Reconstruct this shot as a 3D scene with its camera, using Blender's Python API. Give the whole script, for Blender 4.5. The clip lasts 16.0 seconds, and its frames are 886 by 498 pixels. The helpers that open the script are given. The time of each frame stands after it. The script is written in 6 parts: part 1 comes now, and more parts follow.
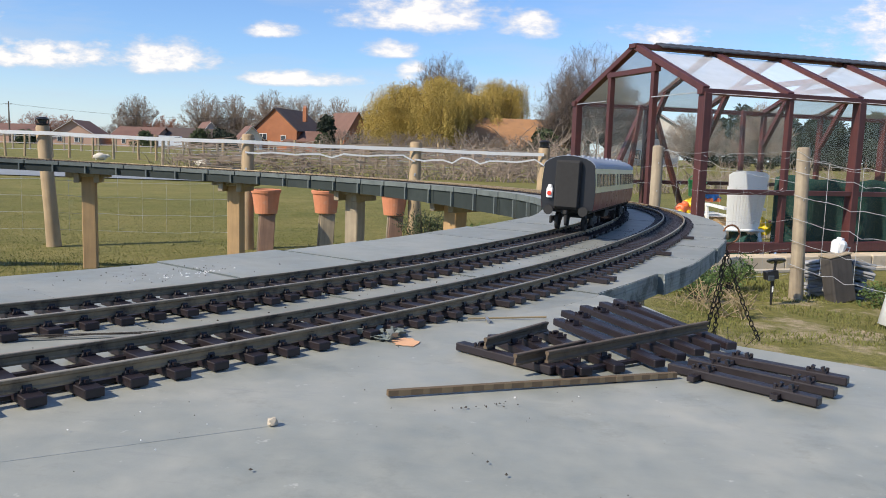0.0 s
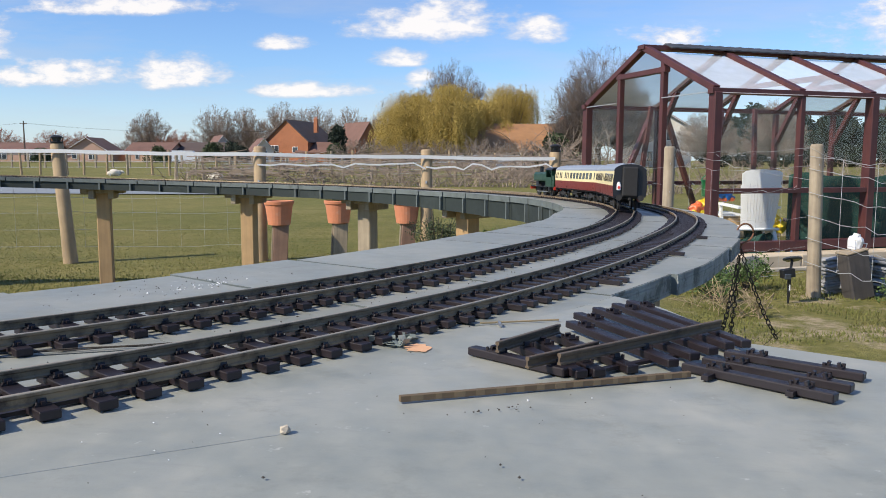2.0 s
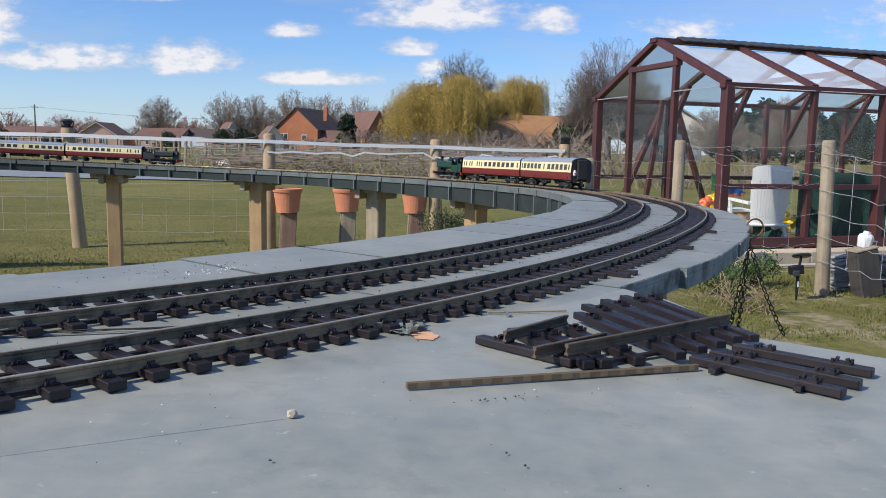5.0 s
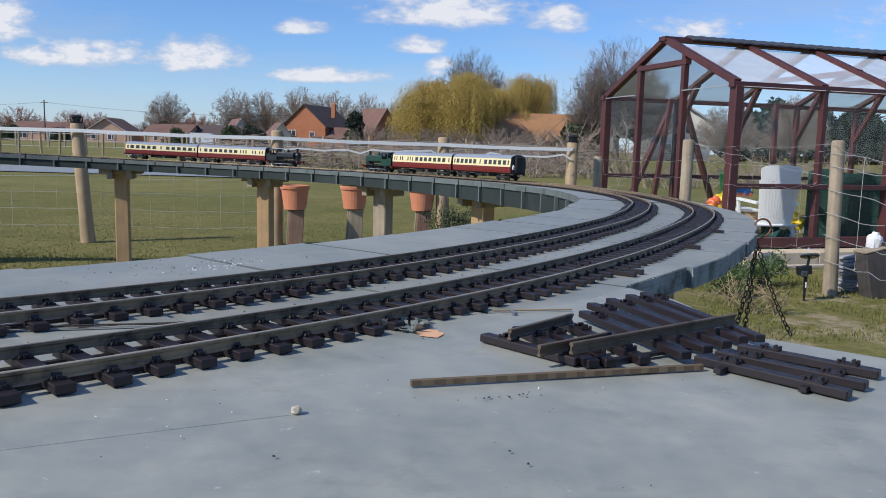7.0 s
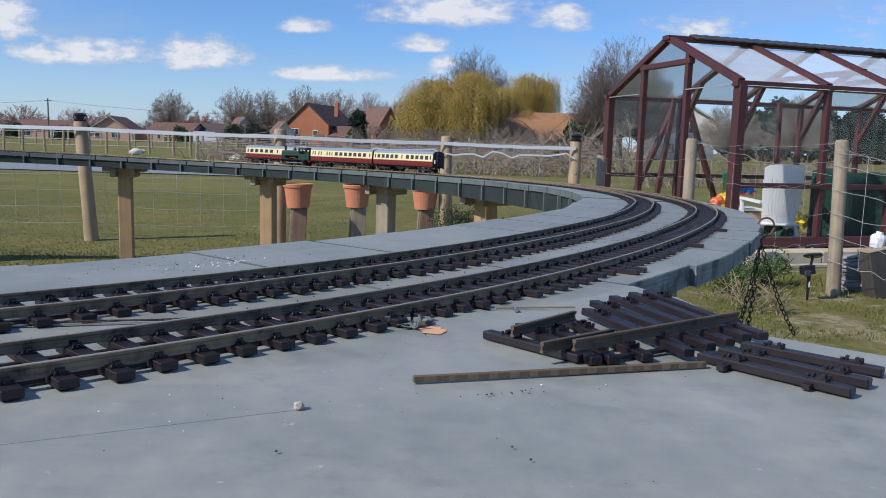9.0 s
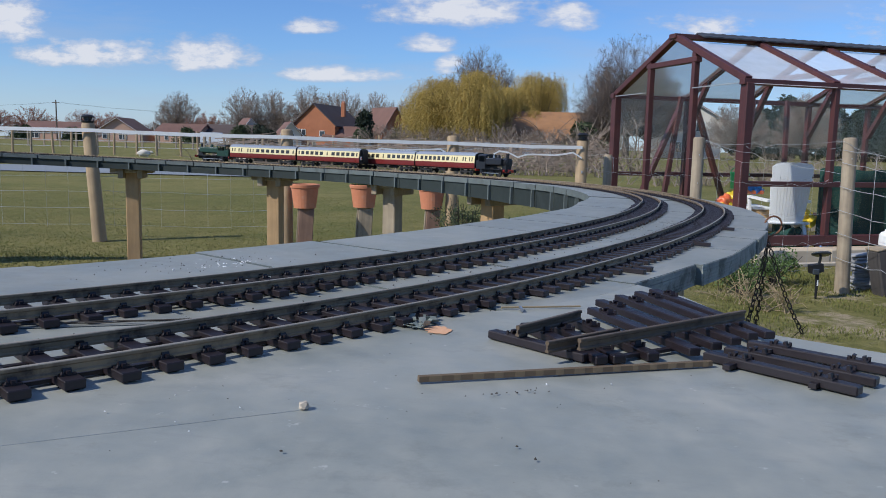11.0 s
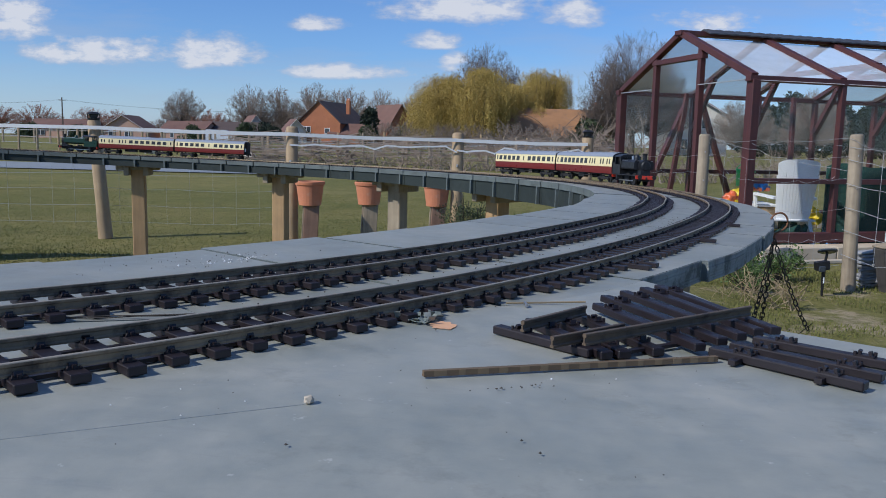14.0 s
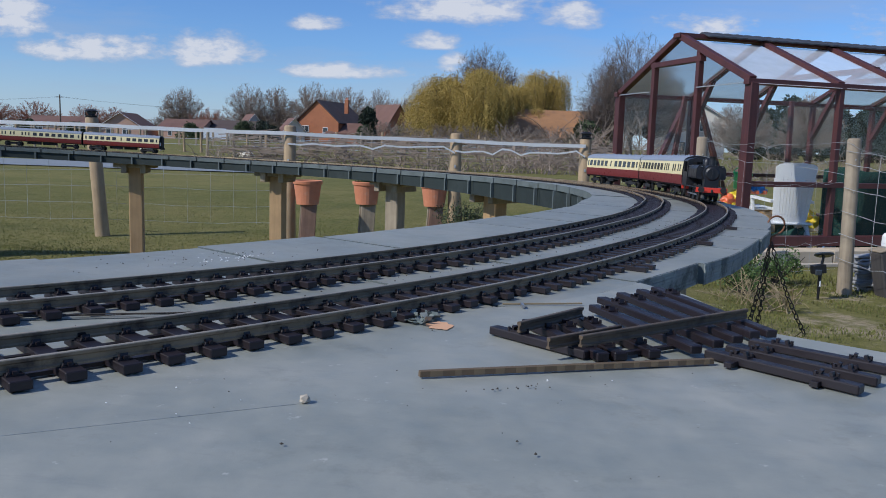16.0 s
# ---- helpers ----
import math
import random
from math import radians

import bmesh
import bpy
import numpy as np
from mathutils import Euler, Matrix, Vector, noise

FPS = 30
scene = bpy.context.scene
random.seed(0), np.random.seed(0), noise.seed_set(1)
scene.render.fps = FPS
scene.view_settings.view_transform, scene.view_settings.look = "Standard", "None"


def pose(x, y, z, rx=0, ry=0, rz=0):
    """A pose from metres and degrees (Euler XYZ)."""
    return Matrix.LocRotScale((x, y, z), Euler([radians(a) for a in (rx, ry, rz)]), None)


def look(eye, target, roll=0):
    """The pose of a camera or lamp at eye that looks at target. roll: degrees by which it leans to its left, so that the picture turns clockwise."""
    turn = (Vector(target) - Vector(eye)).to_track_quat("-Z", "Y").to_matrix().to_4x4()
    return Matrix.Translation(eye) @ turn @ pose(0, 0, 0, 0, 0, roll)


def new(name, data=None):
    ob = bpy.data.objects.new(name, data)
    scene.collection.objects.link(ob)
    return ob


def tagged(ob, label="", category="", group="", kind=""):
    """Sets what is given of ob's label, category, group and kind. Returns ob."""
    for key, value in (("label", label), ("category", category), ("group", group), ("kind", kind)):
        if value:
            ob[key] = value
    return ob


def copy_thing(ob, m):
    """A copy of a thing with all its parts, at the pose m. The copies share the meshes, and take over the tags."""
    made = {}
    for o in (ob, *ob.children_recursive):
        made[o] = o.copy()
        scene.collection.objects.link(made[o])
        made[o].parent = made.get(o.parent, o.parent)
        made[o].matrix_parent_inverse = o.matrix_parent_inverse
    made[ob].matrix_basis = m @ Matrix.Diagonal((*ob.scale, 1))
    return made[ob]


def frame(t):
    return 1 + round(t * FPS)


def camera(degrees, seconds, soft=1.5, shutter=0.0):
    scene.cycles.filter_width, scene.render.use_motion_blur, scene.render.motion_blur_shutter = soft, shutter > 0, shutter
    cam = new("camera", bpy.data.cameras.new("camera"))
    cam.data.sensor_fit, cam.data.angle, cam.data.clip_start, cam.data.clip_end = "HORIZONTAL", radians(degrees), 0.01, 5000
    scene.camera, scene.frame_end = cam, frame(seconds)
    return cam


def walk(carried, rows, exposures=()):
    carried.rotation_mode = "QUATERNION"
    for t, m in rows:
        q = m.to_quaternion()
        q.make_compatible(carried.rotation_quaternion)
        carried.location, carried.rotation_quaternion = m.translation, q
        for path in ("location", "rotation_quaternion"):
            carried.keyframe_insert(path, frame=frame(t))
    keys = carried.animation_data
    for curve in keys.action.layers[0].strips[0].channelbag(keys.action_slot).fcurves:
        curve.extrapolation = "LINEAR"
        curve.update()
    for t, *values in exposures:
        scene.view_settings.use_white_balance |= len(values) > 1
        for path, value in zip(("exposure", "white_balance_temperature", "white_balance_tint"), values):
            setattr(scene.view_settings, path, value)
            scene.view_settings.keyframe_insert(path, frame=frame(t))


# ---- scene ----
cam = camera(58.6, 16.0, soft=0.95)
PATH = [
    (0, (0.002, 0.013, 0.741), (-0.01, 1.998, 0.499), 1.8),
    (0.5, (0.003, 0.013, 0.741), (-0.015, 1.999, 0.504), 1.0),
    (1, (0.004, 0.013, 0.74), (-0.031, 2.0, 0.513), 0.5),
    (1.5, (0.004, 0.013, 0.74), (-0.039, 1.999, 0.512), 0.2),
    (2, (0.004, 0.013, 0.74), (-0.043, 2.0, 0.515), 0.2),
    (2.5, (0.004, 0.013, 0.74), (-0.045, 1.999, 0.508), 0.2),
    (3, (0.004, 0.013, 0.74), (-0.043, 1.998, 0.504), 0.4),
    (3.5, (0.004, 0.013, 0.739), (-0.046, 1.997, 0.497), 0.5),
    (4, (0.003, 0.013, 0.739), (-0.05, 1.997, 0.491), 0.9),
    (6.5, (0.004, 0.013, 0.739), (-0.075, 1.996, 0.489), 1.3),
    (7, (0.004, 0.013, 0.739), (-0.079, 1.995, 0.484), 1.5),
    (7.5, (0.004, 0.013, 0.738), (-0.081, 1.994, 0.48), 1.6),
    (8, (0.004, 0.013, 0.739), (-0.083, 1.994, 0.479), 1.6),
    (8.5, (0.004, 0.013, 0.738), (-0.086, 1.994, 0.48), 1.5),
    (9, (0.004, 0.013, 0.738), (-0.086, 1.994, 0.48), 1.6),
    (11.5, (0.005, 0.013, 0.738), (-0.107, 1.993, 0.479), 1.2),
    (12, (0.005, 0.013, 0.738), (-0.11, 1.993, 0.48), 1.1),
    (12.5, (0.005, 0.013, 0.738), (-0.112, 1.993, 0.48), 1.1),
    (13, (0.005, 0.013, 0.738), (-0.113, 1.993, 0.478), 1.1),
    (13.5, (0.005, 0.013, 0.738), (-0.114, 1.992, 0.477), 1.0),
    (14, (0.005, 0.013, 0.737), (-0.115, 1.991, 0.471), 1.3),
    (14.5, (0.005, 0.013, 0.738), (-0.11, 1.991, 0.468), 1.7),
    (15, (0.005, 0.013, 0.737), (-0.107, 1.992, 0.469), 1.9),
    (15.5, (0.005, 0.013, 0.737), (-0.109, 1.992, 0.471), 1.8),
    (16, (0.005, 0.013, 0.737), (-0.108, 1.992, 0.472), 1.8),
]
EXPOSURES = [(0, 0.26, 7150, 10), (1.5, 0.22, 7050, 10), (3.5, 0.12, 6800, 10), (7, -0.08, 6400, 10), (9, -0.14, 6300, 10), (12.5, -0.29, 6120, 10), (16, -0.38, 6000, 10)]
walk(cam, [(t, look(eye, target, roll)) for t, eye, target, roll in PATH], EXPOSURES)

# ---- world, sun, exposure ----
SUN = Vector((-0.66, -0.42, 0.66)).normalized()     # towards the sun
world = bpy.data.worlds.new("sky")
scene.world = world
world.use_nodes = True


class Tree:
    """Short-hand for node trees."""

    def __init__(self, tree):
        self.t = tree
        tree.nodes.clear()

    def n(self, kind, **kw):
        node = self.t.nodes.new(kind)
        for k, v in kw.items():
            if k == "ins":
                for name, val in v.items():
                    sock = node.inputs[name]
                    if isinstance(val, bpy.types.NodeSocket):
                        self.t.links.new(val, sock)
                    else:
                        sock.default_value = val
            elif k == "op":
                node.operation = v
            elif k == "mode":
                node.blend_type = v
        return node

    def math(self, op, a, b=0.0, c=0.0):
        return self.n("ShaderNodeMath", op=op, ins={0: a, 1: b, 2: c}).outputs[0]

    def vec(self, op, a, b=(0, 0, 0)):
        return self.n("ShaderNodeVectorMath", op=op, ins={0: a, 1: b}).outputs[0]

    def noise(self, vector, scale, detail=4.0, rough=0.55):
        return self.n("ShaderNodeTexNoise", ins={"Vector": vector, "Scale": scale, "Detail": detail, "Roughness": rough})

    def ramp(self, fac, stops):
        node = self.n("ShaderNodeValToRGB", ins={"Fac": fac})
        el = node.color_ramp.elements
        while len(el) < len(stops):
            el.new(0.5)
        for e, (pos, col) in zip(el, stops):
            e.position, e.color = pos, (*col, 1) if len(col) == 3 else col
        return node.outputs[0]

    def mix(self, fac, a, b, mode="MIX"):
        node = self.n("ShaderNodeMix")
        node.data_type, node.blend_type = "RGBA", mode
        for i, v in ((0, fac), (6, a), (7, b)):
            if isinstance(v, bpy.types.NodeSocket):
                self.t.links.new(v, node.inputs[i])
            else:
                node.inputs[i].default_value = v if i == 0 else (*v[:3], 1)
        return node.outputs[2]


def build_sky():
    w = Tree(world.node_tree)
    sky = w.n("ShaderNodeTexSky")
    sky.sky_type, sky.sun_disc = "NISHITA", False
    sky.sun_elevation = math.asin(SUN.z)
    sky.sun_rotation = math.atan2(SUN.x, SUN.y)
    sky.air_density, sky.dust_density, sky.ozone_density = 1.0, 0.35, 2.5
    co = w.n("ShaderNodeTexCoord").outputs["Generated"]
    sep = w.n("ShaderNodeSeparateXYZ", ins={0: co})
    y = w.math("MAXIMUM", sep.outputs[1], 0.05)
    b, e = w.math("DIVIDE", sep.outputs[0], y), w.math("DIVIDE", sep.outputs[2], y)
    flat = w.n("ShaderNodeCombineXYZ", ins={0: b, 1: w.math("MULTIPLY", e, 2.2), 2: 0.0}).outputs[0]
    puff = w.noise(flat, 11.0, 7.0, 0.6).outputs[0]
    fine = w.noise(flat, 34.0, 5.0, 0.6).outputs[0]
    wob = w.math("ADD", 0.12, w.math("ADD", w.math("MULTIPLY", w.math("SUBTRACT", puff, 0.5), 3.5), w.math("MULTIPLY", w.math("SUBTRACT", fine, 0.5), 2.0)))
    # cumulus seen over the field: bearing, height, half width, half height (tangents)
    total = None
    for cb, ce, cw, ch in ((-0.040, 0.176, 0.085, 0.026), (0.088, 0.166, 0.037, 0.016), (-0.075, 0.133, 0.032, 0.011),
                           (-0.352, 0.112, 0.060, 0.020), (-0.497, 0.112, 0.080, 0.020), (-0.560, 0.110, 0.05, 0.014),
                           (-0.188, 0.094, 0.066, 0.010), (-0.228, 0.152, 0.032, 0.010), (-0.42, 0.196, 0.11, 0.012),
                           (0.245, 0.158, 0.053, 0.015), (-0.052, 0.106, 0.018, 0.012), (0.60, 0.16, 0.13, 0.05), (-0.62, 0.15, 0.05, 0.03),
                           (0.42, 0.25, 0.16, 0.05), (-0.14, 0.27, 0.12, 0.03), (-0.75, 0.24, 0.14, 0.04)):
        dx = w.math("DIVIDE", w.math("SUBTRACT", b, cb), cw * 1.2)
        dy = w.math("DIVIDE", w.math("SUBTRACT", e, ce - 0.010), ch * 1.4)
        low = w.math("MULTIPLY", w.math("LESS_THAN", dy, 0.0), 0.8)
        dy = w.math("MULTIPLY", dy, w.math("ADD", 1.0, low))
        r = w.math("ADD", w.math("MULTIPLY", dx, dx), w.math("MULTIPLY", dy, dy))
        m = w.math("SUBTRACT", 1.0, r)
        total = m if total is None else w.math("MAXIMUM", total, m)
    m = w.math("ADD", w.math("MAXIMUM", total, -1.2), wob)
    mask = w.n("ShaderNodeMapRange", ins={0: m, 1: -0.25, 2: 1.15, 3: 0.0, 4: 0.93})
    mask.interpolation_type = "SMOOTHSTEP"
    # thin high haze
    wisp = w.noise(w.n("ShaderNodeCombineXYZ", ins={0: b, 1: w.math("MULTIPLY", e, 6.0), 2: 3.0}).outputs[0], 2.6, 6.0, 0.6).outputs[0]
    wisp = w.n("ShaderNodeMapRange", ins={0: wisp, 1: 0.42, 2: 0.80, 3: 0.0, 4: 0.6}).outputs[0]
    front = w.math("GREATER_THAN", sep.outputs[1], 0.05)
    mask = w.math("MULTIPLY", w.math("MAXIMUM", mask.outputs[0], wisp), front)
    tone = w.ramp(m, [(0.0, (0.56, 0.63, 0.76)), (0.6, (0.78, 0.81, 0.88)), (1.0, (1.0, 1.0, 1.0))])
    white = w.vec("MULTIPLY", tone, (7.3, 7.3, 7.6))
    blue = w.vec("MULTIPLY", sky.outputs[0], (0.69, 0.92, 1.29))
    haze = w.n("ShaderNodeMapRange", ins={0: sep.outputs[2], 1: 0.10, 2: 0.0, 3: 0.0, 4: 0.5}).outputs[0]
    blue = w.mix(haze, blue, (5.6, 6.4, 7.4))
    col = w.mix(mask, blue, white)
    bg = w.n("ShaderNodeBackground", ins={"Color": col, "Strength": 0.120})
    out = w.n("ShaderNodeOutputWorld")
    w.t.links.new(bg.outputs[0], out.inputs[0])


build_sky()
sun = new("sun", bpy.data.lights.new("sun", "SUN"))
sun.data.energy, sun.data.angle, sun.data.color = 4.6, radians(0.6), (1.0, 0.945, 0.86)
sun.matrix_world = look((0, 0, 30), Vector((0, 0, 30)) - SUN)


# ---- materials ----
def material(name, color, rough=0.6, vary=0.18, scale=40.0, second=None, second_at=(0.55, 0.75), big=6.0, bump=0.25, bump_scale=200.0,
             bump_dist=0.001, metal=0.0, random_tint=0.0, alpha=None, spec=0.5):
    m = bpy.data.materials.new(name)
    m.use_nodes = True
    t = Tree(m.node_tree)
    co = t.n("ShaderNodeTexCoord").outputs["Object"]
    fine = t.noise(co, scale, 6.0, 0.6).outputs[0]
    wide = t.noise(co, big, 4.0).outputs[0]
    c = Vector(color)
    base = t.ramp(fine, [(0.25, tuple(c * (1 - vary))), (0.75, tuple(c * (1 + vary)))])
    base = t.mix(0.6, base, t.ramp(wide, [(0.3, tuple(c * (1 - vary))), (0.7, tuple(c * (1 + vary)))]))
    if second:
        k = t.n("ShaderNodeMapRange", ins={0: t.noise(co, big * 2.3, 8.0, 0.65).outputs[0], 1: second_at[0], 2: second_at[1], 3: 0.0, 4: 1.0}).outputs[0]
        base = t.mix(k, base, second)
    if random_tint:
        rnd = t.n("ShaderNodeObjectInfo").outputs["Random"]
        k = t.n("ShaderNodeMapRange", ins={0: rnd, 1: 0.0, 2: 1.0, 3: 1 - random_tint, 4: 1 + random_tint}).outputs[0]
        base = t.vec("MULTIPLY", base, t.n("ShaderNodeCombineXYZ", ins={0: k, 1: k, 2: k}).outputs[0])
    bs = t.n("ShaderNodeBsdfPrincipled", ins={"Base Color": base, "Metallic": metal, "Specular IOR Level": spec})
    rg = t.n("ShaderNodeMapRange", ins={0: fine, 1: 0.3, 2: 0.7, 3: max(0.02, rough - 0.08), 4: min(1, rough + 0.08)}).outputs[0]
    t.t.links.new(rg, bs.inputs["Roughness"])
    if bump:
        bp = t.n("ShaderNodeBump", ins={"Strength": bump, "Distance": bump_dist, "Height": t.noise(co, bump_scale, 5.0).outputs[0]})
        t.t.links.new(bp.outputs[0], bs.inputs["Normal"])
    out = t.n("ShaderNodeOutputMaterial")
    t.t.links.new(bs.outputs[0], out.inputs[0])
    return m


def glass(name, tint, clear=0.85, rough=0.05):
    m = bpy.data.materials.new(name)
    m.use_nodes = True
    t = Tree(m.node_tree)
    a = t.n("ShaderNodeBsdfTransparent", ins={"Color": (*tint, 1)})
    if clear > 0.9:
        g = t.n("ShaderNodeBsdfGlossy", ins={"Color": (1, 1, 1, 1), "Roughness": rough})
    else:
        g = t.n("ShaderNodeBsdfPrincipled", ins={"Base Color": (*tint, 1), "Roughness": rough})
    d = 0.12 * (1 - clear)
    k = t.n("ShaderNodeMapRange", ins={0: t.noise(t.n("ShaderNodeTexCoord").outputs["Object"], 4.0, 6.0).outputs[0], 1: 0.3, 2: 0.7, 3: 1 - clear - d, 4: 1 - clear + d})
    x = t.n("ShaderNodeMixShader", ins={0: k.outputs[0], 1: a.outputs[0], 2: g.outputs[0]})
    out = t.n("ShaderNodeOutputMaterial")
    t.t.links.new(x.outputs[0], out.inputs[0])
    return m


def wood(name, color, dark, grain=(60.0, 60.0, 4.0), rough=0.75):
    m = bpy.data.materials.new(name)
    m.use_nodes = True
    t = Tree(m.node_tree)
    co = t.n("ShaderNodeTexCoord").outputs["Object"]
    st = t.vec("MULTIPLY", co, grain)
    f = t.noise(st, 1.0, 6.0, 0.65).outputs[0]
    k = t.noise(co, 9.0, 5.0).outputs[0]
    base = t.mix(0.45, t.ramp(f, [(0.3, dark), (0.7, color)]), t.ramp(k, [(0.35, dark), (0.65, color)]))
    bs = t.n("ShaderNodeBsdfPrincipled", ins={"Base Color": base, "Roughness": rough})
    bp = t.n("ShaderNodeBump", ins={"Strength": 0.4, "Distance": 0.002, "Height": f})
    t.t.links.new(bp.outputs[0], bs.inputs["Normal"])
    out = t.n("ShaderNodeOutputMaterial")
    t.t.links.new(bs.outputs[0], out.inputs[0])
    return m


def deck_paint():
    m = bpy.data.materials.new("grey_deck_paint")
    m.use_nodes = True
    t = Tree(m.node_tree)
    co = t.n("ShaderNodeNewGeometry").outputs["Position"]
    fine, mid, wide = (t.noise(co, s, 8.0, 0.65).outputs[0] for s in (900.0, 70.0, 16.0))
    base = t.ramp(wide, [(0.32, (0.178, 0.202, 0.188)), (0.5, (0.240, 0.262, 0.241)), (0.68, (0.315, 0.326, 0.295))])
    base = t.mix(0.35, base, t.ramp(mid, [(0.3, (0.185, 0.210, 0.198)), (0.7, (0.36, 0.368, 0.335))]))
    spots = t.n("ShaderNodeMapRange", ins={0: t.noise(co, 130.0, 4.0, 0.65).outputs[0], 1: 0.67, 2: 0.73, 3: 0.0, 4: 0.6}).outputs[0]
    base = t.mix(spots, base, (0.47, 0.48, 0.46))
    streak = t.noise(t.vec("MULTIPLY", co, (26.0, 120.0, 40.0)), 1.0, 6.0, 0.7).outputs[0]
    base = t.mix(t.n("ShaderNodeMapRange", ins={0: streak, 1: 0.56, 2: 0.74, 3: 0.0, 4: 0.45}).outputs[0], base, (0.185, 0.205, 0.205))
    dirt = t.n("ShaderNodeMapRange", ins={0: t.noise(co, 30.0, 9.0, 0.75).outputs[0], 1: 0.56, 2: 0.72, 3: 0.0, 4: 0.6}).outputs[0]
    base = t.mix(dirt, base, (0.16, 0.175, 0.155))
    rnd = t.n("ShaderNodeObjectInfo").outputs["Random"]
    k = t.n("ShaderNodeMapRange", ins={0: rnd, 1: 0.0, 2: 1.0, 3: 0.9, 4: 1.08}).outputs[0]
    base = t.vec("MULTIPLY", base, t.n("ShaderNodeCombineXYZ", ins={0: k, 1: k, 2: k}).outputs[0])
    base = t.vec("MULTIPLY", base, (1.05, 1.0, 0.94))
    bs = t.n("ShaderNodeBsdfPrincipled", ins={"Base Color": base})
    rg = t.n("ShaderNodeMapRange", ins={0: mid, 1: 0.3, 2: 0.7, 3: 0.36, 4: 0.56}).outputs[0]
    t.t.links.new(rg, bs.inputs["Roughness"])
    h = t.math("ADD", t.math("MULTIPLY", mid, 0.6), t.math("MULTIPLY", fine, 0.25))
    bp = t.n("ShaderNodeBump", ins={"Strength": 0.30, "Distance": 0.0006, "Height": h})
    t.t.links.new(bp.outputs[0], bs.inputs["Normal"])
    out = t.n("ShaderNodeOutputMaterial")
    t.t.links.new(bs.outputs[0], out.inputs[0])
    return m


def grass_ground():
    m = bpy.data.materials.new("pasture")
    m.use_nodes = True
    t = Tree(m.node_tree)
    co = t.n("ShaderNodeNewGeometry").outputs["Position"]
    fine, mid, wide = (t.noise(co, s, 8.0, 0.65).outputs[0] for s in (22.0, 4.0, 0.5))
    base = t.ramp(mid, [(0.38, (0.125, 0.122, 0.032)), (0.6, (0.215, 0.190, 0.060)), (0.8, (0.29, 0.24, 0.10))])
    base = t.mix(0.5, base, t.ramp(fine, [(0.36, (0.055, 0.070, 0.018)), (0.64, (0.29, 0.245, 0.095))]))
    base = t.mix(0.4, base, t.ramp(wide, [(0.40, (0.105, 0.120, 0.032)), (0.62, (0.26, 0.215, 0.080))]))
    sep = t.n("ShaderNodeSeparateXYZ", ins={0: co})
    # bare sandy soil in the garden, beside the glasshouse
    inside = t.n("ShaderNodeMapRange", ins={0: sep.outputs[0], 1: 0.9, 2: 1.6, 3: 0.0, 4: 1.0}).outputs[0]
    near = t.n("ShaderNodeMapRange", ins={0: sep.outputs[1], 1: 4.9, 2: 4.3, 3: 0.0, 4: 1.0}).outputs[0]
    patch = t.n("ShaderNodeMapRange", ins={0: t.noise(co, 2.2, 9.0, 0.7).outputs[0], 1: 0.50, 2: 0.60, 3: 0.0, 4: 1.0}).outputs[0]
    k = t.math("MULTIPLY", t.math("MULTIPLY", inside, near), patch)
    base = t.mix(k, base, t.ramp(fine, [(0.3, (0.30, 0.23, 0.15)), (0.7, (0.47, 0.38, 0.26))]))
    bs = t.n("ShaderNodeBsdfPrincipled", ins={"Base Color": base, "Roughness": 0.95, "Specular IOR Level": 0.15})
    bp = t.n("ShaderNodeBump", ins={"Strength": 0.8, "Distance": 0.03, "Height": fine})
    t.t.links.new(bp.outputs[0], bs.inputs["Normal"])
    out = t.n("ShaderNodeOutputMaterial")
    t.t.links.new(bs.outputs[0], out.inputs[0])
    return m


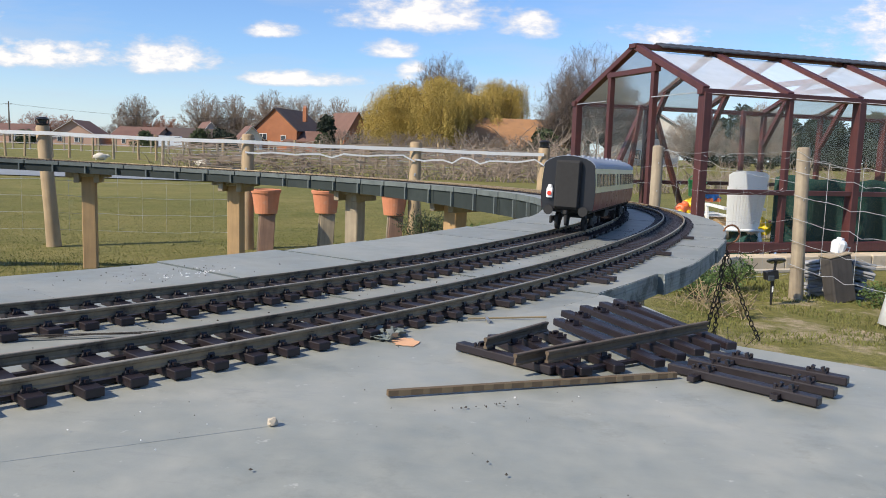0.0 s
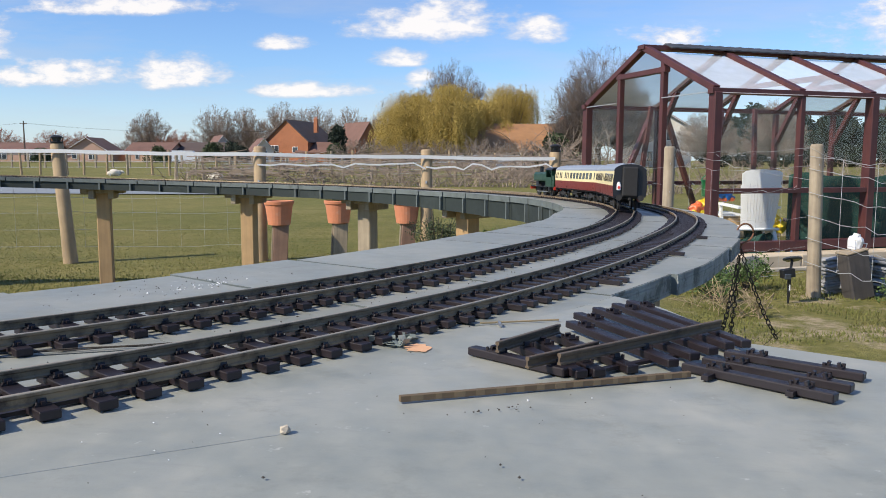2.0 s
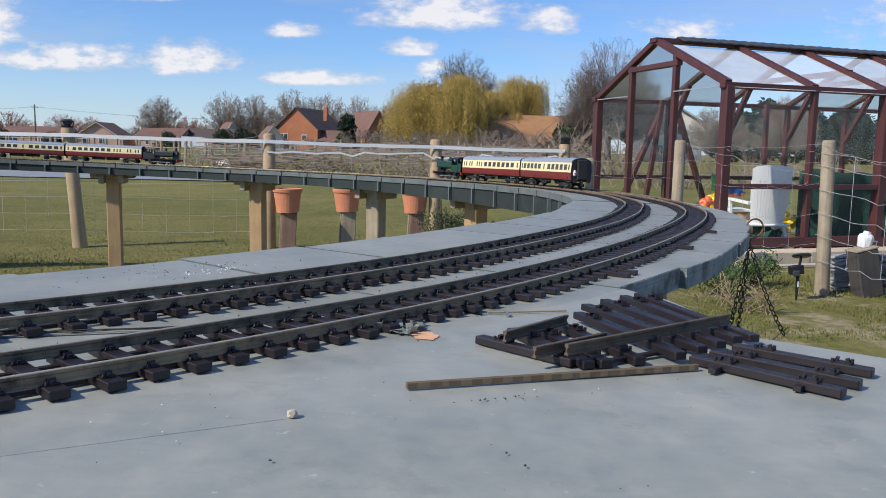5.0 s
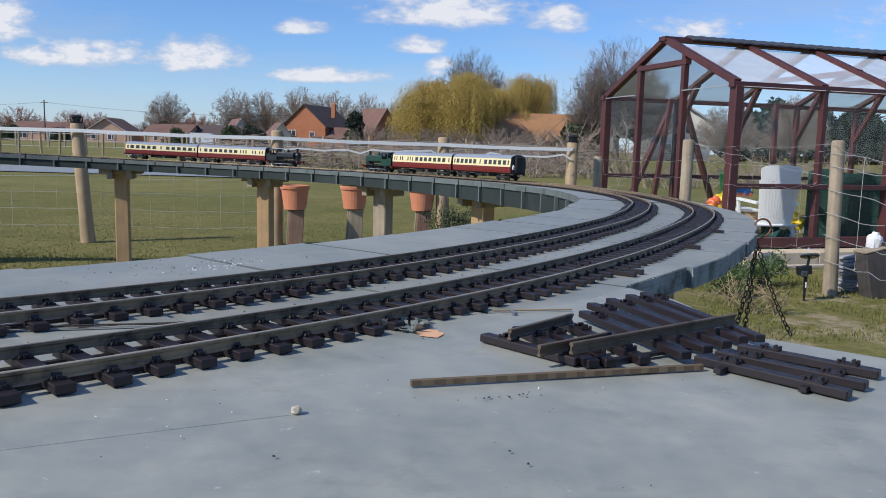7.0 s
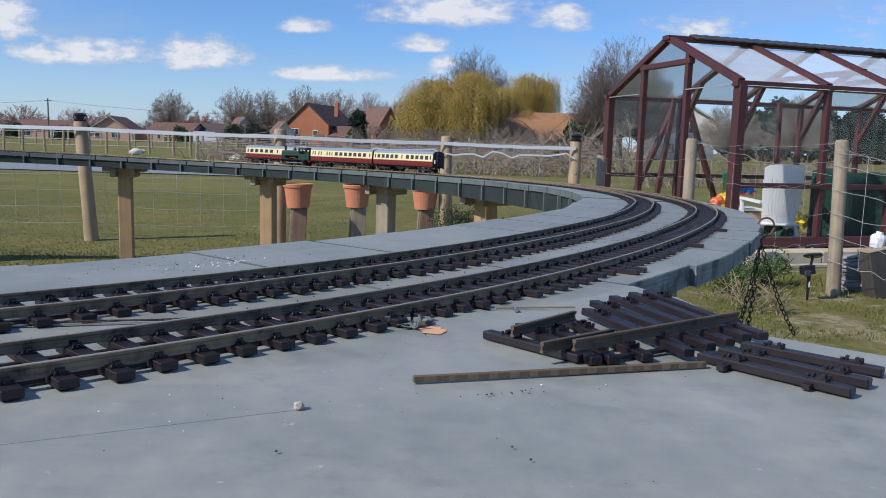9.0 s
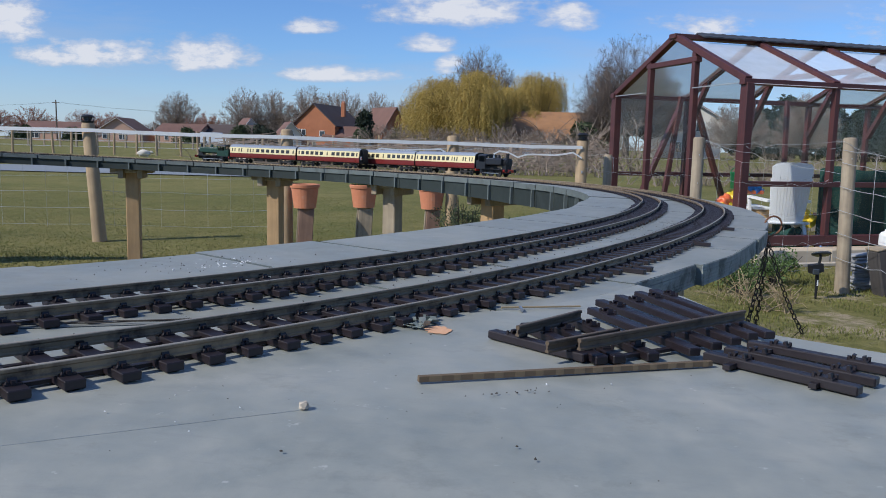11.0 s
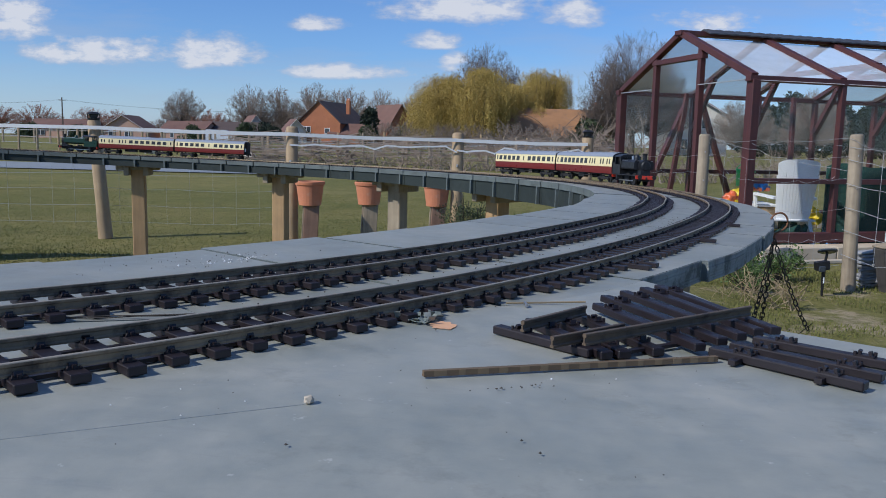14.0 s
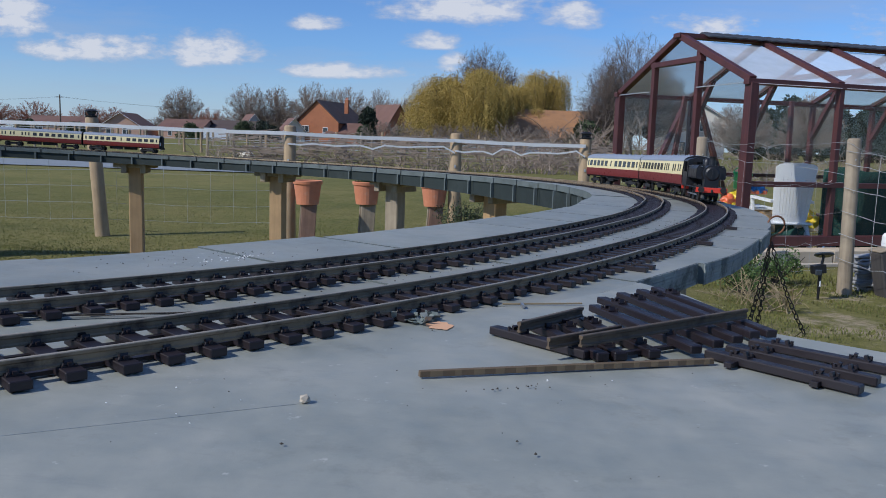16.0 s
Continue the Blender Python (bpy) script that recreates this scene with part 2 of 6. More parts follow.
M = {
    "deck": deck_paint(), "ground": grass_ground(),
    "fascia": material("green_grey_fascia", (0.019, 0.028, 0.026), 0.8, 0.3, 30, (0.040, 0.052, 0.048), big=3.0),
    # darker than the plank tops: joint dirt and joint shadow put into the colour
    "rim": material("dark_joint_plank_edge", (0.115, 0.135, 0.13), 0.75, 0.3, 60, (0.06, 0.07, 0.06), big=10, bump=0.5, bump_scale=140, bump_dist=0.002),
    "seam": material("filled_seam", (0.29, 0.31, 0.305), 0.7, 0.3, 90),
    "batten": material("pale_batten", (0.105, 0.125, 0.12), 0.75, 0.25, 40),
    "plyedge": material("weathered_ply_layers", (0.25, 0.27, 0.255), 0.8, 0.5, 110, (0.10, 0.11, 0.10), (0.50, 0.60), big=20, bump=0.6, bump_scale=160, bump_dist=0.002),
    "sleeper": material("plum_brown_sleeper_plastic", (0.0135, 0.0088, 0.0108), 0.5, 0.25, 160, (0.032, 0.025, 0.026), (0.62, 0.82), big=14, bump=0.2, bump_scale=500, bump_dist=0.0004, random_tint=0.18),
    "rail": material("nickel_rail", (0.27, 0.195, 0.115), 0.6, 0.4, 200, (0.065, 0.045, 0.032), (0.50, 0.70), big=30, metal=0.25, bump=0.1),
    "oldrail": material("dull_bronze_rail", (0.125, 0.088, 0.055), 0.6, 0.35, 200, (0.05, 0.035, 0.025), (0.50, 0.70), big=30, metal=0.2, bump=0.1),
    "rail_top": material("worn_rail_head", (0.44, 0.35, 0.235), 0.42, 0.2, 300, (0.26, 0.19, 0.115), (0.55, 0.72), metal=0.55, bump=0.05),
    "timber": wood("sawn_post", (0.50, 0.32, 0.155), (0.31, 0.195, 0.095)),
    "round": wood("round_fence_post", (0.46, 0.33, 0.19), (0.27, 0.19, 0.11)),
    "old": wood("grey_weathered_timber", (0.41, 0.33, 0.225), (0.19, 0.15, 0.105)),
    "charred": wood("dark_weathered_timber", (0.085, 0.075, 0.068), (0.045, 0.040, 0.038)),
    "stake": wood("red_brown_stake", (0.30, 0.18, 0.12), (0.17, 0.10, 0.07)),
    "terracotta": material("terracotta", (0.60, 0.225, 0.115), 0.8, 0.14, 40, (0.56, 0.31, 0.20), big=8),
    "frame": wood("red_brown_stain", (0.105, 0.030, 0.026), (0.055, 0.018, 0.018), rough=0.5),
    "glass": glass("greenhouse_glass", (0.985, 0.995, 0.99), 0.965, 0.03),
    # about half white: the clouds' reflection on the sheets is put into the colour
    "roofsheet": glass("reflection_white_roof_sheet", (0.92, 0.93, 0.94), 0.52, 0.35),
    "ridge": material("dark_ridge_sheet", (0.055, 0.058, 0.065), 0.6, 0.3, 20, bump=0.4),
    "black": material("black_paint", (0.012, 0.012, 0.014), 0.42, 0.2, 100, bump=0.05),
    "soot": material("matt_black_underframe", (0.018, 0.017, 0.016), 0.75, 0.3, 200),
    "cream": material("cream_paint", (0.78, 0.66, 0.36), 0.35, 0.05, 60, bump=0.05),
    "crimson": material("crimson_paint", (0.165, 0.020, 0.018), 0.33, 0.08, 60, bump=0.05),
    "green": material("dark_green_paint", (0.012, 0.045, 0.025), 0.35, 0.1, 60, bump=0.05),
    "red": material("buffer_beam_red", (0.68, 0.055, 0.03), 0.4, 0.06, 80, bump=0.05),
    "roofgrey": material("coach_roof_grey", (0.25, 0.28, 0.33), 0.5, 0.1, 90, bump=0.1),
    "pane": material("dark_coach_window", (0.05, 0.045, 0.035), 0.08, 0.2, 60, bump=0.0),
    "white": material("white_plastic", (0.78, 0.78, 0.76), 0.45, 0.07, 30, bump=0.1),
    "steel": material("bright_steel", (0.5, 0.5, 0.5), 0.35, 0.1, 80, metal=0.9, bump=0.05),
    "rust": material("rusty_iron", (0.20, 0.095, 0.05), 0.7, 0.4, 150, (0.09, 0.06, 0.05), metal=0.4, bump=0.4),
    "tape": material("white_fence_tape", (0.80, 0.79, 0.76), 0.55, 0.08, 50, bump=0.1),
    "wire": material("galvanised_wire", (0.45, 0.46, 0.46), 0.5, 0.2, 60, metal=0.5, bump=0.0),
    "brick": material("orange_brick", (0.36, 0.135, 0.062), 0.85, 0.2, 3.0, (0.27, 0.10, 0.05), big=0.5, bump=0.2, bump_scale=6, bump_dist=0.02),
    "redroof": material("red_brown_tiles", (0.165, 0.088, 0.066), 0.85, 0.2, 2.0, (0.11, 0.07, 0.055), big=0.4, bump=0.5, bump_scale=5, bump_dist=0.04),
    "darkroof": material("dark_brown_tiles", (0.085, 0.060, 0.052), 0.85, 0.2, 2.0, big=0.4, bump=0.5, bump_scale=5, bump_dist=0.04),
    "orangeroof": material("orange_tiles", (0.36, 0.185, 0.085), 0.85, 0.25, 1.6, (0.22, 0.13, 0.08), big=0.5, bump=0.5, bump_scale=4, bump_dist=0.04),
    "render": material("pale_render", (0.64, 0.58, 0.51), 0.85, 0.08, 1.0, big=0.3),
    "pinkwall": material("pinkish_brick", (0.46, 0.29, 0.215), 0.85, 0.12, 2.0, big=0.4),
    "darkwall": material("dark_boarding", (0.075, 0.060, 0.055), 0.8, 0.2, 2.0),
    "winwhite": material("white_window_frame", (0.78, 0.78, 0.76), 0.5, 0.03, 4.0, bump=0.0),
    "winglass": material("window_glass_dark", (0.05, 0.06, 0.07), 0.06, 0.1, 1.0, bump=0.0),
    "bark": material("grey_brown_bark", (0.115, 0.088, 0.066), 0.9, 0.3, 8.0, big=1.0, bump=0.4, bump_scale=30, bump_dist=0.02),
    "twig": material("bare_twigs", (0.27, 0.21, 0.165), 0.9, 0.3, 1.0, big=0.3, bump=0.0),
    "twigdark": material("dark_bare_twigs", (0.145, 0.112, 0.092), 0.9, 0.3, 1.0, big=0.3, bump=0.0),
    "twigred": material("reddish_twigs", (0.32, 0.16, 0.11), 0.9, 0.3, 1.0, big=0.3, bump=0.0),
    "willow": material("willow_leaf", (0.40, 0.285, 0.07), 0.8, 0.4, 1.2, (0.22, 0.17, 0.045), big=0.5, bump=0.0),
    "ever": material("dark_evergreen", (0.022, 0.034, 0.020), 0.85, 0.4, 2.0, (0.04, 0.05, 0.025), big=0.5, bump=0.0),
    "hedge": material("hedge_green", (0.055, 0.075, 0.030), 0.85, 0.4, 2.0, (0.10, 0.10, 0.05), big=0.5, bump=0.0),
    "leaf": material("garden_leaf", (0.075, 0.125, 0.030), 0.7, 0.4, 20.0, (0.16, 0.19, 0.06), big=5, bump=0.0),
    "straw": material("dry_stem", (0.30, 0.23, 0.13), 0.85, 0.3, 30, bump=0.1),
    "dryblack": material("dark_dry_stem", (0.06, 0.05, 0.04), 0.9, 0.3, 30, bump=0.1),
    "slate": material("grey_slate", (0.27, 0.27, 0.27), 0.8, 0.3, 30, (0.40, 0.39, 0.37), big=6, random_tint=0.25),
    "stone": material("pale_stone", (0.50, 0.43, 0.33), 0.85, 0.2, 30, big=4, random_tint=0.12),
    "sandstone": material("sandy_concrete", (0.60, 0.49, 0.35), 0.9, 0.15, 30, (0.46, 0.37, 0.26), big=5, bump=0.4, random_tint=0.08),
    "net": material("green_shade_cloth", (0.008, 0.048, 0.038), 0.8, 0.3, 10, big=3, bump=0.6, bump_scale=14, bump_dist=0.03),
    "bare": material("bare_orange_ply", (0.72, 0.40, 0.22), 0.7, 0.12, 90, bump=0.3),
    "flake": material("lifted_paint_flake", (0.22, 0.25, 0.22), 0.7, 0.4, 120, (0.06, 0.07, 0.05), bump=0.4),
    "brass": wood("stained_stripwood", (0.17, 0.115, 0.062), (0.11, 0.075, 0.042), (30, 30, 30)),
    "path": material("pale_farm_track", (0.22, 0.24, 0.25), 0.8, 0.12, 1.0, big=0.3, bump=0.3, bump_scale=8, bump_dist=0.02),
    "blade": material("short_grass", (0.135, 0.140, 0.036), 0.9, 0.4, 6.0, (0.22, 0.185, 0.075), big=1.5, bump=0.0),
    "notch": material("worn_notch", (0.19, 0.135, 0.075), 0.8, 0.2, 60),
    "sheep": material("fleece", (0.66, 0.60, 0.50), 0.95, 0.12, 8, bump=0.6, bump_scale=25, bump_dist=0.02),
    "toygreen": material("green_plastic", (0.02, 0.36, 0.10), 0.4, 0.1, 10, bump=0.0), "toyyellow": material("yellow_plastic", (0.78, 0.55, 0.03), 0.4, 0.1, 10, bump=0.0),
    "toyred": material("orange_red_plastic", (0.75, 0.16, 0.06), 0.4, 0.1, 10, bump=0.0), "toyblue": material("blue_plastic", (0.03, 0.20, 0.55), 0.4, 0.1, 10, bump=0.0),
    "van": material("white_vehicle_paint", (0.70, 0.72, 0.74), 0.3, 0.04, 2, bump=0.0),
}


# ---- mesh helpers ----
def part(name, bm, mat, parent=None, label="", smooth=False):
    me = bpy.data.meshes.new(name)
    bm.to_mesh(me)
    bm.free()
    me.materials.append(M[mat])
    if smooth:
        me.polygons.foreach_set("use_smooth", [True] * len(me.polygons))
    ob = new(name, me)
    if parent:
        ob.parent = parent
    return tagged(ob, label)


def thing(name, m=None, label="", category="", group="", kind=""):
    ob = new(name)
    ob.empty_display_size = 0.05
    if m is not None:
        ob.matrix_world = m
    return tagged(ob, label, category, group, kind)


def box(bm, c, s, rot=None, bevel=0.0):
    """A box of size s at c, turned by rot (a Matrix), with chamfered edges."""
    m = Matrix.Translation(c) @ (rot.to_4x4() if rot is not None else Matrix()) @ Matrix.Diagonal((*s, 1))
    g = bmesh.ops.create_cube(bm, size=1.0, matrix=m)
    if bevel:
        es = list({e for v in g["verts"] for e in v.link_edges})
        bmesh.ops.bevel(bm, geom=es, offset=bevel, segments=1, affect="EDGES", profile=0.5)
    return bm


def tube(bm, a, b, ra, rb=None, n=8, caps=True):
    a, b = Vector(a), Vector(b)
    rb = ra if rb is None else rb
    q = (b - a).to_track_quat("Z", "Y")
    rings = [[bm.verts.new(p + q @ Vector((math.cos(6.28319 * i / n) * r, math.sin(6.28319 * i / n) * r, 0))) for i in range(n)] for p, r in ((a, ra), (b, rb))]
    for i in range(n):
        bm.faces.new((rings[0][i], rings[0][(i + 1) % n], rings[1][(i + 1) % n], rings[1][i]))
    if caps:
        bm.faces.new(rings[0][::-1])
        bm.faces.new(rings[1])
    return bm


def lathe(bm, prof, n=20, m=Matrix()):
    """Turns a profile of (radius, z) round the z axis."""
    rings = [[bm.verts.new(m @ Vector((r * math.cos(6.28319 * i / n), r * math.sin(6.28319 * i / n), z))) for i in range(n)] for r, z in prof]
    for a, b in zip(rings, rings[1:]):
        for i in range(n):
            bm.faces.new((a[i], a[(i + 1) % n], b[(i + 1) % n], b[i]))
    return bm


def prism(bm, pts, h, m=Matrix()):
    """Pushes the outline pts (x, y) up by h."""
    lo = [bm.verts.new(m @ Vector((x, y, 0))) for x, y in pts]
    hi = [bm.verts.new(m @ Vector((x, y, h))) for x, y in pts]
    k = len(pts)
    bm.faces.new(lo[::-1])
    bm.faces.new(hi)
    for i in range(k):
        bm.faces.new((lo[i], lo[(i + 1) % k], hi[(i + 1) % k], hi[i]))
    bmesh.ops.recalc_face_normals(bm, faces=bm.faces)
    return bm


def sweep(bm, rows, closed=True):
    """Joins rows of points of equal length with quads."""
    vs = [[bm.verts.new(p) for p in row] for row in rows]
    k = len(vs[0])
    for a, b in zip(vs, vs[1:]):
        for i in range(k if closed else k - 1):
            bm.faces.new((a[i], a[(i + 1) % k], b[(i + 1) % k], b[i]))
    if closed:
        bm.faces.new(vs[0][::-1])
        bm.faces.new(vs[-1])
    return bm


def shared(name, me, parent, m, label=""):
    ob = new(name, me)
    ob.parent = parent
    ob.matrix_basis = m
    return tagged(ob, label)


def quick(name, bm, mat):
    me = bpy.data.meshes.new(name)
    bm.to_mesh(me)
    bm.free()
    me.materials.append(M[mat])
    return me


def soup(name, verts, faces, mats):
    me = bpy.data.meshes.new(name)
    me.from_pydata(verts, [], faces)
    for k in mats:
        me.materials.append(M[k])
    return me


# ---- the railway's line: the centre of the outer track, by its curvature ----
KNOTS = (0, 0.4, 0.8, 1.1, 1.4, 1.7, 2.0, 2.4, 2.8, 3.4, 4.2, 5.5, 7.0, 12.0)
BEND = (0.956, 0.636, 0.336, 0.177, 0.314, 0.659, 0.405, 0.456, 0.507, 0.363, 0.411, 0.476, 0.36, 0.15)
STEP = 0.01
_s = np.arange(0, 11.0, STEP)
_k = np.interp(_s, KNOTS, BEND)
_h = 0.5857 + np.concatenate([[0], np.cumsum((_k[1:] + _k[:-1]) / 2 * STEP)])
_hm = (_h[1:] + _h[:-1]) / 2
_x = -0.3802 + np.concatenate([[0], np.cumsum(np.cos(_hm) * STEP)])
_y = 0.0901 + np.concatenate([[0], np.cumsum(np.sin(_hm) * STEP)])
GAUGE, RAIL_H, SLEEPER_H = 0.032, 0.0050, 0.0035


def level(x, y):
    """Height of the rail tops."""
    return 0.6578 - 0.0231 * x - 0.0024 * y - 0.00172 * y * y - 0.000314 * y * y * y


def line(s, off=0.0, up=0.0):
    """Place on the line, off metres to its left, and heading."""
    h = float(np.interp(s, _s, _h))
    x, y = float(np.interp(s, _s, _x)), float(np.interp(s, _s, _y))
    if s < 0:
        x, y = x + s * math.cos(h), y + s * math.sin(h)
    x, y = x - off * math.sin(h), y + off * math.cos(h)
    return Vector((x, y, level(x, y) + up)), h


def gap(s):
    """Distance between the two tracks."""
    return float(np.interp(s, (0, 0.8, 1.2, 1.6, 2.2, 3.0), (0.0941, 0.0964, 0.0985, 0.1107, 0.0924, 0.0902)))


def lying(p, h):
    """A pose on the deck's plane, x along heading h."""
    TILT = Vector((0.0231, 0.0024 + 0.00344 * p.y + 0.00094 * p.y * p.y, 1)).normalized()
    x = Vector((math.cos(h), math.sin(h), 0))
    x = (x - TILT * x.dot(TILT)).normalized()
    y = TILT.cross(x)
    m = Matrix((x, y, TILT)).transposed().to_4x4()
    m.translation = p
    return m


DECK = -RAIL_H - SLEEPER_H


# ---- ground ----
def build_ground():
    bm = bmesh.new()
    n = 60
    xs = [math.copysign(abs(u) ** 3, u) * 3000 for u in np.linspace(-1, 1, n)]
    rise = lambda x, y: 0.075 * math.exp(-(((y - 4.1) / 0.55) ** 2)) * (1 if x < 0.5 else math.exp(-(((x - 0.5) / 0.4) ** 2)))
    xs = sorted(xs + list(np.linspace(-6, 3, 37)))
    ys = sorted([math.copysign(abs(u) ** 3, u) * 3000 for u in np.linspace(-1, 1, 60)] + list(np.linspace(2.5, 5.6, 26)))
    n = len(xs)
    vs = [[bm.verts.new((x, y, rise(x, y))) for x in xs] for y in ys]
    for a, b in zip(vs, vs[1:]):
        for i in range(n - 1):
            bm.faces.new((a[i], a[i + 1], b[i + 1], b[i]))
    tagged(part("ground", bm, "ground"), "grazed pasture with worn grass, reaching to the village", "ground", kind="structure")
    bm = bmesh.new()
    sweep(bm, [[(x, 16.2 + 0.012 * x + w, 0.02) for w in (0, 3.6)] for x in range(-46, -3, 3)], closed=False)
    tagged(part("path", bm, "path"), "pale hard farm track crossing the pasture", "path", kind="structure")


# ---- deck of the railway ----
INNER = ((0, 0.235), (0.42, 0.243), (1.0, 0.238), (1.43, 0.233), (1.68, 0.246), (1.98, 0.219), (2.66, 0.178), (3.2, 0.178), (9, 0.182))
OUTER = ((0, 0.20), (0.32, 0.074), (0.39, 0.040), (0.53, -0.033), (0.59, -0.050), (0.82, -0.062), (0.92, -0.071), (1.36, -0.081), (1.56, -0.083), (1.92, -0.080), (3, -0.080), (9, -0.080))


def edge(table, s):
    return float(np.interp(s, [a for a, _ in table], [b for _, b in table]))


def build_deck():
    deck = thing("railway_deck", label="raised timber railway deck of grey-painted planks", category="deck", kind="structure")
    rng = random.Random(4)
    s, i = -0.35, 0
    while s < 9.6:
        wide = (0.148 if s < 2.2 else 0.176) * rng.uniform(0.96, 1.04)
        g_ = 0.0016 if s < 2.2 else 0.004
        a, b = s + g_, s + wide - g_ * rng.uniform(0.5, 1.0)
        mid = s + wide / 2
        ji, jo = rng.uniform(-0.011, 0.011), rng.uniform(-0.004, 0.004)
        if s > 1.2:
            ji = 0.0
        if s > 1.2 or s < 0.65:
            jo = 0.0
        lift = rng.uniform(-0.0016, 0.0)
        bm = bmesh.new()
        k = 4
        rows = []
        for j in range(k + 1):
            u = a + (b - a) * j / k
            pin, _ = line(u, edge(INNER, mid if s < 1.2 else u) + ji, DECK + lift)
            pout, _ = line(u, edge(OUTER, max(u, 0.0)) + jo, DECK + lift)
            dn = Vector((0, 0, -0.018))
            rows.append([pin, pout, pout + dn, pin + dn])
        sweep(bm, rows)
        bmesh.ops.recalc_face_normals(bm, faces=bm.faces)
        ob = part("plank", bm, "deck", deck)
        # side faces coloured dark, standing in for dirt and shadow in the gaps
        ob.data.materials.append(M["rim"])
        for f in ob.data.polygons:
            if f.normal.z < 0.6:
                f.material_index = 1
        if 0.55 < s < 2.0:
            bm = bmesh.new()
            for layer in range(7):
                proud = 0.0006 + rng.uniform(0.0, 0.0007)
                rows = []
                for u in np.linspace(a, b, 4):
                    o = edge(OUTER, u) + jo
                    top = DECK + lift - 0.0004 - layer * 0.0026
                    q, r_ = line(u, o, top)[0], line(u, o - proud - 0.0004 * noise.noise(Vector((u * 90, layer, 0))), top)[0]
                    dn = Vector((0, 0, -0.0024))
                    rows.append([q, r_, r_ + dn, q + dn])
                sweep(bm, rows)
            bmesh.ops.recalc_face_normals(bm, faces=bm.faces)
            part("ply_edge", bm, "plyedge", ob, "weathered laminated plywood edge")
        s += wide
        i += 1
    # fascia boards and battens of the viaduct
    for table, sign in ((INNER, -1), (OUTER, 1)):
        s = 1.75 if sign < 0 else 2.35
        while s < 9.4:
            u0, u1 = s, s + 0.53
            bm = bmesh.new()
            rows = []
            for u in np.linspace(u0, u1 - 0.002, 6):
                deep = float(np.interp(u, (1.7, 2.0, 3.0, 4.1, 6.5, 9), (0.020, 0.056, 0.058, 0.040, 0.034, 0.032)))
                o = edge(table, u) + sign * 0.006
                p, _ = line(u, o, DECK - 0.0185)
                q, _ = line(u, o + sign * 0.012, DECK - 0.0185)
                dn = Vector((0, 0, -deep))
                rows.append([p, q, q + dn, p + dn])
            sweep(bm, rows)
            bmesh.ops.recalc_face_normals(bm, faces=bm.faces)
            part("fascia_board", bm, "fascia", deck, "dark green-grey side board")
            if sign < 0:
                for u in (s + 0.02, s + 0.197, s + 0.374):
                    deep = float(np.interp(u, (1.7, 2.0, 3.0, 4.1, 6.5, 9), (0.020, 0.056, 0.058, 0.040, 0.034, 0.032)))
                    p, h = line(u, edge(table, u) - sign * 0.001, DECK - 0.0185 - deep / 2)
                    part("batten", box(bmesh.new(), p, (0.007, 0.010, deep * 0.98), Matrix.Rotation(h, 3, "Z")), "batten", deck)
            s += 0.53


def build_table():
    bm = bmesh.new()
    pts = [(-0.75, -0.35), (0.95, -0.35), (0.62, 0.135), (0.157, 0.427), (0.135, 0.53)]
    for s in (0.68, 0.62, 0.57, 0.53, 0.48, 0.43, 0.39, 0.35, 0.30, 0.2, 0.0):
        p, _ = line(s, edge(OUTER, max(s, 0)) - 0.0005)
        pts.append((p.x, p.y))
    lo = [bm.verts.new((x, y, level(x, y) + DECK - 0.0195)) for x, y in pts]
    hi = [bm.verts.new((x, y, level(x, y) + DECK - 0.0006)) for x, y in pts]
    bm.faces.new(hi)
    bm.faces.new(lo[::-1])
    for i in range(len(pts)):
        j = (i + 1) % len(pts)
        bm.faces.new((lo[i], lo[j], hi[j], hi[i]))
    bmesh.ops.recalc_face_normals(bm, faces=bm.faces)
    t = thing("table", label="grey-painted plywood table beside the railway", category="table")
    part("tabletop", bm, "deck", t)
    for x, y in ((-0.45, -0.25), (0.55, -0.2), (0.02, 0.30), (-0.30, 0.20)):
        z = level(x, y) + DECK - 0.0195
        part("leg", box(bmesh.new(), (x, y, z / 2), (0.07, 0.07, z), bevel=0.004), "timber", t)
    return t


def sleeper_mesh(length):
    bm = bmesh.new()
    box(bm, (0, 0, -RAIL_H - SLEEPER_H / 2), (0.0074, length, SLEEPER_H), bevel=0.0003)
    for y in (-GAUGE / 2 - 0.0007, GAUGE / 2 + 0.0007):
        z = -RAIL_H
        box(bm, (0, y, z + 0.0003), (0.0056, 0.0078, 0.0006))
        for sgn in (-1, 1):
            box(bm, (0, y + sgn * 0.0020, z + 0.0012), (0.0030, 0.0014, 0.0022), Matrix.Rotation(sgn * 0.35, 3, "X"))
            tube(bm, (0.0022 * sgn, y + sgn * 0.0032, z), (0.0018 * sgn, y + sgn * 0.0032, z + 0.0014), 0.0006, n=5)
        box(bm, (0, y - 0.0036, z + 0.0009), (0.0014, 0.0012, 0.0016))
    for y in (-0.012, 0.012):
        box(bm, (0.010, y, -RAIL_H - 0.0026), (0.0125, 0.0028, 0.0016))
    return quick("sleeper", bm, "sleeper")


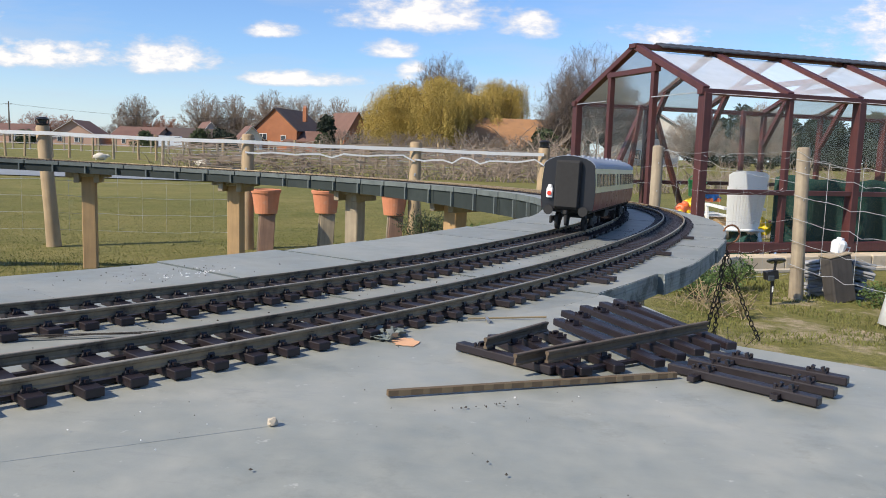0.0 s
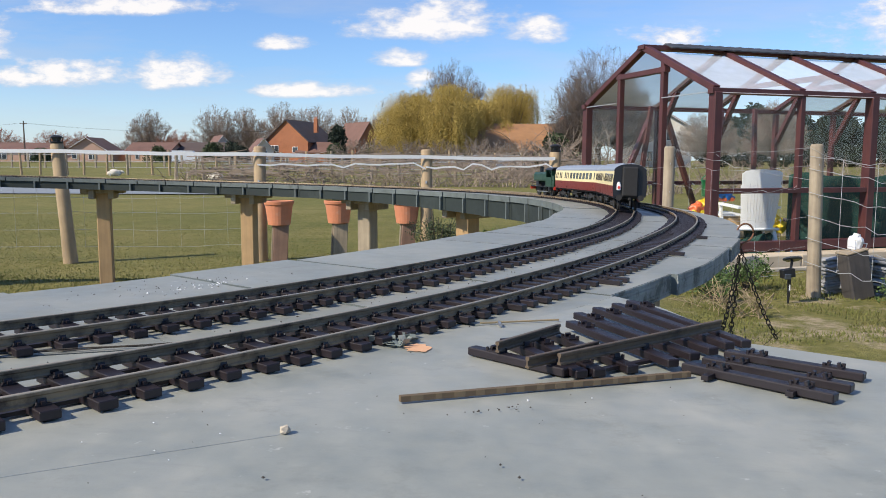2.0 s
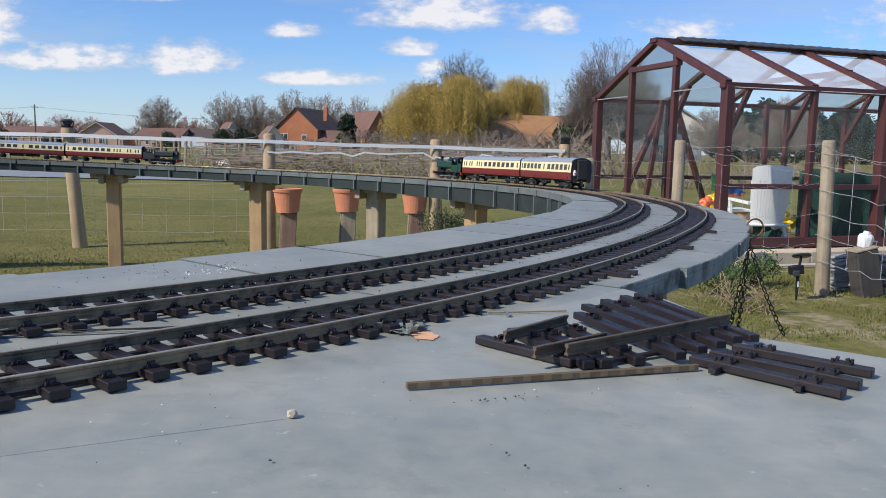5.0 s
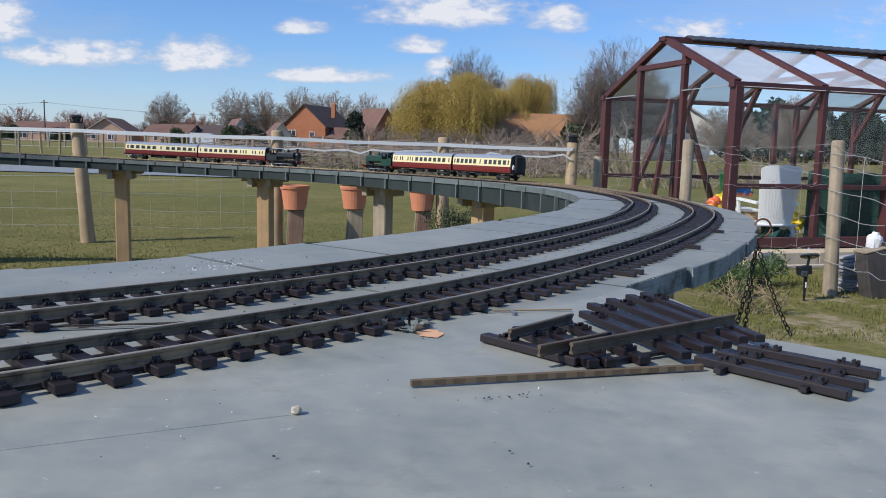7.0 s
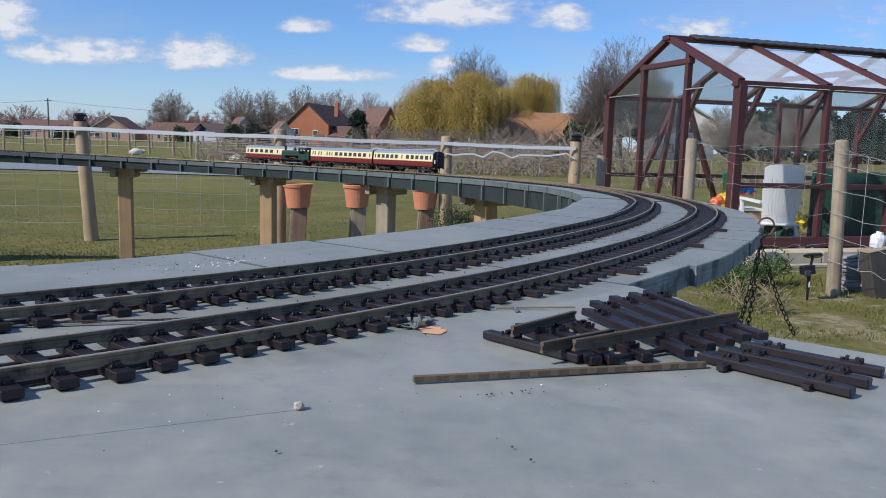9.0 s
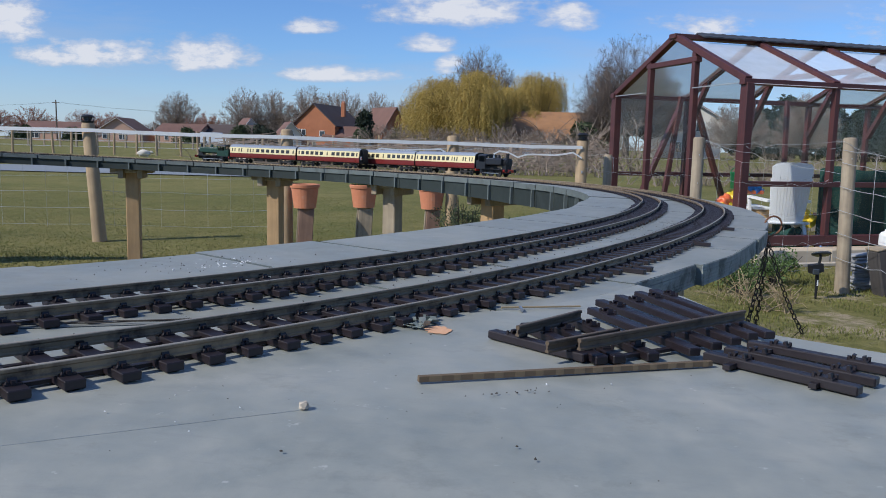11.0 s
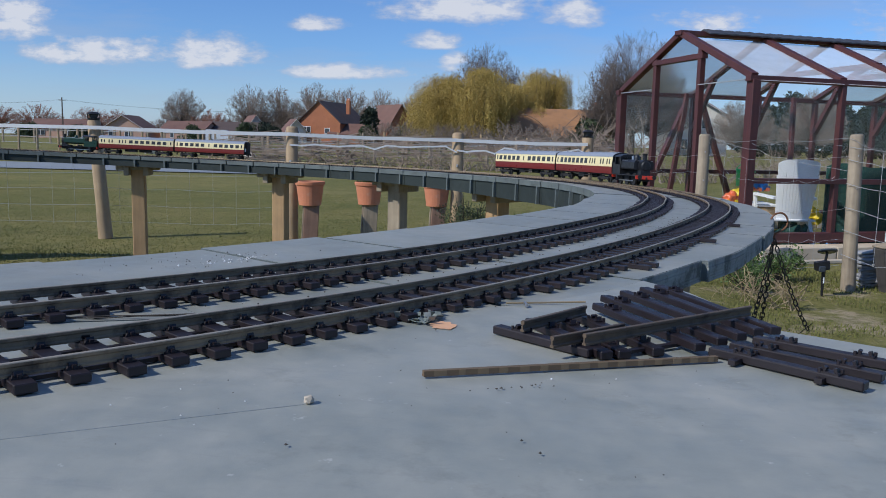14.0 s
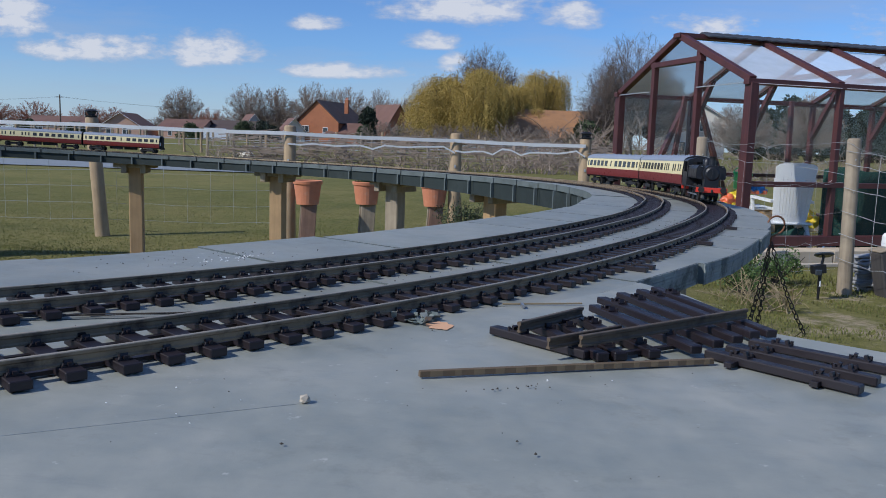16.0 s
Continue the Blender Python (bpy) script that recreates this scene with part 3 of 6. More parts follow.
def rail_rows(off_fn, s0, s1):
    # bullhead section: (across, up)
    prof = [(-0.0008, 0.0), (0.0008, 0.0), (0.0010, -0.0003), (0.0010, -0.0013), (0.0004, -0.0019), (0.0004, -0.0036), (0.0010, -0.0042), (0.0010, -0.0050),
            (-0.0010, -0.0050), (-0.0010, -0.0042), (-0.0004, -0.0036), (-0.0004, -0.0019), (-0.0010, -0.0013), (-0.0010, -0.0003)]
    rows = []
    s = s0
    while s <= s1:
        o = off_fn(s)
        rows.append([line(s, o + a, u)[0] for a, u in prof])
        s += 0.02 if s < 3 else 0.05
    return rows


def build_track(which):
    off = (lambda s: 0.0) if which == "outer" else gap
    t = thing("railway_track", label="model railway track with plum-brown sleepers and metal rails", category="railway track", group="tracks of the railway")
    for sg in (1, -1):
        rows = rail_rows(lambda s: off(s) + sg * (GAUGE / 2 + 0.0012), -0.30, 9.5)
        bm = sweep(bmesh.new(), rows)
        bmesh.ops.recalc_face_normals(bm, faces=bm.faces)
        r = part("rail", bm, "rail", t, "tarnished bullhead rail with a bright worn top")
        r.data.materials.append(M["rail_top"])
        for p in r.data.polygons:
            if p.normal.z > 0.5 and p.center.z - level(p.center.x, p.center.y) > -0.0008:
                p.material_index = 1
    short, me = sleeper_mesh(0.0535), sleeper_mesh(0.0620)
    rng = random.Random(3)
    pitch = 0.0179 if which == "outer" else 0.0192
    s, n, far = (0.3005 if which == "outer" else 0.3260) - 32 * pitch, 0, []
    while s < 9.4:
        p, h = line(s, off(s))
        skew = rng.gauss(0, 0.012)
        slide = -0.013 if which == "outer" and n in (56, 57, 70, 83) else rng.gauss(0, 0.0008)
        m = lying(p, h + skew) @ Matrix.Translation((0, slide, 0))
        if n < 150:
            shared("sleeper", short if s < 0.58 else me, t, m)
        else:
            far.append(m)
        s += pitch
        n += 1
    base = [v.co.copy() for v in me.vertices]
    fs = [tuple(p.vertices) for p in me.polygons]
    verts, faces = [], []
    for m in far:
        k = len(verts)
        verts += [m @ v for v in base]
        faces += [tuple(i + k for i in f) for f in fs]
    ob = new("sleeper_run", soup("sleeper_run", verts, faces, ["sleeper"]))
    ob.parent = t
    tagged(ob, kind="stuff")
    return t


# ---- rolling stock: x ahead, z up from the rail top ----
def wheelset(name, parent, x, r, mat="soot", spokes=False):
    for y in (-0.0165, 0.0165):
        bm = bmesh.new()
        sg = 1 if y > 0 else -1
        tube(bm, (x, y - 0.0020 * sg, r), (x, y + 0.0014 * sg, r), r, n=20)
        tube(bm, (x, y - 0.0026 * sg, r), (x, y - 0.0020 * sg, r), r * 1.07, n=20)
        tube(bm, (x, y + 0.0014 * sg, r), (x, y + 0.0022 * sg, r), r * 0.30, n=10)
        part("wheel", bm, mat, parent)


def build_coach(brake, tail):
    c = thing("railway_coach", label="crimson and cream model brake coach with a grey roof" if brake else "crimson and cream model coach with a grey roof", category="railway coach", group="coaches of the model trains")
    L, W = 0.398, 0.032
    # outline of a side: half width at heights
    side = [(0.0300, 0.026), (0.0312, 0.034), (0.0318, 0.0465), (0.0316, 0.056), (0.0306, 0.0665), (0.0296, 0.0745)]

    def skin(z0, z1, out=0.0):
        bm = bmesh.new()
        for sg in (1, -1):
            pts = [(w + out, z) for w, z in side if z0 <= z <= z1]
            inn = [(w - 0.0016, z) for w, z in pts[::-1]]
            ring = [(sg * a, z) for a, z in pts + inn]
            sweep(bm, [[(x, y, z) for y, z in ring] for x in (-L / 2, L / 2)])
        bmesh.ops.recalc_face_normals(bm, faces=bm.faces)
        return bm

    part("lower_side", skin(0.026, 0.0465), "crimson", c, "glossy crimson lower side")
    part("upper_side", skin(0.0465, 0.0745), "cream", c, "cream upper side")
    bm = bmesh.new()
    arc = [(0.0304 * math.cos(a), 0.0745 + 0.0135 * math.sin(a)) for a in np.linspace(0, math.pi, 15)]
    low = [(-0.0285, 0.0745), (0.0285, 0.0745)]
    sweep(bm, [[(x, y, z) for y, z in arc + low] for x in (-L / 2 - 0.001, L / 2 + 0.001)])
    bmesh.ops.recalc_face_normals(bm, faces=bm.faces)
    roof = part("roof", bm, "roofgrey", c, "curved grey roof")
    for x in np.arange(-0.16, 0.17, 0.04):
        for y in (-0.009, 0.009):
            bm = tube(bmesh.new(), (x, y, 0.0865), (x, y, 0.0895), 0.0028, 0.0022, 8)
            part("ventilator", bm, "roofgrey", roof)
    for x in (-L / 2, L / 2):
        sg = 1 if x > 0 else -1
        bm = bmesh.new()
        prof = [(-w, z) for w, z in side] + [(-0.0304 * math.cos(a), 0.0745 + 0.0135 * math.sin(a)) for a in np.linspace(0, math.pi, 11)] + [(w, z) for w, z in side[::-1]]
        sweep(bm, [[(x + d * sg, y * 0.985, z * 0.995) for y, z in prof] for d in (-0.003, 0.0012)])
        bmesh.ops.recalc_face_normals(bm, faces=bm.faces)
        part("end_wall", bm, "black", c, "black coach end")
        bm = bmesh.new()
        box(bm, (x + 0.0045 * sg, 0, 0.0545), (0.008, 0.029, 0.056), bevel=0.002)
        box(bm, (x + 0.0090 * sg, 0, 0.0545), (0.0016, 0.026, 0.052), bevel=0.0007)
        part("gangway", bm, "soot", c, "ribbed black corridor connection")
        for y in (-0.020, 0.020):
            bm = tube(bmesh.new(), (x, y, 0.0245), (x + 0.008 * sg, y, 0.0245), 0.0022, n=10)
            tube(bm, (x + 0.008 * sg, y, 0.0245), (x + 0.0095 * sg, y, 0.0245), 0.0056, n=14)
            part("buffer", bm, "soot", c)
        bm = box(bmesh.new(), (x + 0.005 * sg, 0, 0.0225), (0.014, 0.005, 0.005), bevel=0.001)
        tube(bm, (x + 0.009 * sg, -0.001, 0.0205), (x + 0.010 * sg, -0.001, 0.010), 0.0018, n=8)
        part("coupling", bm, "soot", c)
    # windows
    wins = []
    if brake:
        wins += [(0.205, 0.006), (0.188, 0.006), (0.160, 0.007), (0.142, 0.007), (0.098, 0.007), (0.080, 0.006), (0.062, 0.006)]
        x = 0.030
        while x > -0.19:
            wins.append((x, 0.021))
            x -= 0.0335
        wins.append((-0.207, 0.007))
    else:
        wins += [(0.207, 0.008), (0.0, 0.007), (-0.207, 0.008)]
        for k in range(5):
            wins += [(0.180 - k * 0.0345, 0.022), (-0.180 + k * 0.0345, 0.022)]
    for x, w in [(a * 0.894, b * 0.894) for a, b in wins]:
        for sg in (1, -1):
            bm = box(bmesh.new(), (x, sg * 0.0313, 0.0610), (w, 0.0015, 0.0152), Matrix.Rotation(sg * 0.09, 3, "X"), bevel=0.0004)
            part("window", bm, "pane", c, "dark window pane")
    # doors' grab rails, steps, underframe
    bm = bmesh.new()
    box(bm, (0, 0, 0.0245), (L - 0.004, 0.050, 0.005), bevel=0.0008)
    for sg in (1, -1):
        box(bm, (0, sg * 0.0235, 0.0185), (0.10, 0.001, 0.0022))
        for x in (-0.05, 0.05):
            box(bm, (x, sg * 0.0235, 0.0205), (0.0014, 0.001, 0.006))
        box(bm, (sg * 0.020, sg * 0.014, 0.0165), (0.040, 0.016, 0.011), bevel=0.001)
        tube(bm, (sg * 0.045, -sg * 0.008, 0.0170), (sg * 0.075, -sg * 0.008, 0.0170), 0.0055, n=12)
    part("underframe", bm, "soot", c, "matt black underframe with battery boxes")
    for bx in (-0.136, 0.136):
        bm = bmesh.new()
        for sg in (1, -1):
            box(bm, (bx, sg * 0.0225, 0.0125), (0.066, 0.0022, 0.0055), bevel=0.0006)
            for wx in (-0.030, 0.030):
                box(bm, (bx + wx, sg * 0.0240, 0.0110), (0.009, 0.003, 0.009), bevel=0.0008)
            box(bm, (bx, sg * 0.0240, 0.0090), (0.026, 0.002, 0.003), bevel=0.0005)
        box(bm, (bx, 0, 0.016), (0.016, 0.046, 0.005))
        bog = part("bogie", bm, "soot", c)
        for wx in (-0.030, 0.030):
            wheelset("wheel", bog, bx + wx, 0.0105)
    if tail:
        x = -L / 2 - 0.003
        bm = box(bmesh.new(), (x, 0.0205, 0.0440), (0.006, 0.0075, 0.012), bevel=0.001)
        tube(bm, (x, 0.0205, 0.050), (x, 0.0205, 0.0535), 0.0032, 0.0022, 10)
        lamp = part("tail_lamp", bm, "white", c, "white tail lamp with a red lens")
        part("lens", tube(bmesh.new(), (x - 0.0028, 0.0205, 0.0435), (x - 0.0042, 0.0205, 0.0435), 0.0026, n=12), "red", lamp)
    return c


def build_loco(paint):
    word = "dark green" if paint == "green" else "black"
    c = thing("tank_locomotive", label=f"{word} model tank locomotive with red buffer beams", category="locomotive", group="locomotives of the model trains")
    L = 0.190
    part("running_plate", box(bmesh.new(), (0, 0, 0.0265), (L, 0.058, 0.0022), bevel=0.0005), "black", c)
    part("frames", box(bmesh.new(), (0, 0, 0.0190), (L - 0.010, 0.026, 0.013)), "soot", c)
    for sg in (1, -1):
        bb = part("buffer_beam", box(bmesh.new(), (sg * L / 2, 0, 0.0225), (0.003, 0.057, 0.0095), bevel=0.0004), "red", c, "bright red buffer beam")
        for y in (-0.020, 0.020):
            bm = tube(bmesh.new(), (sg * L / 2, y, 0.0235), (sg * (L / 2 + 0.008), y, 0.0235), 0.0028, 0.0022, 10)
            tube(bm, (sg * (L / 2 + 0.008), y, 0.0235), (sg * (L / 2 + 0.0098), y, 0.0235), 0.0058, n=14)
            part("buffer", bm, "soot", bb)
        part("coupling_hook", box(bmesh.new(), (sg * (L / 2 + 0.005), 0, 0.0205), (0.008, 0.003, 0.006), bevel=0.0008), "soot", bb)
    # boiler, smokebox, saddle tank
    bm = tube(bmesh.new(), (-0.03, 0, 0.0530), (0.070, 0, 0.0530), 0.0150, n=24)
    part("boiler", bm, paint, c, smooth=False)
    bm = tube(bmesh.new(), (0.064, 0, 0.0530), (0.090, 0, 0.0530), 0.0165, n=24)
    tube(bm, (0.090, 0, 0.0530), (0.0925, 0, 0.0530), 0.0135, 0.0105, 20)
    box(bm, (0.077, 0, 0.036), (0.024, 0.026, 0.020))
    box(bm, (0.0935, 0, 0.0530), (0.002, 0.003, 0.015))
    part("smokebox", bm, "black", c, "black smokebox with a round door")
    for sg in (1, -1):
        bm = bmesh.new()
        prof = [(0.0145, 0.0420), (0.0262, 0.0430), (0.0275, 0.0460), (0.0272, 0.0620), (0.0225, 0.0685), (0.0130, 0.0690)]
        sweep(bm, [[(x, sg * y, z) for y, z in prof] for x in (-0.028, 0.074)])
        bmesh.ops.recalc_face_normals(bm, faces=bm.faces)
        part("pannier_tank", bm, paint, c)
    bm = lathe(bmesh.new(), [(0.0058, 0.066), (0.0056, 0.080), (0.0066, 0.0835), (0.0072, 0.0850), (0.0060, 0.0860), (0.0, 0.0852)], 16, Matrix.Translation((0.079, 0, 0)))
    part("chimney", bm, "black", c)
    bm = lathe(bmesh.new(), [(0.0088, 0.064), (0.0082, 0.074), (0.0068, 0.0795), (0.0038, 0.0825), (0.0, 0.0832)], 16, Matrix.Translation((0.020, 0, 0)))
    part("dome", bm, paint, c, smooth=True)
    part("safety_valve", tube(bmesh.new(), (-0.012, 0, 0.067), (-0.012, 0, 0.0795), 0.0034, 0.0024, 12), "steel", c)
    # cab with openings, roof and bunker
    bm = bmesh.new()
    for sg in (1, -1):
        box(bm, (-0.052, sg * 0.0282, 0.0405), (0.046, 0.0016, 0.0270))
        for x in (-0.0735, -0.0305):
            box(bm, (x, sg * 0.0282, 0.0640), (0.006 if x > -0.05 else 0.004, 0.0016, 0.0210))
    for x in (-0.029, -0.0745):
        box(bm, (x, 0, 0.0450), (0.0016, 0.055, 0.035))
        for y in (-0.024, 0, 0.024):
            box(bm, (x, y, 0.0680), (0.0016, 0.010, 0.0130))
        box(bm, (x, 0, 0.0755), (0.0016, 0.055, 0.0030))
    part("cab", bm, paint, c)
    bm = bmesh.new()
    arc = [(0.0300 * math.cos(a), 0.0750 + 0.0085 * math.sin(a)) for a in np.linspace(0, math.pi, 11)]
    sweep(bm, [[(x, y, z) for y, z in arc + [(-0.0285, 0.0742), (0.0285, 0.0742)]] for x in (-0.0790, -0.0250)])
    bmesh.ops.recalc_face_normals(bm, faces=bm.faces)
    part("cab_roof", bm, "black", c)
    bm = bmesh.new()
    prof = [(-0.0750, 0.0276), (-0.0930, 0.0276), (-0.0945, 0.0400), (-0.0945, 0.0540), (-0.0965, 0.0590), (-0.0750, 0.0590)]
    sweep(bm, [[(x, y, z) for x, z in prof] for y in (-0.0282, 0.0282)])
    bmesh.ops.recalc_face_normals(bm, faces=bm.faces)
    part("bunker", bm, paint, c)
    for x in (-0.052, 0.0, 0.052):
        wheelset("wheel", c, x, 0.0160, "soot")
    for sg in (1, -1):
        part("coupling_rod", box(bmesh.new(), (0, sg * 0.0205, 0.0120), (0.112, 0.0014, 0.0028), bevel=0.0004), "steel", c)
        part("handrail", tube(bmesh.new(), (-0.025, sg * 0.0268, 0.0660), (0.088, sg * 0.0185, 0.0660), 0.0006, n=5), "steel", c)
        part("footstep", box(bmesh.new(), (-0.056, sg * 0.0275, 0.0190), (0.012, 0.002, 0.014)), "black", c)
    return c


# ---- posts, pots ----
def lump(bm, m, n=2, seed=0, rough=0.12):
    """An uneven stone-like lump."""
    r = random.Random(seed)
    g = bmesh.ops.create_icosphere(bm, subdivisions=n, radius=1.0)
    for v in g["verts"]:
        k = 1 + rough * noise.noise(v.co * 1.7 + Vector((seed, 0, 0))) * 2
        v.co = m @ (v.co * k)
    return bm


def build_viaduct_post(s, kind):
    p, h = line(s, gap(s) / 2)
    t = thing("viaduct_post", pose(p.x, p.y, 0), "square timber post with a cross-beam under the railway deck" if kind == "timber" else "weathered grey square post under the railway deck", "post", "posts under the railway deck")
    z = p.z + DECK - 0.019
    rot = Matrix.Rotation(h + 0.25, 3, "Z")
    part("post", box(bmesh.new(), (0, 0, (z - 0.05) / 2), (0.068, 0.068, z - 0.05), rot, 0.004), kind, t)
    for sg in (1, -1):
        o = rot @ Vector((sg * 0.048, 0, 0))
        part("cross_beam", box(bmesh.new(), (o.x, o.y, z - 0.052), (0.028, 0.17, 0.060), Matrix.Rotation(h + 0.25, 3, "Z"), 0.003), "old", t)
    part("cap", box(bmesh.new(), (0, 0, z - 0.036), (0.21, 0.12, 0.036), rot, 0.003), "old", t)
    part("shoe", box(bmesh.new(), (0, 0, 0.03), (0.078, 0.078, 0.06), rot, 0.003), "rust", t, "rusty metal post shoe")
    return t


def build_fence_post(x, y, top, lean=0.0, lamp=False, r=0.046):
    t = thing("fence_post", pose(x, y, 0, 0, lean, 0), "round timber fence post" + (" with a black lamp on top" if lamp else ""), "fence post", "round posts of the pasture fence")
    bm = bmesh.new()
    prof = [(r * 1.03, 0.0), (r, 0.25), (r * 0.96, top - 0.012), (r * 0.80, top)]
    lathe(bm, prof + [(0.0, top + 0.003)], 14)
    for v in bm.verts:
        v.co += Vector((noise.noise(v.co * 5), noise.noise(v.co * 5 + Vector((7, 0, 0))), 0)) * 0.006
    part("pole", bm, "round", t, smooth=True)
    part("staple", box(bmesh.new(), (0, -r, top * 0.7), (0.012, 0.004, 0.02)), "wire", t)
    return t


def build_pot(x, y, rim, leafy, tall):
    s = thing("stake", pose(x, y, 0, 0, 3, 12), "upright timber stub carrying a flower pot", "post", "stubs for flower pots")
    part("stub", box(bmesh.new(), (0, 0, tall / 2), (0.105, 0.105, tall), bevel=0.004), "stake" if leafy < 1 or leafy == 2 else "old", s)
    part("batten", box(bmesh.new(), (-0.058, -0.02, tall / 2), (0.012, 0.03, tall), bevel=0.002), "old", s)
    p = thing("flower_pot", pose(x, y, tall), "terracotta flower pot on a timber stub", "flower pot", "terracotta pots along the fence")
    hgt = rim - tall
    bm = lathe(bmesh.new(), [(0.0, 0.0), (0.078, 0.0), (0.097, hgt * 0.83), (0.104, hgt * 0.85), (0.107, hgt * 0.97), (0.104, hgt), (0.096, hgt), (0.088, hgt * 0.8), (0.0, hgt * 0.8)], 26)
    part("pot", bm, "terracotta", p)
    part("soil", lathe(bmesh.new(), [(0.0, hgt * 0.86), (0.088, hgt * 0.84)], 16), "dryblack", p)
    if leafy:
        verts, faces = [], []
        rng = random.Random(int(x * 100))
        for _ in range(260):
            a, rr = rng.uniform(0, 6.3), rng.uniform(0, 0.085)
            b = Vector((rr * math.cos(a), rr * math.sin(a), hgt * 0.9 + rng.uniform(0, 0.05)))
            d = Vector((rng.gauss(0, 1), rng.gauss(0, 1), rng.uniform(0.2, 1.6))).normalized() * 0.035
            w = d.cross(Vector((0.3, 0.5, 1))).normalized() * 0.007
            k = len(verts)
            verts += [b, b + d * 0.5 + w, b + d, b + d * 0.5 - w]
            faces.append((k, k + 1, k + 2, k + 3))
        ob = new("plant", soup("plant", verts, faces, ["leaf"]))
        ob.parent = p
        tagged(ob, "small green seedlings")
    return p


# ---- greenhouse: u along its length, v across its gable ----
GH = Vector((1.725, 5.50, 0))
GU, GV = Vector((0.943, 0.333, 0)), Vector((-0.333, 0.943, 0))
GW, GL, GE, GR = 1.80, 3.6, 1.226, 1.615


def gh(u, v, z):
    return GH + GU * u + GV * v + Vector((0, 0, z))


def beam(bm, a, b, w, d, up=Vector((0, 0, 1))):
    """A squared bar from a to b, w wide and d deep."""
    a, b = Vector(a), Vector(b)
    z = (b - a).normalized()
    x = up.cross(z)
    x = x.normalized() if x.length > 1e-3 else Vector((1, 0, 0))
    y = z.cross(x)
    m = Matrix((x, y, z)).transposed()
    return box(bm, (a + b) / 2, (w, d, (b - a).length), m, min(w, d) * 0.06)


def build_greenhouse():
    g = thing("greenhouse", label="red-brown timber greenhouse frame with clear glazing and a dark ridge", category="greenhouse")

    def bar(name, a, b, w, d, mat="frame", label="", parent=g, up=GU):
        return part(name, beam(bmesh.new(), a, b, w, d, up), mat, parent, label)

    bays = [0.0, 0.72, 1.36, 2.05, 2.75, GL]
    z0 = 0.096
    for i, u in enumerate(bays):
        thick = 0.074 if i in (0, 2, 5) else 0.045
        for v in (0, GW):
            bar("post", gh(u, v, z0), gh(u, v, GE - 0.02), thick, thick * 0.85)
        for v0 in (0, GW):
            a, b = gh(u, v0, GE), gh(u, GW / 2, GR)
            bar("rafter", a, b, 0.036 if i else 0.045, 0.055, up=GU)
        if i in (2, 3, 5):
            bar("tie_beam", gh(u, 0.36, GE + 0.165), gh(u, GW - 0.36, GE + 0.165), 0.04, 0.06, up=GU)
        if i in (1, 2, 3, 4):
            for v0, v1 in ((GW - 0.02, GW - 0.30),):
                bar("brace", gh(u, v0, GE - 0.32), gh(u, v1, GE + 0.12), 0.04, 0.045, up=GU)
    for v in (0, GW):
        bar("eave_rail", gh(-0.05, v, GE - 0.015), gh(GL, v, GE - 0.015), 0.04, 0.055, up=GV)
        bar("mid_rail", gh(0, v, 0.53), gh(GL, v, 0.53), 0.035, 0.06, up=GV)
        bar("sill_rail", gh(-0.05, v, z0 + 0.04), gh(GL, v, z0 + 0.04), 0.07, 0.07, up=GV)
    for v0, vs in ((GW, -1),):
        for a, b in ((0.16, 0.62), (1.22, 0.80)):
            bar("brace", gh(a, v0 + vs * 0.03, z0), gh(b, v0 + vs * 0.03, GE - 0.1), 0.04, 0.05, up=GV)
    for u in (0, GL):
        bar("sill_rail", gh(u, 0, z0 + 0.04), gh(u, GW, z0 + 0.04), 0.07, 0.07, up=GU)
        for v in (0.62, 1.24):
            top = GR - abs(v - GW / 2) / (GW / 2) * (GR - GE)
            bar("stud", gh(u, v, z0), gh(u, v, top - 0.02), 0.042, 0.045, up=GU)
        bar("collar", gh(u, 0.58, GE + 0.19), gh(u, 1.28, GE + 0.19), 0.04, 0.05, up=GU)
        bar("glazing_bar", gh(u - 0.03, 0.06, GE - 0.02), gh(u - 0.03, 0.60, GE - 0.02), 0.007, 0.008, "wire", "pale glazing strip", up=GU)
        bar("glazing_bar", gh(u - 0.03, 1.26, GE - 0.02), gh(u - 0.03, GW - 0.04, GE - 0.02), 0.007, 0.008, "wire", "pale glazing strip", up=GU)
    # inner posts that lean against the far wall
    for a, b, w in ((gh(0.42, GW - 0.12, z0), gh(0.62, GW - 0.05, GE), 0.042), (gh(0.95, GW - 0.5, z0), gh(1.32, GW - 0.12, GE), 0.055), (gh(1.5, GW - 0.4, z0), gh(1.72, GW - 0.1, GE), 0.04)):
        bar("leaning_prop", a, b, w, w * 0.8, up=GV)
    # ridge with a dark ribbed cover
    bar("ridge_board", gh(-0.04, GW / 2, GR), gh(GL, GW / 2, GR), 0.035, 0.09, up=GV)
    for k in range(6):
        a, b = 0.18 + k * 0.57, 0.18 + k * 0.57 + 0.56
        for sg in (-1, 1):
            bm = bmesh.new()
            sweep(bm, [[gh(u, GW / 2, GR + 0.040 + dz), gh(u, GW / 2 + sg * 0.10, GR + 0.000 + dz), gh(u, GW / 2 + sg * 0.10, GR - 0.010 + dz), gh(u, GW / 2, GR + 0.030 + dz)]
                       for u, dz in [(u, 0.004 * (j % 2)) for j, u in enumerate(np.linspace(a, b, 13))]])
            bmesh.ops.recalc_face_normals(bm, faces=bm.faces)
            part("ridge_cover", bm, "ridge", g, "dark ribbed ridge sheet")
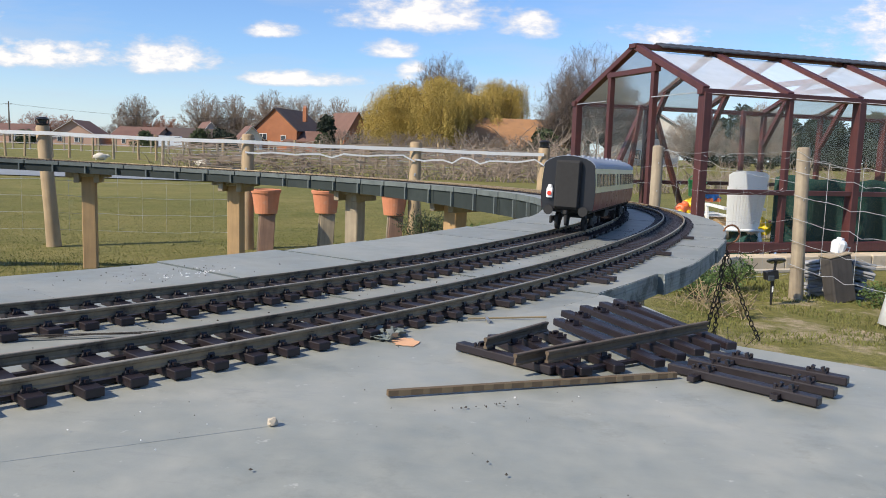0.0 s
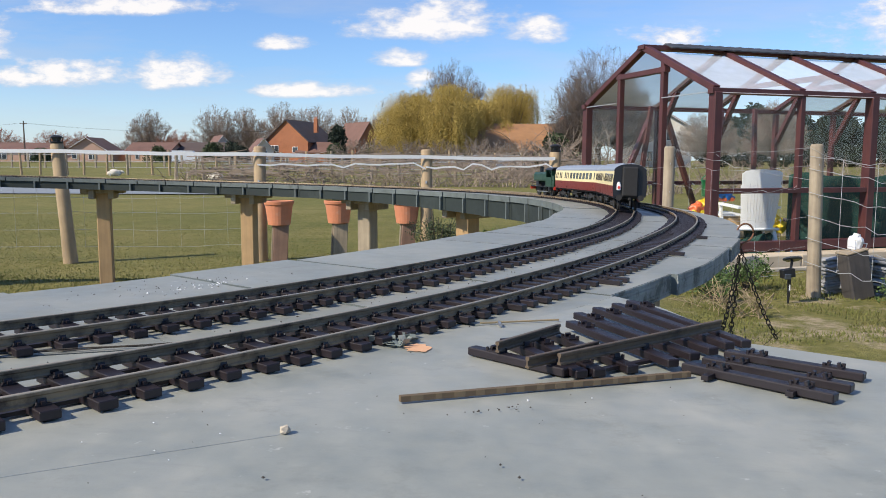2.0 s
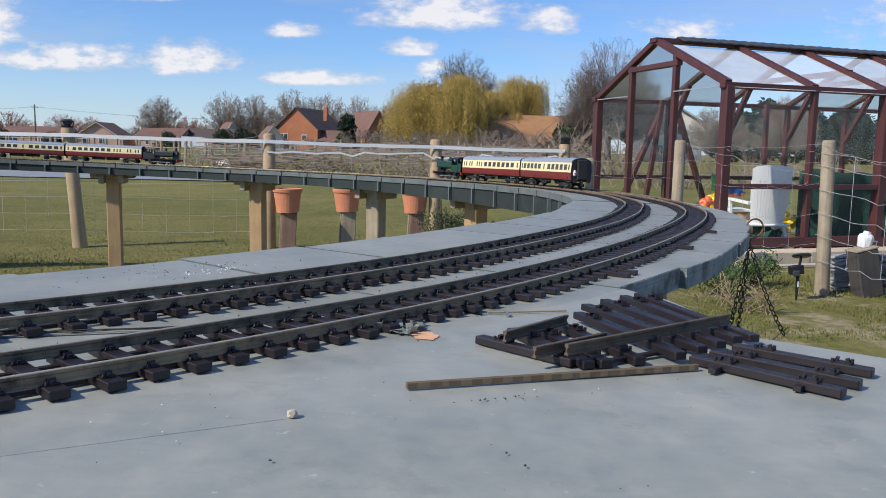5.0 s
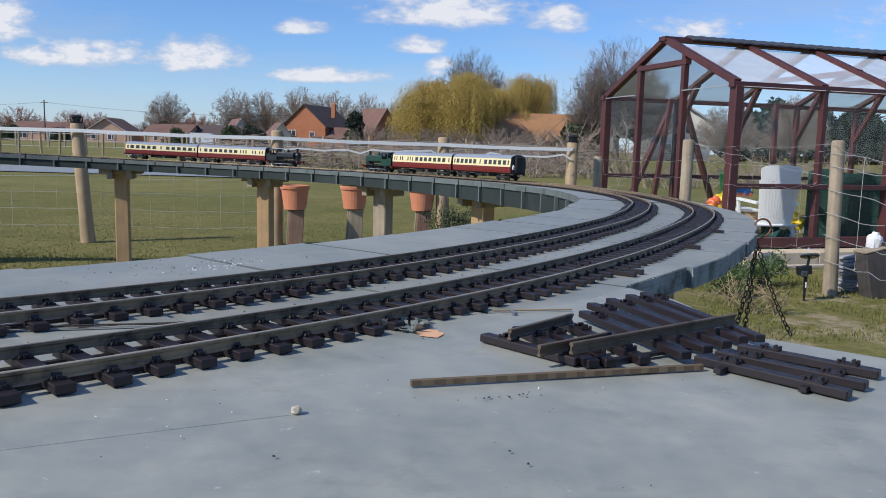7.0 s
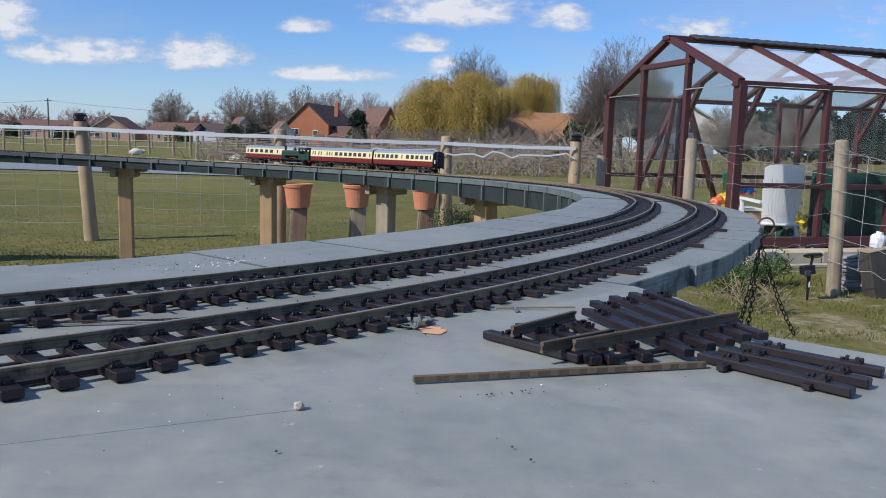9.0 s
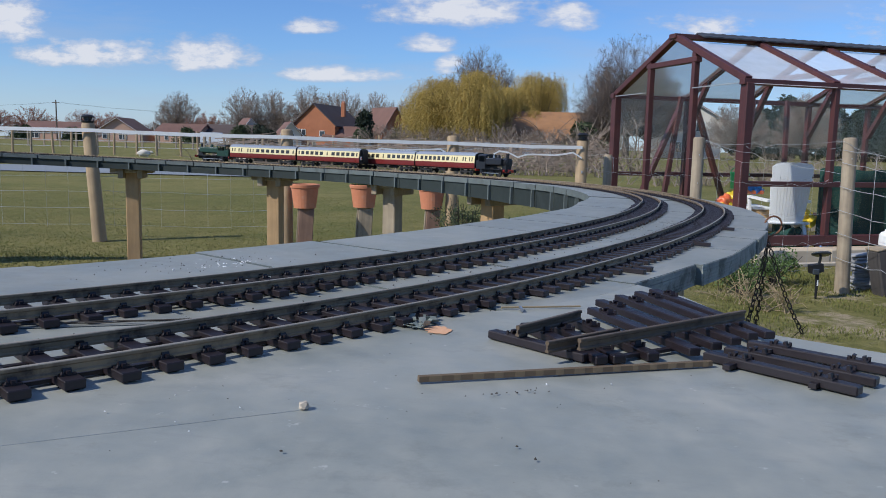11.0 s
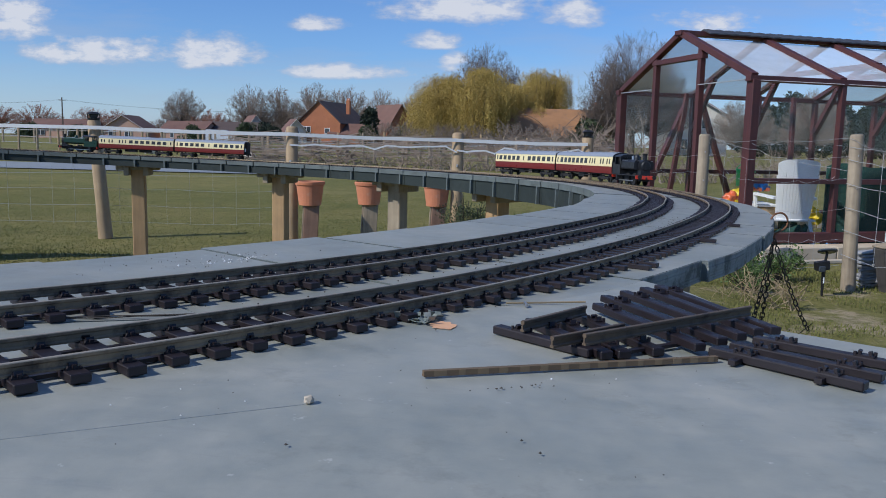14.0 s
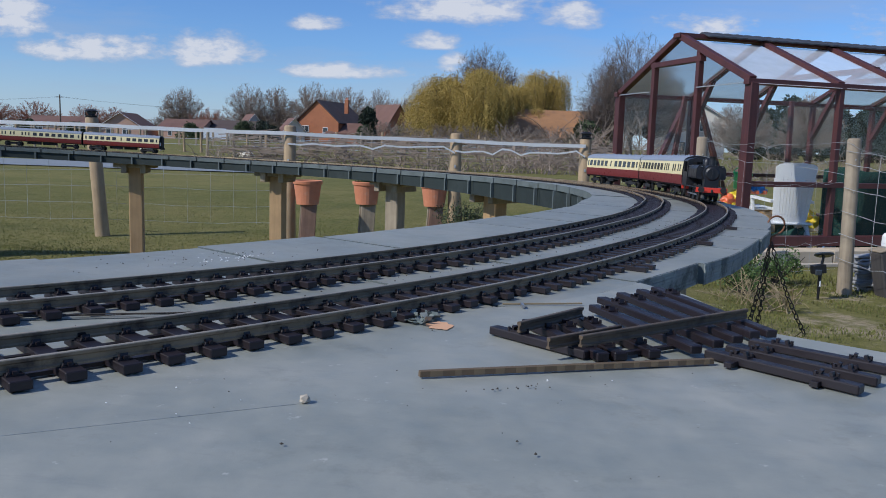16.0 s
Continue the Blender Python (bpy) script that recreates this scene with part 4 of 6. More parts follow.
    # roof sheets, gable and wall panes
    for i, (a, b) in enumerate(zip(bays, bays[1:])):
        for sg, v0 in ((1, 0), (-1, GW)):
            if i == 2 and sg < 0:
                continue
            bm = bmesh.new()
            e0, e1 = gh(a + 0.02, v0 - sg * 0.04, GE - 0.030), gh(b - 0.02, v0 - sg * 0.04, GE - 0.030)
            r1, r0 = gh(b - 0.02, GW / 2 - sg * 0.05, GR - 0.036), gh(a + 0.02, GW / 2 - sg * 0.05, GR - 0.036)
            vs = [bm.verts.new(p) for p in (e0, e1, r1, r0)]
            bm.faces.new(vs)
            ob = part("roof_sheet", bm, "roofsheet", g, "clear roof sheet whitened to look like reflected clouds")
            ob.visible_shadow = False
        for v, sg in ((0, 1), (GW, -1)):
            for za, zb in ((z0 + 0.04, 0.50), (0.56, GE - 0.05)):
                bm = bmesh.new()
                bm.faces.new([bm.verts.new(gh(u, v, z)) for u, z in ((a + 0.03, za), (b - 0.03, za), (b - 0.03, zb), (a + 0.03, zb))])
                ob = part("pane", bm, "glass", g, "clear pane")
                ob.visible_shadow = False
    for u in (0, GL):
        for va, vb in ((0.03, 0.59), (0.65, 1.21), (1.27, GW - 0.03)):
            bm = bmesh.new()
            ta, tb = (GR - abs(v - GW / 2) / (GW / 2) * (GR - GE) - 0.03 for v in (va, vb))
            pts = [gh(u, va, z0 + 0.04), gh(u, vb, z0 + 0.04), gh(u, vb, tb)] + ([gh(u, GW / 2, GR - 0.03)] if va < GW / 2 < vb else []) + [gh(u, va, ta)]
            bm.faces.new([bm.verts.new(p) for p in pts])
            ob = part("pane", bm, "glass", g, "clear gable pane")
            ob.visible_shadow = False
    # low stone plinth
    rng = random.Random(8)
    wall = thing("plinth", label="low plinth of pale stone blocks under the greenhouse", category="wall", kind="structure")
    for (o, d, n) in ((Vector((0, 0)), 0, GL), (Vector((0, GW)), 0, GL), (Vector((0, 0)), 1, GW)):
        t = 0.0
        while t < n:
            w = rng.uniform(0.55, 0.8)
            c = gh(t + w / 2, o.y - (0.12 if o.y < 1 else 0), 0) if d == 0 else gh(o.x, t + w / 2, 0)
            ax = GU if d == 0 else GV
            m = Matrix.Rotation(math.atan2(ax.y, ax.x), 3, "Z")
            part("stone_block", box(bmesh.new(), (c.x, c.y, 0.047), (w - 0.006, 0.17, 0.094), m, 0.006), "sandstone", wall)
            t += w


def build_chair(m):
    c = thing("garden_chair", m, "white moulded plastic garden chair seen from behind", "chair")
    # x across, y towards the seat's front
    for sx in (-1, 1):
        bm = beam(bmesh.new(), (sx * 0.22, -0.18, 0), (sx * 0.175, -0.10, 0.31), 0.05, 0.03)
        part("leg", bm, "white", c)
        bm = beam(bmesh.new(), (sx * 0.24, 0.24, 0), (sx * 0.20, 0.20, 0.31), 0.05, 0.03)
        part("leg", bm, "white", c)
        bm = beam(bmesh.new(), (sx * 0.185, -0.17, 0.52), (sx * 0.235, 0.20, 0.54), 0.05, 0.025)
        beam(bm, (sx * 0.215, 0.20, 0.31), (sx * 0.235, 0.20, 0.54), 0.04, 0.025)
        part("armrest", bm, "white", c)
    part("seat", box(bmesh.new(), (0, 0.03, 0.31), (0.41, 0.44, 0.025), bevel=0.008), "white", c)
    bm = bmesh.new()

    def back(x, z, d=0.0):
        return Vector((x * (0.66 + 0.20 * (z - 0.31) / 0.55), -0.15 - 0.12 * (z - 0.31) - 0.030 * (1 - (x / 0.23) ** 2) + d, z - (0.5 * max(0.0, abs(x) - 0.19) if z > 0.8 else 0.0)))

    for za, zb in ((0.31, 0.37), (0.72, 0.87)):
        xs = np.linspace(-0.23, 0.23, 13)
        rows = []
        for x in xs:
            top = zb + (0.022 * (1 - (x / 0.23) ** 2) if zb > 0.8 else 0)
            rows.append([back(x, za), back(x, top), back(x, top, 0.014), back(x, za, 0.014)])
        sweep(bm, rows)
    for i in range(13):
        x = -0.225 + i * 0.0375
        w = 0.0170 if 0 < i < 12 else 0.020
        sweep(bm, [[back(x - w, z), back(x + w, z), back(x + w, z, 0.012), back(x - w, z, 0.012)] for z in np.linspace(0.35, 0.74, 5)])
    bmesh.ops.recalc_face_normals(bm, faces=bm.faces)
    part("backrest", bm, "white", c, "slatted white plastic backrest")
    return c


# ---- pasture fence: tape, wires, far fence ----
def ribbon(bm, pts, w, t=0.002):
    """A flat tape on edge through pts, w high."""
    rows = []
    for i, p in enumerate(pts):
        p = Vector(p)
        d = (Vector(pts[min(i + 1, len(pts) - 1)]) - Vector(pts[max(i - 1, 0)]))
        n = Vector((-d.y, d.x, 0)).normalized() * t
        u = Vector((0, 0, w / 2))
        rows.append([p - n - u, p + n - u, p + n + u, p - n + u])
    return sweep(bm, rows)


def cable(bm, pts, r, n=4):
    rows = []
    for i, p in enumerate(pts):
        p = Vector(p)
        d = (Vector(pts[min(i + 1, len(pts) - 1)]) - Vector(pts[max(i - 1, 0)])).normalized()
        q = d.to_track_quat("Z", "Y")
        rows.append([p + q @ Vector((math.cos(6.2832 * k / n) * r, math.sin(6.2832 * k / n) * r, 0)) for k in range(n)])
    return sweep(bm, rows)


def sagging(a, b, sag, n=12, wob=0.0, seed=0):
    a, b = Vector(a), Vector(b)
    return [a.lerp(b, i / n) - Vector((0, 0, sag * 4 * (i / n) * (1 - i / n) + wob * noise.noise(Vector((i * 0.9, seed, 0))))) for i in range(n + 1)]


FENCE = [(-9.2, 4.6, 0.86), (-6.0, 5.1, 0.86), (-2.765, 5.50, 0.845), (-1.46, 5.71, 0.83), (-0.268, 6.0, 0.815), (0.721, 6.2, 0.805)]


def build_fence():
    tape = thing("fence_tape", label="white electric-fence tape strung between the round posts", category="fence tape")
    for i, (a, b) in enumerate(zip(FENCE, FENCE[1:])):
        pa, pb = Vector((a[0], a[1] - 0.05, a[2] - 0.055)), Vector((b[0], b[1] - 0.05, b[2] - 0.055))
        part("tape", ribbon(bmesh.new(), sagging(pa, pb, 0.006, 10, 0.004, i), 0.025), "tape", tape)
        if i >= 3:
            pa.z, pb.z = pa.z - 0.075, pb.z - 0.055
            part("tape", ribbon(bmesh.new(), sagging(pa, pb, 0.004, 14, 0.06, i + 9), 0.012), "tape", tape, "slack narrower tape")
    net = thing("stock_netting", label="thin wire stock netting along the pasture fence", category="wire netting", kind="stuff")
    bm = bmesh.new()
    for i, (a, b) in enumerate(zip(FENCE[:4], FENCE[1:4])):
        for z in (0.12, 0.24, 0.36, 0.47, 0.58):
            cable(bm, sagging((a[0], a[1] + 0.05, z), (b[0], b[1] + 0.05, z), 0.012, 8, 0.012, i + z * 7), 0.0012, 3)
        n = max(2, int((Vector(b[:2]) - Vector(a[:2])).length / 0.15))
        for k in range(n):
            p = Vector(a).lerp(Vector(b), (k + 0.5) / n)
            cable(bm, [(p.x + 0.006 * noise.noise(Vector((k, z * 9, i))), p.y + 0.05, z) for z in (0.10, 0.22, 0.34, 0.46, 0.58)], 0.0009, 3)
    part("wires", bm, "wire", net)
    for i, (x, y, top) in enumerate(FENCE):
        build_fence_post(x, y, top, {2: -4.0}.get(i, 0.4), i in (2, 5))
    # black lamps on two posts
    for x, y, top in (FENCE[2], FENCE[5]):
        l = thing("post_lamp", pose(x - (0.058 if x < 0 else -0.006), y, top - 0.002), "small black solar lamp on top of a fence post", "lamp", "solar lamps on posts")
        part("base", lathe(bmesh.new(), [(0.0, 0.0), (0.040, 0.0), (0.042, 0.010), (0.034, 0.014)], 12), "black", l)
        part("lantern", lathe(bmesh.new(), [(0.024, 0.012), (0.036, 0.036), (0.024, 0.040)], 6), "winglass", l, "clear faceted lantern")
        part("cap", lathe(bmesh.new(), [(0.044, 0.038), (0.045, 0.043), (0.026, 0.056), (0.0, 0.058)], 12), "black", l)
        for k in range(4):
            a = k * 1.57 + 0.6
            part("arm", beam(bmesh.new(), (0.038 * math.cos(a), 0.038 * math.sin(a), 0.008), (0.041 * math.cos(a), 0.041 * math.sin(a), 0.040), 0.006, 0.005), "black", l)


def build_far_fence():
    f = thing("field_fence", label="post-and-wire fence across the far side of the pasture", category="fence", group="far fences")
    rng = random.Random(12)
    # posts of the nearer cross fence
    a, b = Vector((-24, 36, 0)), Vector((2.4, 33, 0))
    n = 26
    for z in (0.35, 0.62, 0.92):
        part("wire", cable(bmesh.new(), [a.lerp(b, i / n) + Vector((0, 0, z + 0.02 * rng.uniform(-1, 1))) for i in range(n + 1)], 0.010, 3), "wire", f)
    for i in range(n + 1):
        p = a.lerp(b, i / n) + Vector((rng.uniform(-0.15, 0.15), 0, 0))
        h = rng.uniform(0.95, 1.15)
        part("post", tube(bmesh.new(), p, p + Vector((rng.uniform(-0.04, 0.04), 0, h)), 0.055, 0.05, 7), "round" if i % 3 else "old", f)
    f2 = thing("rail_fence", label="weathered timber rail fence beyond the pasture", category="fence", group="far fences")
    a, b = Vector((-46, 62, 0)), Vector((-6, 58, 0))
    for i in range(30):
        p = a.lerp(b, i / 29)
        part("post", box(bmesh.new(), p + Vector((0, 0, 0.6)), (0.12, 0.12, 1.2)), "old", f2)
    for z in (0.5, 1.05):
        part("rail", beam(bmesh.new(), a + Vector((0, 0, z)), b + Vector((0, 0, z)), 0.05, 0.11, Vector((0, 1, 0))), "old", f2)


# ---- far houses ----
def build_house(name, m, w, d, eave, peak, wall, roof, label, gable_front=True, windows=(), chimney=None, over=0.35):
    h = thing(name, m, label, "house", "houses of the village")
    bm = bmesh.new()
    if gable_front:
        prof = [(-w / 2, 0), (w / 2, 0), (w / 2, eave), (0, peak), (-w / 2, eave)]
        sweep(bm, [[(x, y, z) for x, z in prof] for y in (0, d)])
    else:
        prof = [(0, 0), (d, 0), (d, eave), (d / 2, peak), (0, eave)]
        sweep(bm, [[(x, y, z) for y, z in prof] for x in (-w / 2, w / 2)])
    bmesh.ops.recalc_face_normals(bm, faces=bm.faces)
    part("wall", bm, wall, h)
    for sg in (-1, 1):
        bm = bmesh.new()
        if gable_front:
            sl = (peak - eave) / (w / 2)
            e = (sg * (w / 2 + over), eave - over * sl)
            pts = [(0, peak), e, (e[0], e[1] + 0.18), (0, peak + 0.2)]
            sweep(bm, [[(x, y, z) for x, z in pts] for y in (-over, d + over)])
        else:
            sl = (peak - eave) / (d / 2)
            e = (d / 2 + sg * (d / 2 + over), eave - over * sl)
            pts = [(d / 2, peak), e, (e[0], e[1] + 0.18), (d / 2, peak + 0.2)]
            sweep(bm, [[(x, y, z) for y, z in pts] for x in (-w / 2 - over, w / 2 + over)])
        bmesh.ops.recalc_face_normals(bm, faces=bm.faces)
        part("roof", bm, roof, h)
    if gable_front and wall in ("pinkwall", "render"):
        for sg in (-1, 1):
            sl = (peak - eave) / (w / 2)
            part("bargeboard", beam(bmesh.new(), (0, -over - 0.04, peak + 0.06), (sg * (w / 2 + over), -over - 0.04, eave - over * sl + 0.06), 0.05, 0.26, Vector((0, 1, 0))), "winwhite", h, "white painted bargeboard")
    for x, z, ww, hh in windows:
        wn = part("window", box(bmesh.new(), (x, -0.03, z), (ww, 0.10, hh), bevel=0.01), "winwhite", h, "white-framed window")
        k = 2 if ww > 1.0 else 1
        for i in range(k):
            pw = (ww - 0.14 - 0.1 * (k - 1)) / k
            part("pane", box(bmesh.new(), (x - ww / 2 + 0.07 + pw / 2 + i * (pw + 0.1), -0.085, z), (pw, 0.02, hh - 0.16)), "winglass", wn)
    if chimney:
        x, y, z0, z1 = chimney
        ch = part("chimney", box(bmesh.new(), (x, y, (z0 + z1) / 2), (0.7, 0.6, z1 - z0), bevel=0.02), wall, h)
        for dx in (-0.15, 0.15):
            part("chimney_pot", tube(bmesh.new(), (x + dx, y, z1), (x + dx, y, z1 + 0.35), 0.12, 0.1, 8), "terracotta", ch)
    return h


# ---- trees ----
def limb_mesh(name, segs, mat, n=5, fine=False):
    verts, faces = [], []
    if fine:
        # hair-fine far twigs: one slim blade each
        rng = random.Random(len(segs))
        for a, b, ra, rb in segs:
            w = (b - a).cross(Vector((rng.gauss(0, 1), rng.gauss(0, 1), rng.gauss(0, 0.4)))).normalized()
            k = len(verts)
            verts += [a - w * ra, a + w * ra, b + w * rb, b - w * rb]
            faces.append((k, k + 1, k + 2, k + 3))
        return soup(name, verts, faces, [mat])
    for a, b, ra, rb in segs:
        q = (b - a).to_track_quat("Z", "Y")
        k = len(verts)
        m = n if ra > 0.05 else 3
        for p, r in ((a, ra), (b, rb)):
            verts += [p + q @ Vector((math.cos(6.2832 * i / m) * r, math.sin(6.2832 * i / m) * r, 0)) for i in range(m)]
        faces += [(k + i, k + (i + 1) % m, k + m + (i + 1) % m, k + m + i) for i in range(m)]
    return soup(name, verts, faces, [mat])


def bare_tree(name, x, y, height, width, seed, label, mat="twig", limbs=76, group="bare trees"):
    """A leafless crown: limbs fan out from a short trunk to a dome, and branch into twigs on the way."""
    rng = random.Random(seed)
    t = thing(name, pose(x, y, 0), label, "tree", group)
    thin = min(0.0021, 0.00011 * y / height)
    fork = Vector((0, 0, height * 0.16))
    big, fine = [(Vector((0, 0, 0)), fork, height * 0.030, height * 0.024)], []
    for i in range(limbs):
        a, el = rng.uniform(0, 6.283), math.asin(rng.uniform(0.05, 1.0))
        k = rng.uniform(0.82, 1.0)
        end = Vector((width / 2 * math.cos(a) * math.cos(el) * k, width / 2 * math.sin(a) * math.cos(el) * k, height * (0.20 + 0.70 * math.sin(el) * k)))
        mid = fork.lerp(end, 0.5) + Vector((0, 0, height * 0.05)) + Vector((rng.gauss(0, 1), rng.gauss(0, 1), 0)) * width * 0.03
        pts = []
        for j in range(9):
            u = j / 8
            pts.append(fork * (1 - u) ** 2 + mid * 2 * u * (1 - u) + end * u * u + Vector((rng.gauss(0, 1), rng.gauss(0, 1), rng.gauss(0, 1))) * height * 0.006)
        for j in range(8):
            r0, r1 = (height * (0.0062 if y > 100 else 0.0045) * (1 - 0.88 * v / 8) for v in (j, j + 1))
            (big if j < 4 else fine).append((pts[j], pts[j + 1], r0, r1))
        out = (end - fork).normalized()
        for j in range(2, 9):
            for _ in range(4):
                d = (out + Vector((rng.gauss(0, 0.5), rng.gauss(0, 0.5), rng.gauss(0.25, 0.4)))).normalized()
                L = height * rng.uniform(0.05, 0.13)
                q = pts[j] + d * L
                fine.append((pts[j], q, height * thin, height * thin * 0.6))
                for _ in range(5):
                    e = (d + Vector((rng.gauss(0, 0.5), rng.gauss(0, 0.5), rng.gauss(0.15, 0.45)))).normalized()
                    o = pts[j].lerp(q, rng.uniform(0.2, 1.0))
                    fine.append((o, o + e * L * rng.uniform(0.35, 0.8), height * thin, height * thin * 0.6))
    def inside(q):
        k = math.sqrt((q.x / (width / 2)) ** 2 + (q.y / (width / 2)) ** 2 + (max(0.0, q.z - height * 0.2) / (height * 0.8)) ** 2)
        return q if k < 1 else Vector((q.x / k, q.y / k, height * 0.2 + (q.z - height * 0.2) / k))

    fine = [(a, inside(b), ra, rb) for a, b, ra, rb in fine]
    ob = new("trunk", limb_mesh("trunk", big, "bark", 7))
    ob.parent = t
    ob = new("crown", limb_mesh("crown", fine, mat, fine=True))
    ob.parent = t
    return t


def leafy(name, parent, clumps, n, size, mat, rng, hang=0.0, squash=1.0):
    """Leaves as small bent quads in clumps (centre, radius)."""
    verts, faces = [], []
    for c, r in clumps:
        c = Vector(c)
        for _ in range(n):
            v = Vector((rng.gauss(0, 1), rng.gauss(0, 1), rng.gauss(0, 1)))
            v = v.normalized() * r * rng.uniform(0.35, 1.0) ** 0.5
            v.z *= squash
            b = c + v
            d = Vector((rng.gauss(0, 1), rng.gauss(0, 1), rng.gauss(0, 1) - hang)).normalized() * size * rng.uniform(0.6, 1.5)
            w = d.cross(Vector((rng.gauss(0, 1), rng.gauss(0, 1), 0.3))).normalized() * size * rng.uniform(0.18, 0.4)
            k = len(verts)
            verts += [b - w * 0.4, b + d * 0.5 + w, b + d, b + d * 0.5 - w]
            faces.append((k, k + 1, k + 2, k + 3))
    ob = new(name, soup(name, verts, faces, [mat]))
    if parent:
        ob.parent = parent
    return ob


def willow_tree(x, y, height, width, seed):
    rng = random.Random(seed)
    t = thing("willow_tree", pose(x, y, 0), "weeping willow in yellow-green spring leaf", "tree", "willows")
    segs = []
    tube_pts = [(Vector((0, 0, 0)), Vector((0.1, 0, height * 0.25)), 0.32, 0.26)]
    strands = []
    for i in range(40):
        a, rr = rng.uniform(0, 6.283), width / 2 * rng.uniform(0.05, 0.95)
        top = Vector((rr * math.cos(a), rr * math.sin(a), height * (rng.uniform(0.84, 1.0) - 0.42 * (rr / (width / 2)) ** 2 * rng.uniform(0.5, 1.25))))
        mid = top * 0.5 + Vector((0, 0, height * 0.08))
        tube_pts += [(Vector((0.1, 0, height * 0.22)), mid, 0.13, 0.08), (mid, top, 0.08, 0.03)]
        for _ in range(44):
            o = Vector((rng.gauss(0, 1), rng.gauss(0, 1), rng.gauss(0, 0.5))) * width * 0.075
            strands.append((top + o, rng.uniform(0.25, 0.70) * height))
    ob = new("trunk", limb_mesh("trunk", tube_pts, "bark", 7))
    ob.parent = t
    verts, faces = [], []
    for p, ln in strands:
        ln = min(ln, p.z - 0.3)
        sway = Vector((p.x, p.y, 0)) * 0.12 + Vector((rng.gauss(0, 0.15), rng.gauss(0, 0.15), 0))
        n = 36
        for i in range(n):
            u = (i + rng.random()) / n
            b = p + sway * u ** 0.6 - Vector((0, 0, ln * u ** 1.3)) + Vector((rng.gauss(0, 0.07), rng.gauss(0, 0.07), 0))
            d = Vector((rng.gauss(0, 0.8), rng.gauss(0, 0.8), -1)).normalized() * rng.uniform(0.14, 0.30)
            w = d.cross(Vector((rng.gauss(0, 1), rng.gauss(0, 1), 0))).normalized() * 0.022
            k = len(verts)
            verts += [b, b + d * 0.5 + w, b + d, b + d * 0.5 - w]
            faces.append((k, k + 1, k + 2, k + 3))
    ob = new("crown", soup("crown", verts, faces, ["willow"]))
    ob.parent = t
    return t


def clump_tree(name, x, y, height, width, seed, mat, label, n=420, size=0.3, cat="tree", group="", base=0.0):
    rng = random.Random(seed)
    t = thing(name, pose(x, y, base), label, cat, group)
    segs = [(Vector((0, 0, 0)), Vector((0, 0, height * 0.5)), height * 0.025, height * 0.015)]
    cl = []
    for i in range(16):
        a, u = rng.uniform(0, 6.283), rng.random()
        rr = width / 2 * rng.uniform(0.1, 0.75) * (1.1 - 0.75 * u)
        c = Vector((rr * math.cos(a), rr * math.sin(a), height * (0.14 + 0.74 * u)))
        cl.append((c, width * rng.uniform(0.14, 0.24)))
        segs.append((Vector((0, 0, c.z * 0.7)), c, height * 0.008, height * 0.004))
    ob = new("trunk", limb_mesh("trunk", segs, "bark", 6))
    ob.parent = t
    leafy("crown", t, cl, n, size, mat, rng)
    return t


# ---- loose things on the table ----
def on_deck(x, y, up=0.0):
    return Vector((x, y, level(x, y) + DECK + up))


def loose_sleeper(parent, a, b, up=0.0, chairs=(0.25, 0.75), w=0.0064, h=0.0038):
    pa, pb = on_deck(*a, up), on_deck(*b, up)
    d = pb - pa
    m = lying((pa + pb) / 2, math.atan2(d.y, d.x))
    L = d.length
    bm = box(bmesh.new(), (0, 0, h / 2), (L, w, h), bevel=0.0005)
    s = part("sleeper", bm, "sleeper", parent)
    s.matrix_basis = m
    for c in chairs:
        x = (c - 0.5) * L
        bm = box(bmesh.new(), (x, 0, h + 0.0004), (0.0076, 0.0052, 0.0008))
        for sg in (-1, 1):
            box(bm, (x + sg * 0.0022, 0, h + 0.0015), (0.0013, 0.0030, 0.0021), Matrix.Rotation(-sg * 0.3, 3, "Y"))
            tube(bm, (x + sg * 0.0036, 0.0022 * sg, h), (x + sg * 0.0036, 0.0022 * sg, h + 0.0020), 0.0008, n=6)
        part("rail_chair", bm, "sleeper", s)
    return s


def loose_rail(parent, a, b, up):
    pa, pb = on_deck(*a, up), on_deck(*b, up)
    d = pb - pa
    m = lying((pa + pb) / 2, math.atan2(d.y, d.x))
    L = d.length
    prof = [(-0.0008, 0.0050), (0.0008, 0.0050), (0.0010, 0.0047), (0.0010, 0.0037), (0.0004, 0.0031), (0.0004, 0.0014), (0.0010, 0.0008), (0.0010, 0.0),
            (-0.0010, 0.0), (-0.0010, 0.0008), (-0.0004, 0.0014), (-0.0004, 0.0031), (-0.0010, 0.0037), (-0.0010, 0.0047)]
    bm = sweep(bmesh.new(), [[(x, y, z) for y, z in prof] for x in (-L / 2, L / 2)])
    bmesh.ops.recalc_face_normals(bm, faces=bm.faces)
    r = part("rail", bm, "oldrail", parent, "dull bronze-coloured rail length")
    r.matrix_basis = m


